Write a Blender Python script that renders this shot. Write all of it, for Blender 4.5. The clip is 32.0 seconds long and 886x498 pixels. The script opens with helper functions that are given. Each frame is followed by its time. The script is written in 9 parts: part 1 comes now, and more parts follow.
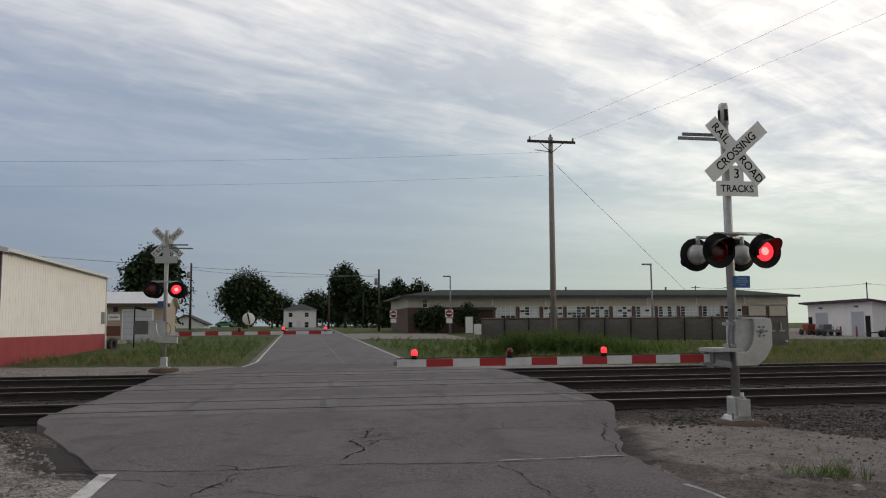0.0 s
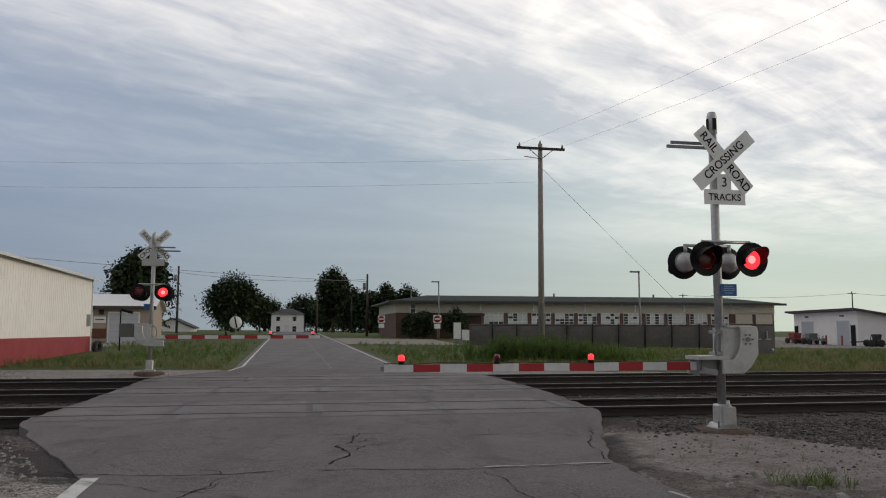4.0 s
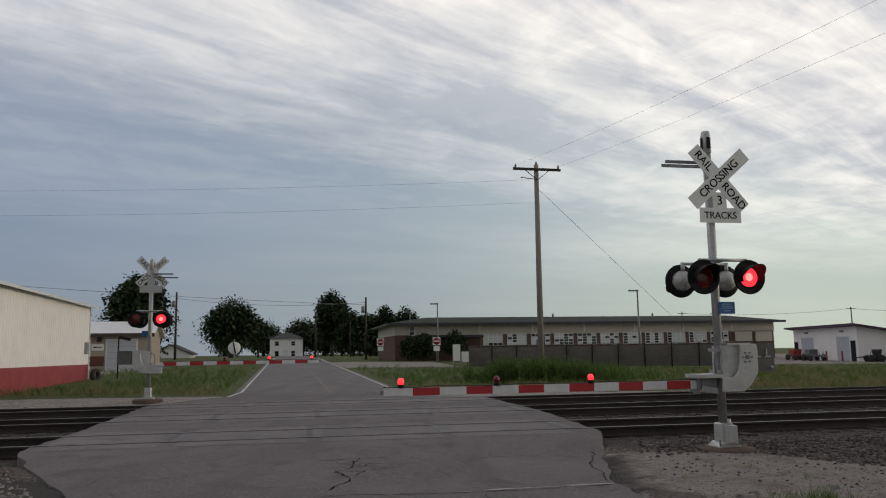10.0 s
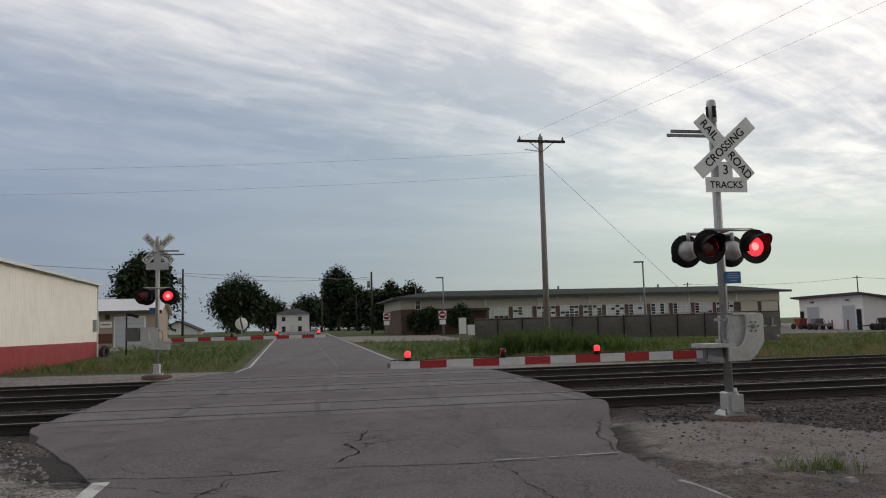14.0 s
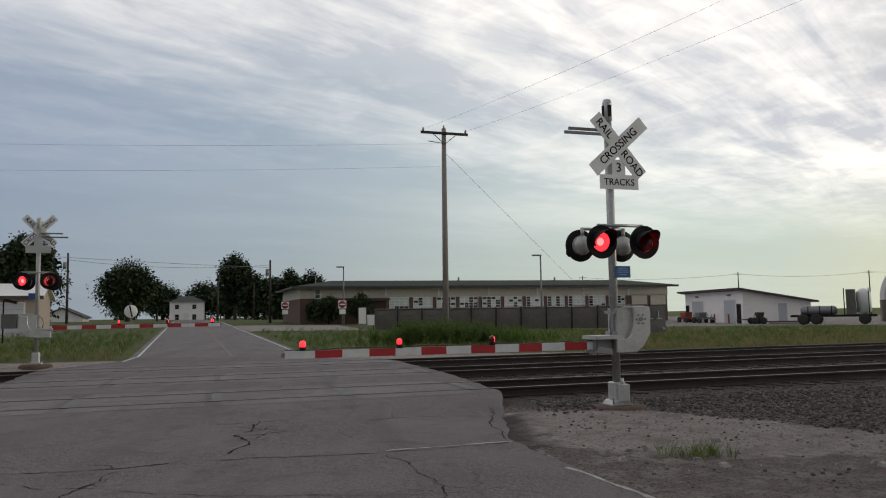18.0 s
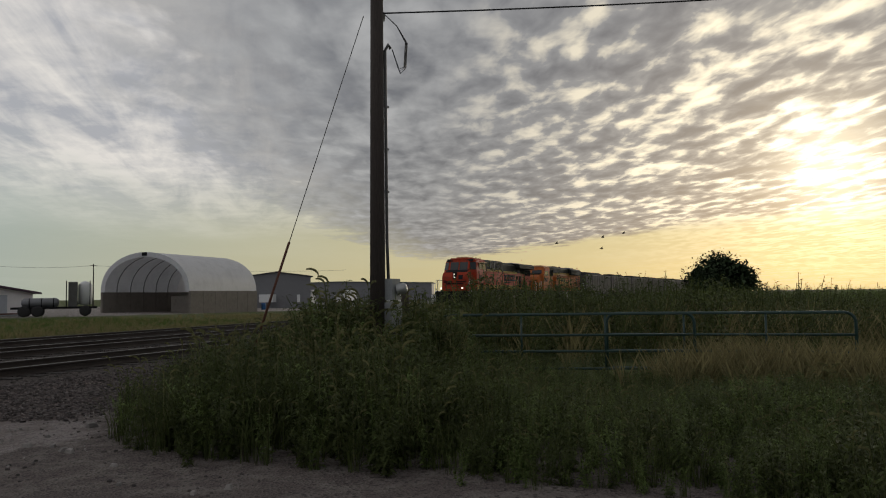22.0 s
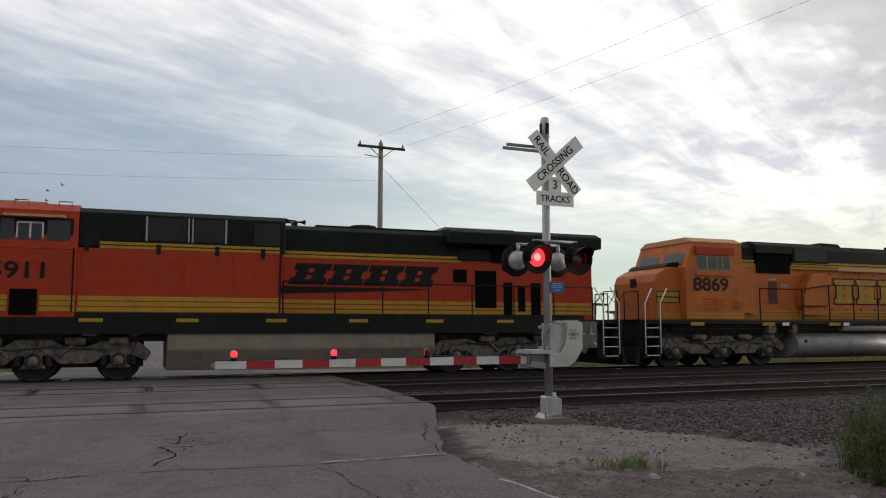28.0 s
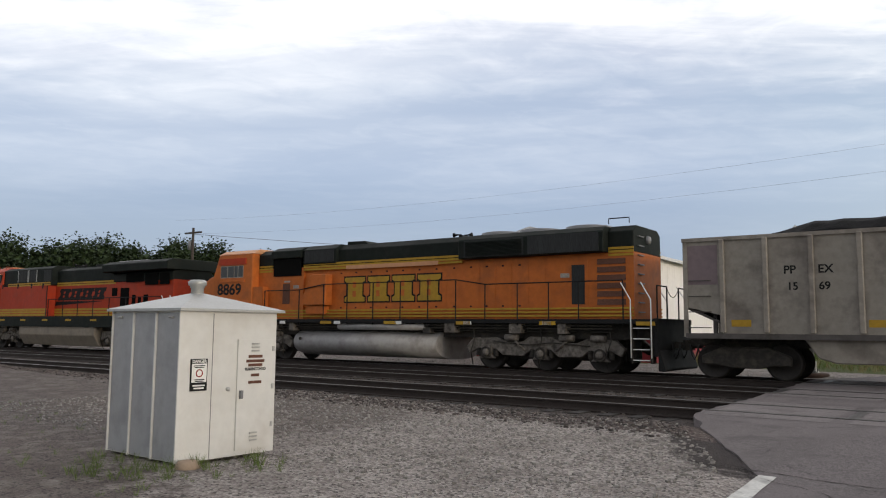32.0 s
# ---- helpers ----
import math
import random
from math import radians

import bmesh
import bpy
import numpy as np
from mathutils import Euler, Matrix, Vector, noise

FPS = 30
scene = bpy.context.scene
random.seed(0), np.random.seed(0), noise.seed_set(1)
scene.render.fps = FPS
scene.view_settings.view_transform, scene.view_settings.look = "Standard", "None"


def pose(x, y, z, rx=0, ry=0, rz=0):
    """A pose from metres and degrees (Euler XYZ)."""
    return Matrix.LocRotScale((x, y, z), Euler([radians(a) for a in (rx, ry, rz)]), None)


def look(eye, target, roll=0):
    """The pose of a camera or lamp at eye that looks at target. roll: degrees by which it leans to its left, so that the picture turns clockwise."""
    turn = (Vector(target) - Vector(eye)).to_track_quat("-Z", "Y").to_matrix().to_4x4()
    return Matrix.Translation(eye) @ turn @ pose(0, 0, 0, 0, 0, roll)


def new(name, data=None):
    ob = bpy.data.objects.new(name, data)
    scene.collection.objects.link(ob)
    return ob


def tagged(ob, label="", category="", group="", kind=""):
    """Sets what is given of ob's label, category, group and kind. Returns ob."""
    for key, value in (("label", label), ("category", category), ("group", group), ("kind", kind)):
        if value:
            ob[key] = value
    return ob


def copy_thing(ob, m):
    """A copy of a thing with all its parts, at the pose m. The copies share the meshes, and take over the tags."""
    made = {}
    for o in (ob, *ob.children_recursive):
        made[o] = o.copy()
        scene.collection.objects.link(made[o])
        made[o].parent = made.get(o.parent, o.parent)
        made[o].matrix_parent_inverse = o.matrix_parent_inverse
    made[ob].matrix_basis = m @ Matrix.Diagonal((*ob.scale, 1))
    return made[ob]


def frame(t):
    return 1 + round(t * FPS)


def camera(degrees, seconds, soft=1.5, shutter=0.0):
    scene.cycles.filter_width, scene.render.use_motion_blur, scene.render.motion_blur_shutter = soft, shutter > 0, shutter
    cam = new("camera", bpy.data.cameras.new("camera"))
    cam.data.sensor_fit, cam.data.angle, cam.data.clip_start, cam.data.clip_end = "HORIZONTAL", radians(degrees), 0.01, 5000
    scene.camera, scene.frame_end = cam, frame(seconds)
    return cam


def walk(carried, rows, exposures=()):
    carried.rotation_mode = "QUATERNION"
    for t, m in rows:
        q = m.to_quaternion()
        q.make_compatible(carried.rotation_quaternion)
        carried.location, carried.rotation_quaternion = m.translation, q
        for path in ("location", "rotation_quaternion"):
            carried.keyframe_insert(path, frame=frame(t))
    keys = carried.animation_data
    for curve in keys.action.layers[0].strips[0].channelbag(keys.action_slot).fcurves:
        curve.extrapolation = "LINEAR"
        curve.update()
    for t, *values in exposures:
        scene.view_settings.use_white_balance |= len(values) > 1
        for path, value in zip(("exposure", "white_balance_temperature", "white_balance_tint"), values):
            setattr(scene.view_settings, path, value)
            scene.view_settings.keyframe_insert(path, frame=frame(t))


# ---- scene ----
cam = camera(59.25, 32.0, soft=1.1)
PATH = [
    (0, pose(-0.035, 0.007, 1.345, 95.61, 0.50, -0.11)),
    (0.5, pose(-0.039, 0.004, 1.345, 95.60, 0.19, -0.33)),
    (1, pose(-0.035, 0.007, 1.347, 95.58, -0.48, -0.61)),
    (1.5, pose(-0.037, 0.009, 1.346, 95.58, -0.10, -0.43)),
    (2, pose(-0.037, 0.015, 1.347, 95.64, -0.33, -0.39)),
    (2.5, pose(-0.031, 0.011, 1.344, 95.67, -0.03, -0.54)),
    (3, pose(-0.027, 0.016, 1.350, 95.82, 0.32, -0.68)),
    (3.5, pose(-0.024, 0.023, 1.344, 96.11, 0.10, -0.85)),
    (5.5, pose(-0.038, -0.003, 1.343, 95.46, 0.06, -1.28)),
    (6, pose(-0.029, 0.011, 1.353, 95.86, 0.17, -1.54)),
    (6.5, pose(-0.031, -0.000, 1.340, 96.53, 0.20, -1.55)),
    (7, pose(-0.036, -0.015, 1.344, 95.61, -0.39, -1.79)),
    (7.5, pose(-0.023, -0.006, 1.356, 97.94, 0.73, -2.68)),
    (8, pose(-0.018, -0.011, 1.351, 96.98, 0.80, -2.51)),
    (8.5, pose(-0.024, -0.007, 1.354, 96.68, 0.60, -2.59)),
    (9, pose(-0.026, -0.011, 1.351, 96.48, 0.93, -2.88)),
    (9.5, pose(-0.027, -0.008, 1.353, 96.34, 0.75, -2.19)),
    (10, pose(-0.021, -0.001, 1.351, 97.61, 0.92, -1.02)),
    (10.5, pose(-0.021, -0.006, 1.344, 97.07, 1.74, -0.62)),
    (11, pose(-0.028, -0.011, 1.345, 96.84, 1.18, -0.79)),
    (11.5, pose(-0.035, -0.006, 1.347, 96.25, 0.31, -0.82)),
    (12, pose(-0.034, -0.000, 1.349, 95.60, 0.53, -1.45)),
    (12.5, pose(-0.028, 0.007, 1.345, 95.50, 0.77, -1.05)),
    (13, pose(-0.025, 0.005, 1.343, 95.59, 1.19, -1.11)),
    (13.5, pose(-0.025, 0.005, 1.340, 95.51, 1.50, -0.95)),
    (14, pose(-0.025, 0.007, 1.341, 95.70, 1.59, -0.58)),
    (14.5, pose(-0.027, 0.008, 1.345, 95.77, 1.01, -0.38)),
    (16.5, pose(-0.022, 0.016, 1.342, 95.51, 0.86, -0.74)),
    (17, pose(-0.025, 0.013, 1.344, 95.41, 0.92, -0.88)),
    (17.5, pose(-0.024, 0.023, 1.344, 94.89, 0.67, -1.62)),
    (18, pose(0.024, 0.033, 1.338, 94.83, 0.99, -7.86)),
    (18.2, pose(0.063, -0.005, 1.352, 94.64, 1.12, -14.98)),
    (18.5, pose(0.072, -0.038, 1.346, 94.61, 0.84, -28.71)),
    (18.6, pose(0.083, -0.045, 1.337, 94.60, 0.30, -34.27)),
    (19, pose(0.125, -0.090, 1.349, 93.98, 0.56, -50.57)),
    (19.5, pose(0.124, -0.149, 1.348, 93.99, 0.89, -58.79)),
    (20, pose(0.123, -0.179, 1.341, 93.20, 1.14, -61.73)),
    (20.5, pose(0.142, -0.180, 1.353, 92.56, 1.22, -61.96)),
    (21, pose(0.150, -0.165, 1.354, 93.08, 1.20, -61.45)),
    (21.5, pose(0.151, -0.162, 1.352, 93.23, 1.21, -61.13)),
    (22, pose(0.152, -0.153, 1.349, 93.35, 0.82, -60.67)),
    (22.5, pose(0.144, -0.149, 1.352, 93.73, 0.79, -60.01)),
    (23, pose(0.149, -0.142, 1.352, 93.67, 0.96, -58.73)),
    (23.5, pose(0.147, -0.135, 1.350, 93.51, 0.89, -57.68)),
    (24, pose(0.145, -0.121, 1.352, 93.38, 0.93, -55.20)),
    (24.5, pose(0.135, -0.102, 1.351, 93.34, 1.00, -50.84)),
    (25, pose(0.168, -0.048, 1.352, 94.27, 0.83, -46.07)),
    (25.5, pose(0.120, -0.039, 1.364, 94.58, 0.90, -44.07)),
    (26, pose(0.074, -0.008, 1.377, 95.70, 0.10, -37.12)),
    (26.5, pose(0.029, 0.015, 1.376, 94.69, 0.10, -29.50)),
    (28.5, pose(-0.029, 0.065, 1.256, 96.11, -0.05, -11.35)),
    (29, pose(-0.030, 0.060, 1.250, 95.47, 0.33, -12.63)),
    (29.5, pose(-0.057, 0.085, 1.250, 95.34, 0.93, -10.95)),
    (30, pose(-0.142, 0.118, 1.266, 96.10, 1.09, -2.27)),
    (30.5, pose(-0.240, 0.164, 1.264, 96.63, 0.12, 8.76)),
    (30.6, pose(-0.252, 0.179, 1.262, 96.80, 0.60, 11.55)),
    (31, pose(-0.225, 0.219, 1.259, 97.49, 0.50, 21.91)),
    (31.4, pose(-0.191, 0.210, 1.261, 97.45, -0.94, 31.04)),
    (31.5, pose(-0.184, 0.207, 1.282, 97.15, -1.14, 33.34)),
    (32, pose(-0.215, 0.229, 1.291, 95.84, -0.52, 44.40)),
]
EXPOSURES = [(0, -0.14), (6, -0.2), (8.5, -0.34), (11, -0.28), (13, -0.17), (17.5, -0.14), (18.6, -0.4), (19.5, -0.96), (21, -0.92), (22.5, -0.70), (24, -0.42), (25, -0.42), (26, -0.26), (28.5, 0.06), (30, 0.30), (32, 0.42)]
walk(cam, PATH, EXPOSURES)
# ---------------------------------------------------------------- light
world = bpy.data.worlds.new("world")
scene.world = world
world.use_nodes = True


def build_sky(w):
    nt = w.node_tree
    N, L = nt.nodes, nt.links
    N.clear()

    def nd(kind, **kw):
        n = N.new(kind)
        for k, v in kw.items():
            n.inputs[k.replace("_", " ")].default_value = v
        return n

    def math_(op, a, b=None, c=None):
        n = N.new("ShaderNodeMath")
        n.operation = op
        for i, v in enumerate((a, b, c)):
            if v is None:
                continue
            if isinstance(v, (int, float)):
                n.inputs[i].default_value = v
            else:
                L.new(v, n.inputs[i])
        return n.outputs[0]

    def mix(f, a, b):
        n = N.new("ShaderNodeMix")
        n.data_type = "RGBA"
        for i, v in ((0, f), (6, a), (7, b)):
            if isinstance(v, (int, float)):
                n.inputs[i].default_value = v
            elif isinstance(v, tuple):
                n.inputs[i].default_value = (*v, 1)
            else:
                L.new(v, n.inputs[i])
        return n.outputs[2]

    def ramp(f, *stops):
        n = N.new("ShaderNodeValToRGB")
        e = n.color_ramp.elements
        while len(e) < len(stops):
            e.new(0.5)
        for el, (p, c) in zip(e, stops):
            el.position = p
            el.color = (*c, 1) if isinstance(c, tuple) else (c, c, c, 1)
        L.new(f, n.inputs[0])
        return n.outputs[0]

    co = N.new("ShaderNodeTexCoord").outputs["Generated"]
    sep = N.new("ShaderNodeSeparateXYZ")
    L.new(co, sep.inputs[0])
    x, y, z = sep.outputs
    up = math_("MAXIMUM", z, 0.0)
    # cloud sheet seen in perspective
    den = math_("ADD", up, 0.03)
    u, v = math_("DIVIDE", x, den), math_("DIVIDE", y, den)
    comb = N.new("ShaderNodeCombineXYZ")
    L.new(u, comb.inputs[0])
    L.new(v, comb.inputs[1])

    def cloud_noise(rot_deg, sx_, sy_, scale, detail, rough, warp, seed=0.0):
        mp = N.new("ShaderNodeMapping")
        mp.vector_type = "TEXTURE"
        mp.inputs["Location"].default_value = (seed, seed * 0.7, 0)
        mp.inputs["Rotation"].default_value = (0, 0, radians(rot_deg))
        mp.inputs["Scale"].default_value = (sx_, sy_, 1)
        L.new(comb.outputs[0], mp.inputs[0])
        n = nd("ShaderNodeTexNoise", Scale=scale, Detail=detail, Roughness=rough, Distortion=warp)
        L.new(mp.outputs[0], n.inputs["Vector"])
        return n.outputs[0]

    streak = cloud_noise(SKY_STREAK, 2.6, 1.0, 0.75, 7.0, 0.52, 0.45)
    wide = cloud_noise(SKY_STREAK - 6, 1.9, 1.0, 0.30, 3.0, 0.45, 0.3, 3.0)
    ripple = cloud_noise(SKY_STREAK + 30, 1.0, 0.8, 3.4, 5.0, 0.6, 0.5, 5.0)
    rib = cloud_noise(42, 2.9, 0.62, 1.5, 7.0, 0.6, 0.5, 2.0)
    puff = cloud_noise(30, 1.6, 0.8, 5.4, 4.0, 0.5, 0.25)
    cell = cloud_noise(40, 1.5, 0.95, 1.5, 5.0, 0.55, 0.2, 1.0)
    # direction towards the sun
    sx, sy, sz = SUN_WAY
    dot = math_("ADD", math_("ADD", math_("MULTIPLY", x, sx), math_("MULTIPLY", y, sy)), math_("MULTIPLY", z, sz))
    pos = math_("MAXIMUM", dot, 0.0)
    wide_glow, tight_glow = math_("POWER", pos, 60.0), math_("POWER", pos, 600.0)
    sky = N.new("ShaderNodeTexSky")
    sky.sky_type = "NISHITA"
    sky.sun_disc = False
    sky.sun_elevation = SUN_EL
    sky.sun_rotation = SUN_ROT
    sky.air_density, sky.dust_density = 1.0, 2.0
    side = ramp(math_("ADD", math_("MULTIPLY", dot, 0.5), 0.5), (0.30, 0.0), (0.50, 0.30), (0.72, 1.0))
    warm = ramp(pos, (0.55, 0.0), (0.95, 1.0))
    low = ramp(up, (0.0, 0.0), (0.20, 1.0))
    haze = mix(warm, mix(side, HAZE, HAZE_MID), HAZE_SUN)
    blue = mix(warm, mix(side, BLUE, BLUE_MID), BLUE_SUN)
    clear = mix(low, haze, blue)
    white = mix(side, CLOUD, CLOUD_SUN)
    veil = math_("MULTIPLY", ramp(wide, (0.40, 0.0), (0.58, 1.0)), math_("ADD", 0.35, math_("MULTIPLY", ramp(streak, (0.36, 0.0), (0.64, 1.0)), 0.65)))
    veil = math_("ADD", veil, math_("MULTIPLY", ramp(math_("ADD", math_("MULTIPLY", streak, 0.6), math_("MULTIPLY", ripple, 0.4)), (0.47, 0.0), (0.66, 1.0)), 0.40))
    height_ = math_("ADD", ramp(up, (0.04, 0.04), (0.14, 0.14), (0.25, 0.72), (0.36, 1.0)), math_("MULTIPLY", math_("MULTIPLY", ramp(dot, (0.15, 0.0), (0.6, 1.0)), ramp(up, (0.06, 0.0), (0.15, 1.0))), 0.5))
    thin = math_("MINIMUM", math_("MULTIPLY", veil, height_), 1.0)
    layer = mix(thin, clear, white)
    # grey bank: the half plane on the sun's side of a slanting edge, and not too far off
    curve_ = math_("MULTIPLY", u, math_("SUBTRACT", 0.85, math_("MULTIPLY", u, 0.03)))
    edge = math_("SUBTRACT", math_("ADD", curve_, 1.05), v)
    rough_edge = math_("SUBTRACT", math_("ADD", math_("MULTIPLY", cell, 0.6), math_("MULTIPLY", puff, 0.4)), 0.5)
    edge = math_("ADD", edge, math_("MULTIPLY", rough_edge, 2.4))
    # combed streaks along the bank's edge
    fringe = math_("MULTIPLY", ramp(math_("ADD", math_("MULTIPLY", edge, 0.1), 0.5), (0.20, 0.0), (0.44, 1.0)), ramp(up, (0.07, 0.0), (0.16, 1.0)))
    combed = mix(ramp(math_("ADD", math_("MULTIPLY", rib, 0.75), math_("MULTIPLY", ripple, 0.25)), (0.41, 0.0), (0.59, 1.0)), COMB_DARK, COMB_LIGHT)
    layer = mix(math_("MULTIPLY", fringe, 0.85), layer, combed)
    far = math_("SUBTRACT", math_("ADD", u, math_("MULTIPLY", rough_edge, 3.0)), math_("MULTIPLY", v, 0.62))
    bank = math_("MULTIPLY", ramp(math_("MULTIPLY", edge, 0.1), (0.0, 0.0), (0.035, 0.6), (0.11, 1.0)), ramp(math_("MULTIPLY", far, 0.1), (0.72, 1.0), (0.79, 0.0)))
    lump = math_("ADD", math_("MULTIPLY", puff, 0.65), math_("MULTIPLY", cell, 0.45))
    grey = mix(ramp(lump, (0.42, 0.0), (0.74, 1.0)), GREY, PALE)
    lit = mix(math_("MULTIPLY", ramp(lump, (0.56, 0.0), (0.68, 1.0)), ramp(pos, (0.89, 0.0), (0.985, 1.0))), grey, LIT_EDGE)
    allsky = mix(bank, layer, lit)
    over = N.new("ShaderNodeMix")
    over.data_type, over.blend_type = "RGBA", "ADD"
    over.inputs[0].default_value = 1
    L.new(allsky, over.inputs[6])
    gap = ramp(lump, (0.50, 0.1), (0.62, 1.0))
    L.new(mix(math_("ADD", math_("MULTIPLY", math_("MULTIPLY", wide_glow, gap), 0.30), math_("MULTIPLY", tight_glow, math_("ADD", 0.45, math_("MULTIPLY", gap, 0.55)))), (0, 0, 0), SUN_GLOW), over.inputs[7])
    tint = N.new("ShaderNodeMix")
    tint.data_type, tint.blend_type = "RGBA", "ADD"
    tint.inputs[0].default_value = SKY_SHARE
    L.new(over.outputs[2], tint.inputs[6])
    L.new(sky.outputs[0], tint.inputs[7])
    bg = N.new("ShaderNodeBackground")
    bg.inputs[1].default_value = SKY_STRENGTH
    L.new(tint.outputs[2], bg.inputs[0])
    out = N.new("ShaderNodeOutputWorld")
    L.new(bg.outputs[0], out.inputs[0])


SUN_EL = radians(8.2)
SUN_AZ = radians(2.5)  # counter-clockwise from +x
SUN_WAY = (math.cos(SUN_EL) * math.cos(SUN_AZ), math.cos(SUN_EL) * math.sin(SUN_AZ), math.sin(SUN_EL))
SUN_ROT = radians(90.0) - SUN_AZ
SKY_STREAK = 34
SKY_STRENGTH, SKY_SHARE = 1.0, 0.01
HAZE, HAZE_MID, HAZE_SUN = (0.27, 0.32, 0.39), (0.64, 0.71, 0.60), (1.0, 0.85, 0.42)
BLUE, BLUE_MID, BLUE_SUN = (0.275, 0.345, 0.475), (0.57, 0.67, 0.68), (0.66, 0.68, 0.52)
CLOUD, CLOUD_SUN = (0.60, 0.635, 0.70), (1.26, 1.24, 1.12)
COMB_DARK, COMB_LIGHT = (0.68, 0.68, 0.74), (1.36, 1.28, 1.20)
GREY, PALE, LIT_EDGE = (0.25, 0.26, 0.29), (0.66, 0.665, 0.67), (1.75, 1.55, 1.15)
SUN_GLOW = (2.4, 2.1, 1.45)
build_sky(world)

sun = new("sun", bpy.data.lights.new("sun", "SUN"))
sun.data.energy, sun.data.angle, sun.data.color = 0.85, radians(14), (1.0, 0.91, 0.78)
sun.matrix_world = look(SUN_WAY, (0, 0, 0))


# ---------------------------------------------------------------- materials
def material(name, base, rough=0.7, metal=0.0, vary=0.25, grain=40.0, patch=1.5, bump=0.15, dirt=None, dirt_amount=0.4,
             per_object=0.0, island=0.0, glow=None, gloss=0.5, stretch=None, through_=0.0):
    m = bpy.data.materials.new(name)
    m.use_nodes = True
    nt = m.node_tree
    N, L = nt.nodes, nt.links
    b = N["Principled BSDF"]
    b.inputs["Roughness"].default_value = rough
    b.inputs["Metallic"].default_value = metal
    b.inputs["Specular IOR Level"].default_value = gloss
    tc = N.new("ShaderNodeTexCoord")
    co = tc.outputs["Object"]
    if stretch:
        mp = N.new("ShaderNodeMapping")
        mp.inputs["Scale"].default_value = stretch
        L.new(co, mp.inputs[0])
        co = mp.outputs[0]

    def noise_(scale, detail):
        n = N.new("ShaderNodeTexNoise")
        n.inputs["Scale"].default_value, n.inputs["Detail"].default_value = scale, detail
        n.inputs["Roughness"].default_value = 0.6
        L.new(co, n.inputs["Vector"])
        return n.outputs[0]

    def mix(f, a, c, blend="MIX"):
        n = N.new("ShaderNodeMix")
        n.data_type, n.blend_type = "RGBA", blend
        for i, v in ((0, f), (6, a), (7, c)):
            if isinstance(v, (int, float)):
                n.inputs[i].default_value = v
            elif isinstance(v, tuple):
                n.inputs[i].default_value = (*v, 1)
            else:
                L.new(v, n.inputs[i])
        return n.outputs[2]

    def ramp(f, p0, p1, c0=0.0, c1=1.0):
        n = N.new("ShaderNodeMapRange")
        for i, v in enumerate((None, p0, p1, c0, c1)):
            if v is not None:
                n.inputs[i].default_value = v
        L.new(f, n.inputs[0])
        return n.outputs[0]

    fine, coarse = noise_(grain, 6), noise_(patch, 4)
    dark = tuple(c * (1 - vary) for c in base)
    light = tuple(min(1.0, c * (1 + vary)) for c in base)
    col = mix(ramp(fine, 0.3, 0.7), dark, light)
    col = mix(ramp(coarse, 0.3, 0.7, 0.0, 0.55), col, tuple(c * (1 - 0.6 * vary) for c in base))
    if dirt:
        col = mix(ramp(noise_(patch * 2.3, 8), 0.48, 0.68, 0.0, dirt_amount), col, dirt)
    if per_object or island:
        if per_object:
            rnd = N.new("ShaderNodeObjectInfo").outputs["Random"]
        else:
            rnd = N.new("ShaderNodeNewGeometry").outputs["Random Per Island"]
        k = per_object or island
        hv = N.new("ShaderNodeHueSaturation")
        L.new(ramp(rnd, 0.0, 1.0, 1 - k, 1 + k), hv.inputs["Value"])
        L.new(col, hv.inputs["Color"])
        col = hv.outputs[0]
    L.new(col, b.inputs["Base Color"])
    L.new(ramp(coarse, 0.2, 0.8, max(0.02, rough - 0.1), min(1.0, rough + 0.1)), b.inputs["Roughness"])
    if bump:
        bp = N.new("ShaderNodeBump")
        bp.inputs["Strength"].default_value = bump
        bp.inputs["Distance"].default_value = 0.02
        L.new(fine, bp.inputs["Height"])
        L.new(bp.outputs[0], b.inputs["Normal"])
    if through_:
        tr = N.new("ShaderNodeBsdfTranslucent")
        L.new(col, tr.inputs["Color"])
        ms = N.new("ShaderNodeMixShader")
        ms.inputs[0].default_value = through_
        L.new(b.outputs[0], ms.inputs[1])
        L.new(tr.outputs[0], ms.inputs[2])
        L.new(ms.outputs[0], N["Material Output"].inputs["Surface"])
    if glow:
        b.inputs["Emission Color"].default_value = (*glow[:3], 1)
        b.inputs["Emission Strength"].default_value = glow[3]
    return m


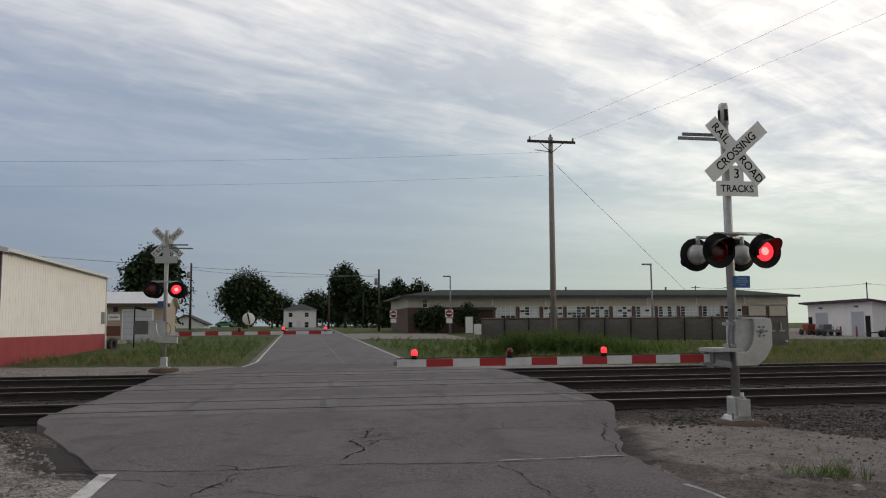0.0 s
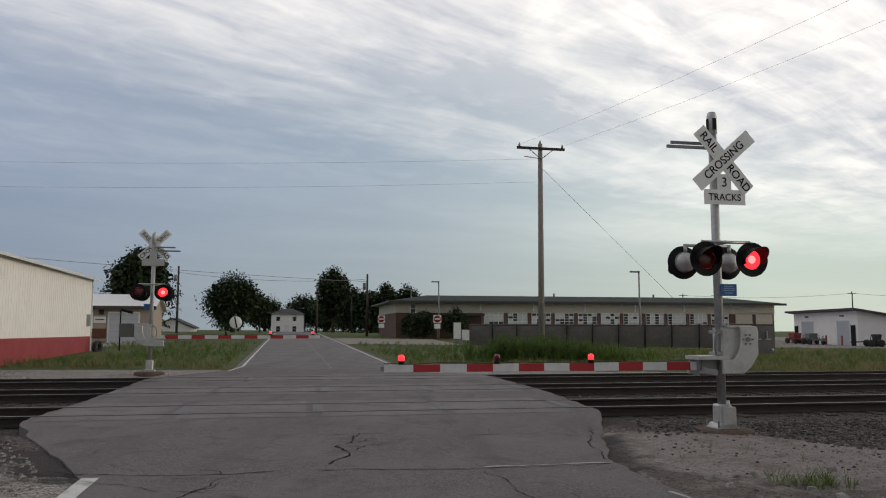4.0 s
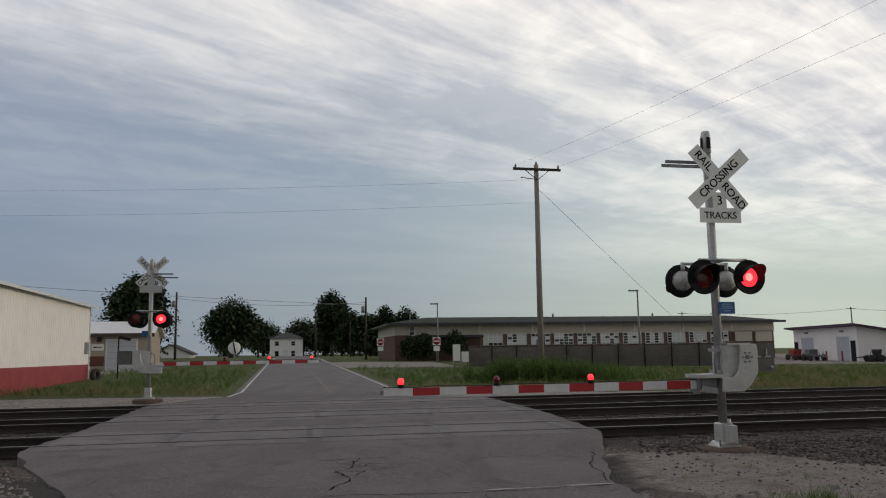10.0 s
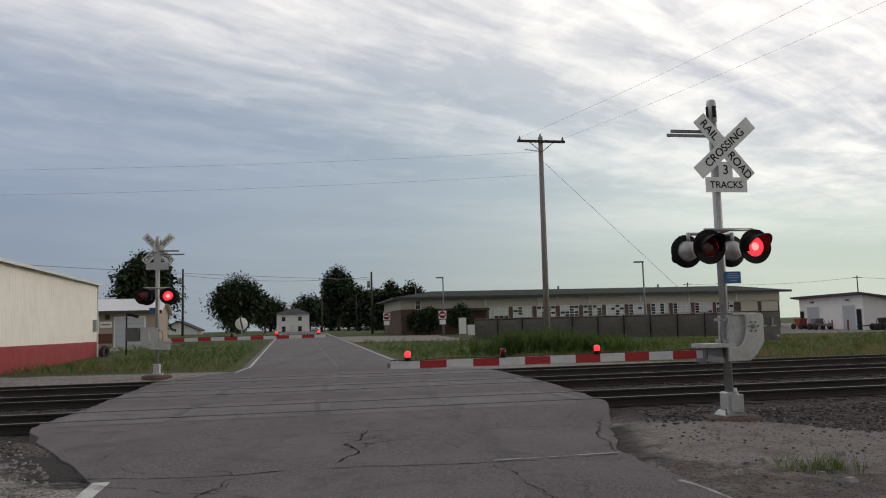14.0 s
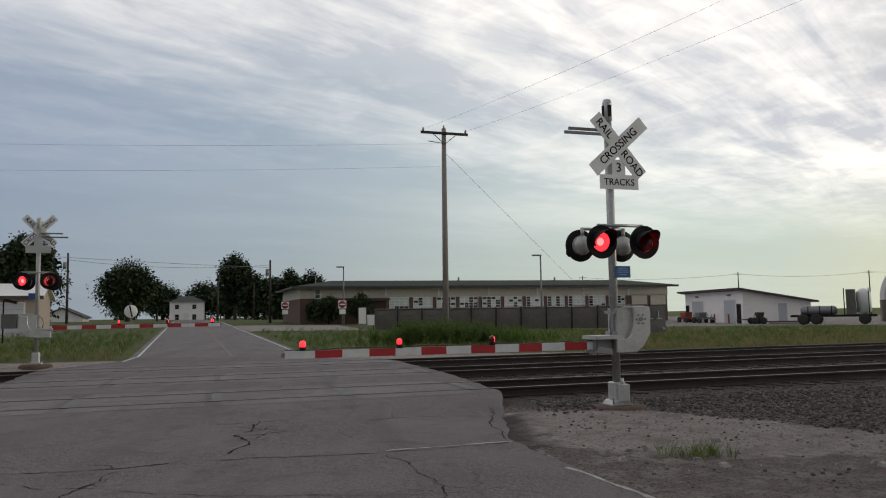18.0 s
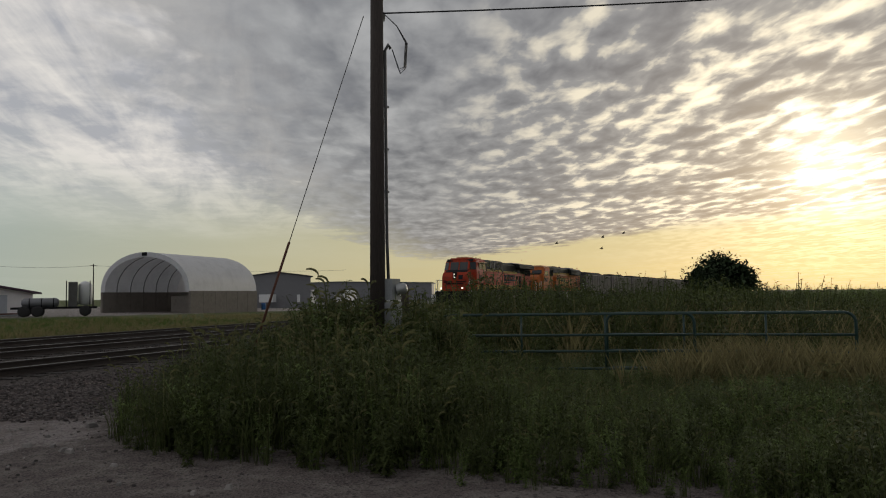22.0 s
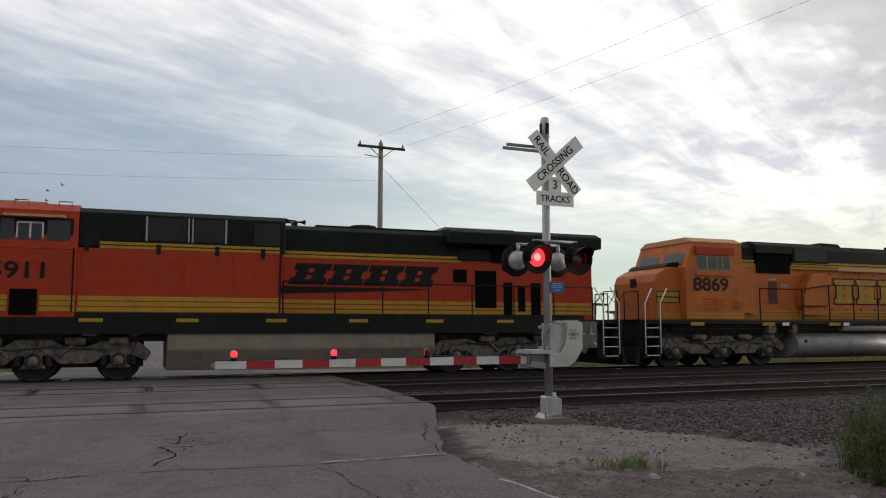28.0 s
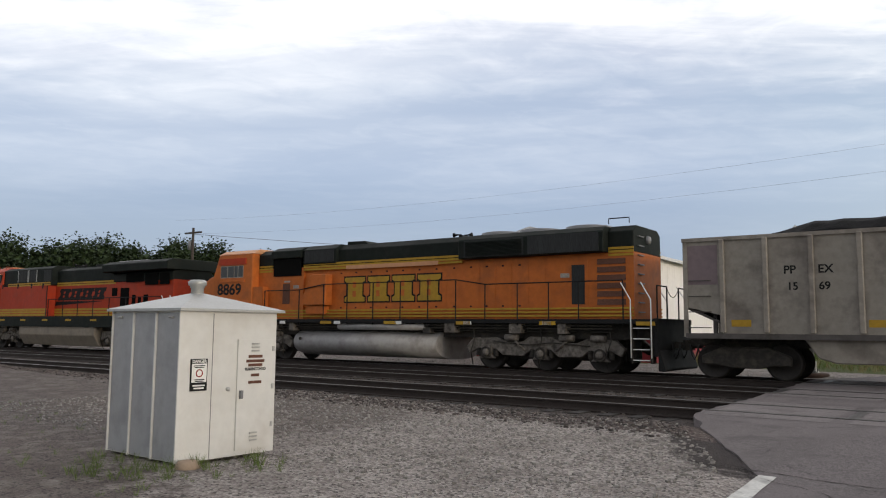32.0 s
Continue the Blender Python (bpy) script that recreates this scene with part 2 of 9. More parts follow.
def ground_material():
    """Grass, gravel and bare dirt, laid out by the plan of the place."""
    m = bpy.data.materials.new("ground")
    m.use_nodes = True
    nt = m.node_tree
    N, L = nt.nodes, nt.links
    b = N["Principled BSDF"]
    b.inputs["Roughness"].default_value = 0.95
    b.inputs["Specular IOR Level"].default_value = 0.2
    geo = N.new("ShaderNodeNewGeometry")
    co = geo.outputs["Position"]

    def noise_(scale, detail=6, rough=0.6):
        n = N.new("ShaderNodeTexNoise")
        n.inputs["Scale"].default_value, n.inputs["Detail"].default_value = scale, detail
        n.inputs["Roughness"].default_value = rough
        L.new(co, n.inputs["Vector"])
        return n.outputs[0]

    def rng(f, p0, p1, c0=0.0, c1=1.0):
        n = N.new("ShaderNodeMapRange")
        for i, v in enumerate((None, p0, p1, c0, c1)):
            if v is not None:
                n.inputs[i].default_value = v
        L.new(f, n.inputs[0])
        return n.outputs[0]

    def mix(f, a, c):
        n = N.new("ShaderNodeMix")
        n.data_type = "RGBA"
        for i, v in ((0, f), (6, a), (7, c)):
            if isinstance(v, (int, float)):
                n.inputs[i].default_value = v
            elif isinstance(v, tuple):
                n.inputs[i].default_value = (*v, 1)
            else:
                L.new(v, n.inputs[i])
        return n.outputs[2]

    def attr(name):
        n = N.new("ShaderNodeAttribute")
        n.attribute_name = name
        return n.outputs["Fac"]

    vor = N.new("ShaderNodeTexVoronoi")
    vor.inputs["Scale"].default_value = 40
    L.new(co, vor.inputs["Vector"])
    stone = vor.outputs["Color"]
    sep = N.new("ShaderNodeSeparateColor")
    L.new(stone, sep.inputs[0])
    fine, mid, big = noise_(60), noise_(4), noise_(0.35)
    gravel = mix(rng(sep.outputs[0], 0.1, 0.9), (0.20, 0.173, 0.163), (0.47, 0.430, 0.400))
    gravel = mix(rng(mid, 0.45, 0.7, 0, 0.45), gravel, (0.27, 0.24, 0.22))
    gravel = mix(rng(noise_(1.1), 0.48, 0.68, 0, 0.6), gravel, (0.18, 0.155, 0.143))
    gravel = mix(rng(sep.outputs[2], 0.86, 0.9, 0, 0.8), gravel, (0.05, 0.045, 0.042))
    ballast = mix(rng(sep.outputs[1], 0, 1), (0.026, 0.022, 0.021), (0.115, 0.096, 0.088))
    grass = mix(rng(fine, 0.3, 0.7), (0.055, 0.074, 0.026), (0.112, 0.128, 0.048))
    grass = mix(rng(big, 0.45, 0.7, 0, 0.7), grass, (0.13, 0.15, 0.05))
    dirt = mix(rng(fine, 0.3, 0.7), (0.07, 0.057, 0.052), (0.205, 0.172, 0.159))
    dirt = mix(rng(mid, 0.45, 0.65, 0, 0.6), dirt, (0.26, 0.235, 0.21))
    dirt = mix(rng(sep.outputs[2], 0.84, 0.88, 0, 0.7), dirt, (0.045, 0.04, 0.037))
    col = grass

    wander = noise_(1.1, 5)

    def soft(a):
        s = N.new("ShaderNodeMath")
        s.operation = "ADD"
        L.new(attr(a), s.inputs[0])
        L.new(rng(mid, 0.3, 0.7, -0.28, 0.28), s.inputs[1])
        w = N.new("ShaderNodeMath")
        w.operation = "ADD"
        L.new(s.outputs[0], w.inputs[0])
        L.new(rng(wander, 0.3, 0.7, -0.22, 0.22), w.inputs[1])
        return rng(w.outputs[0], 0.35, 0.65)

    sand = mix(rng(fine, 0.3, 0.7), (0.22, 0.191, 0.181), (0.41, 0.362, 0.340))
    sand = mix(rng(sep.outputs[0], 0.0, 1.0, 0.0, 0.35), sand, (0.16, 0.145, 0.138))
    sand = mix(rng(sep.outputs[2], 0.84, 0.90, 0, 0.6), sand, (0.11, 0.10, 0.09))
    sand = mix(rng(noise_(1.6, 8, 0.7), 0.47, 0.62, 0, 0.75), sand, (0.165, 0.138, 0.125))
    sand = mix(rng(noise_(9.0, 6, 0.7), 0.56, 0.66, 0, 0.65), sand, (0.095, 0.080, 0.074))
    rock = mix(rng(sep.outputs[1], 0, 1), (0.034, 0.025, 0.024), (0.165, 0.128, 0.117))
    rock = mix(rng(sep.outputs[0], 0.88, 0.92, 0, 0.8), rock, (0.33, 0.30, 0.27))
    tar = mix(rng(fine, 0.3, 0.7), (0.035, 0.030, 0.030), (0.085, 0.073, 0.070))
    for name, c in (("dirt", dirt), ("gravel", gravel), ("sand", sand), ("tar", tar), ("rock", rock), ("ballast", ballast)):
        col = mix(soft(name), col, c)
    L.new(col, b.inputs["Base Color"])
    bp = N.new("ShaderNodeBump")
    bp.inputs["Strength"].default_value, bp.inputs["Distance"].default_value = 0.6, 0.05
    L.new(vor.outputs["Distance"], bp.inputs["Height"])
    bp2 = N.new("ShaderNodeBump")
    bp2.inputs["Strength"].default_value, bp2.inputs["Distance"].default_value = 0.4, 0.08
    L.new(mid, bp2.inputs["Height"])
    L.new(bp.outputs[0], bp2.inputs["Normal"])
    L.new(bp2.outputs[0], b.inputs["Normal"])
    return m


def asphalt_material(name, base, crazed=0.6):
    """Old asphalt: stone speckle, worn and oily patches, crazing."""
    m = bpy.data.materials.new(name)
    m.use_nodes = True
    nt = m.node_tree
    N, L = nt.nodes, nt.links
    b = N["Principled BSDF"]
    b.inputs["Specular IOR Level"].default_value = 0.3
    co = N.new("ShaderNodeNewGeometry").outputs["Position"]

    def noise_(scale, detail=5, rough=0.6, squash=None, warp=0.0):
        n = N.new("ShaderNodeTexNoise")
        n.inputs["Scale"].default_value, n.inputs["Detail"].default_value = scale, detail
        n.inputs["Roughness"].default_value, n.inputs["Distortion"].default_value = rough, warp
        src = co
        if squash:
            mp = N.new("ShaderNodeMapping")
            mp.inputs["Rotation"].default_value = (0, 0, radians(-ROAD_TURN))
            mp.inputs["Scale"].default_value = squash
            L.new(co, mp.inputs[0])
            src = mp.outputs[0]
        L.new(src, n.inputs["Vector"])
        return n.outputs[0]

    def rng(f, p0, p1, c0=0.0, c1=1.0):
        n = N.new("ShaderNodeMapRange")
        for i, v in enumerate((None, p0, p1, c0, c1)):
            if v is not None:
                n.inputs[i].default_value = v
        L.new(f, n.inputs[0])
        return n.outputs[0]

    def mix(f, a, c):
        n = N.new("ShaderNodeMix")
        n.data_type = "RGBA"
        for i, v in ((0, f), (6, a), (7, c)):
            if isinstance(v, (int, float)):
                n.inputs[i].default_value = v
            elif isinstance(v, tuple):
                n.inputs[i].default_value = (*v, 1)
            else:
                L.new(v, n.inputs[i])
        return n.outputs[2]

    def shade(k):
        return tuple(min(1.0, c * k) for c in base)

    speck = N.new("ShaderNodeTexVoronoi")
    speck.inputs["Scale"].default_value = 70
    L.new(co, speck.inputs["Vector"])
    sep = N.new("ShaderNodeSeparateColor")
    L.new(speck.outputs["Color"], sep.inputs[0])
    grain = noise_(38, 6, 0.7)
    col = mix(rng(sep.outputs[0], 0.0, 1.0), shade(0.38), shade(1.66))
    col = mix(rng(grain, 0.32, 0.68, 0.0, 0.6), col, shade(0.78))
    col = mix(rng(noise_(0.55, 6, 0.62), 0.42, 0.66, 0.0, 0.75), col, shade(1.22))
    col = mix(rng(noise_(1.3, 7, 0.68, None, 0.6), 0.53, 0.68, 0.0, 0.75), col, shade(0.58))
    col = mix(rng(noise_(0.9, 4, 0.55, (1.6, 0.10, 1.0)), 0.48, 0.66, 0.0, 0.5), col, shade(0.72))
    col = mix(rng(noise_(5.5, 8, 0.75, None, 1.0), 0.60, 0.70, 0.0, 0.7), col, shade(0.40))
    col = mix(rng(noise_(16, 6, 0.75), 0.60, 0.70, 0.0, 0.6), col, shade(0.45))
    # crazing: the joints between uneven cells, broken up
    warp = N.new("ShaderNodeMix")
    warp.data_type = "VECTOR"
    wn = N.new("ShaderNodeTexNoise")
    wn.inputs["Scale"].default_value, wn.inputs["Detail"].default_value = 2.2, 6
    L.new(co, wn.inputs["Vector"])
    warp.inputs[0].default_value = 0.32
    L.new(co, warp.inputs[4])
    L.new(wn.outputs["Color"], warp.inputs[5])
    cells = N.new("ShaderNodeTexVoronoi")
    cells.feature = "DISTANCE_TO_EDGE"
    cells.inputs["Scale"].default_value = 0.85
    L.new(warp.outputs[1], cells.inputs["Vector"])
    line = rng(cells.outputs["Distance"], 0.002, 0.010, 1.0, 0.0)
    brk = rng(noise_(0.8, 4), 0.50, 0.60, 0.0, crazed)
    mul = N.new("ShaderNodeMath")
    mul.operation = "MULTIPLY"
    L.new(line, mul.inputs[0])
    L.new(brk, mul.inputs[1])
    col = mix(mul.outputs[0], col, shade(0.28))
    L.new(col, b.inputs["Base Color"])
    L.new(rng(grain, 0.2, 0.8, 0.72, 0.95), b.inputs["Roughness"])
    bp = N.new("ShaderNodeBump")
    bp.inputs["Strength"].default_value, bp.inputs["Distance"].default_value = 0.45, 0.012
    L.new(speck.outputs["Distance"], bp.inputs["Height"])
    bp2 = N.new("ShaderNodeBump")
    bp2.inputs["Strength"].default_value, bp2.inputs["Distance"].default_value = 0.35, 0.03
    L.new(noise_(2.5, 6), bp2.inputs["Height"])
    L.new(bp.outputs[0], bp2.inputs["Normal"])
    L.new(bp2.outputs[0], b.inputs["Normal"])
    return m


ROAD_TURN = 10.3
GROUND = ground_material()
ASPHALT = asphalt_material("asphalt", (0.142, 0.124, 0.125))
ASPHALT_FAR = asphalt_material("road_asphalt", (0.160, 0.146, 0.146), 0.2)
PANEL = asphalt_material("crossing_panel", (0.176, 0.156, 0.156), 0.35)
CRACK = material("tar", (0.026, 0.022, 0.022), rough=0.95, vary=0.4, gloss=0.08)
JOINT = material("smooth_joint_filler", (0.03, 0.026, 0.026), rough=0.5, vary=0.4, gloss=0.6)
RUBBER = material("black_rubber", (0.025, 0.024, 0.024), rough=0.8)
RAIL = material("rusty_rail_steel", (0.032, 0.023, 0.020), rough=0.75, metal=0.2, vary=0.35, grain=30)
RAIL_TOP = material("polished_rail_head", (0.12, 0.115, 0.11), rough=0.42, metal=1.0, vary=0.15, bump=0.03)
TIE = material("creosoted_wood", (0.022, 0.018, 0.016), rough=0.9, vary=0.4, grain=25, bump=0.4, per_object=0.25)
LINE_WORN = material("nearly_gone_white_line", (0.40, 0.39, 0.375), rough=0.85, vary=0.3, grain=40, patch=3.4, dirt=(0.15, 0.135, 0.135), dirt_amount=1.0)
LINE = material("worn_white_line", (0.62, 0.61, 0.58), rough=0.8, vary=0.2, grain=30, dirt=(0.2, 0.19, 0.18), dirt_amount=0.8)
YELLOW_LINE = material("worn_yellow_line", (0.215, 0.175, 0.125), rough=0.85, vary=0.25, grain=40, patch=2.5, dirt=(0.16, 0.146, 0.146), dirt_amount=1.0)
CONCRETE = material("concrete", (0.42, 0.41, 0.39), rough=0.85, vary=0.18, grain=30, patch=1.2, bump=0.2, dirt=(0.2, 0.18, 0.16))
YARD_CONCRETE = material("brown_stained_concrete", (0.23, 0.205, 0.175), rough=0.9, vary=0.2, grain=18, patch=1.0, bump=0.15, dirt=(0.13, 0.11, 0.09))
DOOR_GREY = material("blue_grey_roller_door", (0.46, 0.48, 0.52), rough=0.6, vary=0.06, grain=6, bump=0.03)
GALV = material("galvanised_steel", (0.40, 0.40, 0.40), rough=0.5, metal=0.7, vary=0.2, grain=18, bump=0.05, dirt=(0.2, 0.19, 0.17), dirt_amount=0.3)
SILVER = material("silver_paint", (0.50, 0.50, 0.49), rough=0.45, metal=0.35, vary=0.12, grain=20, bump=0.05, dirt=(0.25, 0.22, 0.19), dirt_amount=0.4)
SIGN_GREY = material("weathered_plate", (0.36, 0.33, 0.29), rough=0.7, vary=0.3, grain=20, bump=0.02, dirt=(0.16, 0.11, 0.07), dirt_amount=0.6)
FOOT = material("rust_stained_concrete", (0.115, 0.075, 0.058), rough=0.95, vary=0.5, grain=14, bump=0.4, dirt=(0.05, 0.035, 0.03), dirt_amount=0.5)
RUST = material("rust", (0.13, 0.055, 0.035), rough=0.9, vary=0.4, grain=25, bump=0.4)
FOXTAIL = material("foxtail_seed_head", (0.165, 0.165, 0.075), through_=0.4, rough=0.8, vary=0.3, grain=6, bump=0, island=0.35, gloss=0.2)
# Near black that paints in the shade of openings; dark doors share it.
VOID = material("opening_shade_and_door_black", (0.006, 0.006, 0.006), rough=0.9, vary=0.2, bump=0, gloss=0.05)
MESH = material("dark_wire_mesh", (0.030, 0.032, 0.034), rough=0.7, metal=0.2, vary=0.45, grain=22, bump=0.3, stretch=(3.0, 1.0, 0.25), gloss=0.3)
SIGN_WHITE = material("reflective_white_sheet", (0.80, 0.80, 0.78), rough=0.5, vary=0.05, bump=0.02, dirt=(0.55, 0.53, 0.48), dirt_amount=0.25)
SIGN_BACK = material("bare_aluminium", (0.45, 0.45, 0.44), rough=0.5, metal=0.6, vary=0.12, bump=0.03)
SIGN_BLACK = material("black_sign_paint", (0.010, 0.010, 0.010), rough=0.6, gloss=0.2, vary=0.1, bump=0)
SIGN_BLUE = material("blue_sign_sheet", (0.03, 0.12, 0.33), rough=0.5, vary=0.1, bump=0)
SIGN_RED = material("red_sign_sheet", (0.26, 0.018, 0.02), rough=0.5, vary=0.1, bump=0)
BLACK = material("matt_black_paint", (0.012, 0.012, 0.013), rough=0.7, gloss=0.2, vary=0.3, grain=15, bump=0.05)
LENS_OFF = material("unlit_red_lens", (0.10, 0.008, 0.008), rough=0.25, vary=0.2, bump=0.05)
LENS_ON = material("lit_red_lens", (0.5, 0.02, 0.03), rough=0.3, vary=0.1, bump=0, glow=(1.0, 0.025, 0.035, 2.4))
LENS_CORE = material("lit_lamp_core", (0.8, 0.3, 0.3), rough=0.3, vary=0.1, bump=0, glow=(1.0, 0.13, 0.12, 3.6))
HEADLIGHT = material("lit_headlight", (0.9, 0.9, 0.85), rough=0.2, vary=0.05, bump=0, glow=(1.0, 0.86, 0.74, 2.6))
GATE_RED = material("red_gate_sheet", (0.36, 0.015, 0.02), rough=0.5, vary=0.12, grain=12, bump=0.02)
GATE_WHITE = material("white_gate_sheet", (0.62, 0.62, 0.62), rough=0.55, vary=0.1, grain=12, bump=0.02, dirt=(0.4, 0.38, 0.35), dirt_amount=0.3)
WOOD_POLE = material("weathered_pole_wood", (0.27, 0.24, 0.215), rough=0.9, vary=0.35, grain=14, patch=1.0, bump=0.5, stretch=(6, 6, 0.5))
WOOD_DARK = material("dark_pole_wood", (0.055, 0.043, 0.036), rough=0.9, vary=0.4, grain=14, patch=1.0, bump=0.6, stretch=(6, 6, 0.5))
WIRE = material("wire", (0.03, 0.03, 0.03), rough=0.6, vary=0.1, bump=0)
WIRE_FAR = material("pale_wire", (0.16, 0.16, 0.17), rough=0.6, vary=0.1, bump=0)
WHITE_SIDING = material("white_metal_siding", (0.88, 0.845, 0.83), rough=0.6, vary=0.04, grain=4, patch=0.4, bump=0.03, dirt=(0.68, 0.65, 0.62), dirt_amount=0.3)
RED_SIDING = material("red_metal_siding", (0.30, 0.035, 0.045), rough=0.55, vary=0.12, grain=4, bump=0.03)
PURPLE_TRIM = material("maroon_trim", (0.07, 0.03, 0.06), rough=0.5, vary=0.1)
WHITE_PAINT = material("white_paint", (0.74, 0.74, 0.73), rough=0.6, vary=0.06, grain=6, bump=0.03, dirt=(0.5, 0.48, 0.44), dirt_amount=0.12)
CREAM = material("cream_stucco", (0.50, 0.47, 0.39), rough=0.8, vary=0.1, grain=10, bump=0.1, dirt=(0.35, 0.32, 0.27))
TAN = material("tan_siding", (0.36, 0.30, 0.24), rough=0.7, vary=0.12, grain=6, bump=0.05)
BRICK = material("brown_brick", (0.12, 0.07, 0.055), rough=0.85, vary=0.35, grain=12, bump=0.3)
ROOF_GREEN = material("grey_green_roof", (0.14, 0.16, 0.15), rough=0.6, vary=0.15, grain=5, bump=0.05)
ROOF_DARK = material("dark_shingles", (0.05, 0.05, 0.055), rough=0.85, vary=0.3, grain=12, bump=0.3)
ROOF_WHITE = material("white_metal_roof", (0.66, 0.66, 0.67), rough=0.45, vary=0.08, grain=5, bump=0.03)
GLASS = material("dark_window_glass", (0.02, 0.022, 0.025), rough=0.08, vary=0.1, bump=0, gloss=0.45)
# Pale base colour paints the bright sky into some of the panes.
GLASS_PALE = material("sky_toned_window_glass", (0.55, 0.58, 0.58), rough=0.15, vary=0.15, grain=2, bump=0, gloss=0.9)
FENCE = material("grey_fence_cloth", (0.125, 0.114, 0.103), rough=0.9, vary=0.3, grain=8, patch=0.6, bump=0.2, dirt=(0.14, 0.12, 0.1))
FABRIC = material("white_tarpaulin", (0.86, 0.86, 0.87), through_=0.36, rough=0.5, vary=0.05, grain=3, patch=0.3, bump=0.05, dirt=(0.5, 0.5, 0.5), dirt_amount=0.25)
STEEL_GREY = material("grey_steel", (0.22, 0.22, 0.23), rough=0.55, metal=0.4, vary=0.15)
GREEN_PIPE = material("green_painted_pipe", (0.018, 0.050, 0.042), rough=0.45, vary=0.2, grain=15, bump=0.05)
NOTICE_PRINT = material("pale_blue_print", (0.30, 0.42, 0.60), rough=0.5, bump=0)
LEAF = material("weed_leaf", (0.078, 0.098, 0.030), through_=0.35, rough=0.75, vary=0.3, grain=6, bump=0, island=0.45, gloss=0.25)
GRASS = material("roadside_grass_blade", (0.098, 0.150, 0.036), through_=0.35, rough=0.8, vary=0.3, grain=6, bump=0, island=0.45, gloss=0.2)
LEAF_LIGHT = material("pale_weed_leaf", (0.140, 0.190, 0.056), through_=0.4, rough=0.75, vary=0.3, grain=6, bump=0, island=0.4, gloss=0.25)
STRAW = material("dry_grass", (0.24, 0.21, 0.10), through_=0.4, rough=0.85, vary=0.3, grain=6, bump=0, island=0.35, gloss=0.2)
TREE_LEAF = material("tree_leaf", (0.036, 0.056, 0.024), rough=0.8, vary=0.35, grain=4, bump=0, island=0.5, gloss=0.2)
BARK = material("bark", (0.07, 0.058, 0.048), rough=0.9, vary=0.4, grain=14, bump=0.6)
ORANGE = material("loco_orange", (0.50, 0.135, 0.026), rough=0.55, gloss=0.22, vary=0.14, grain=5, patch=0.7, bump=0.03, dirt=(0.26, 0.085, 0.03), dirt_amount=0.55)
ORANGE_RED = material("loco_deep_orange", (0.40, 0.042, 0.014), rough=0.55, gloss=0.18, vary=0.14, grain=5, patch=0.7, bump=0.03, dirt=(0.25, 0.05, 0.025), dirt_amount=0.5)
PEACH = material("faded_orange", (0.56, 0.27, 0.13), rough=0.55, vary=0.12, grain=5, bump=0.03)
LOCO_GREEN = material("loco_dark_green", (0.010, 0.014, 0.012), gloss=0.15, rough=0.65, vary=0.35, grain=5, patch=0.7, bump=0.04, dirt=(0.022, 0.021, 0.018))
LOCO_YELLOW = material("loco_yellow", (0.44, 0.265, 0.03), rough=0.6, gloss=0.2, vary=0.15, grain=8, bump=0.02, dirt=(0.25, 0.15, 0.04), dirt_amount=0.5)
GRIME = material("grimy_underframe", (0.032, 0.028, 0.025), rough=0.85, vary=0.45, grain=14, bump=0.3, dirt=(0.085, 0.07, 0.055), dirt_amount=0.6)
TRUCK = material("dusty_truck_casting", (0.175, 0.155, 0.138), rough=0.85, gloss=0.25, vary=0.55, grain=9, bump=0.3, dirt=(0.03, 0.026, 0.024), dirt_amount=0.85)
WHEEL = material("wheel_steel", (0.035, 0.03, 0.028), rough=0.65, metal=0.3, vary=0.35, grain=8)
TANK = material("grey_fuel_tank", (0.36, 0.345, 0.34), rough=0.5, metal=0.2, vary=0.15, grain=5, patch=0.6, bump=0.05, dirt=(0.12, 0.10, 0.085), dirt_amount=0.5)
HOPPER = material("grey_coal_car_paint", (0.268, 0.240, 0.208), rough=0.65, vary=0.18, grain=6, patch=0.5, bump=0.08, dirt=(0.09, 0.07, 0.06), dirt_amount=0.65)
HOPPER_END = material("dark_car_end", (0.085, 0.075, 0.072), rough=0.75, vary=0.25, grain=6, bump=0.1, dirt=(0.04, 0.035, 0.03), dirt_amount=0.7)
COAL = material("coal", (0.010, 0.010, 0.011), gloss=0.1, rough=0.8, vary=0.5, grain=8, bump=0.8)
CABINET = material("white_cabinet_paint", (0.66, 0.65, 0.63), rough=0.5, vary=0.06, grain=8, patch=0.8, bump=0.03, dirt=(0.45, 0.41, 0.36), dirt_amount=0.35)
CABINET_SHADE = material("shaded_cabinet_panel", (0.37, 0.375, 0.385), rough=0.5, metal=0.2, vary=0.1, grain=8, bump=0.03, dirt=(0.2, 0.2, 0.2))
MAUVE = material("mauve_repaint_patch", (0.20, 0.15, 0.16), rough=0.65, vary=0.15, grain=6, bump=0.05)
BEIGE = material("dusty_beige_tank", (0.24, 0.205, 0.165), rough=0.7, vary=0.15, grain=5, patch=0.6, bump=0.06, dirt=(0.16, 0.13, 0.11), dirt_amount=0.6)
BOX_GREY = material("weathered_dark_steel", (0.13, 0.128, 0.122), rough=0.6, metal=0.3, vary=0.2, grain=10, bump=0.05, dirt=(0.07, 0.06, 0.055))
METER = material("grey_meter_enamel", (0.33, 0.34, 0.34), rough=0.5, metal=0.3, vary=0.12)


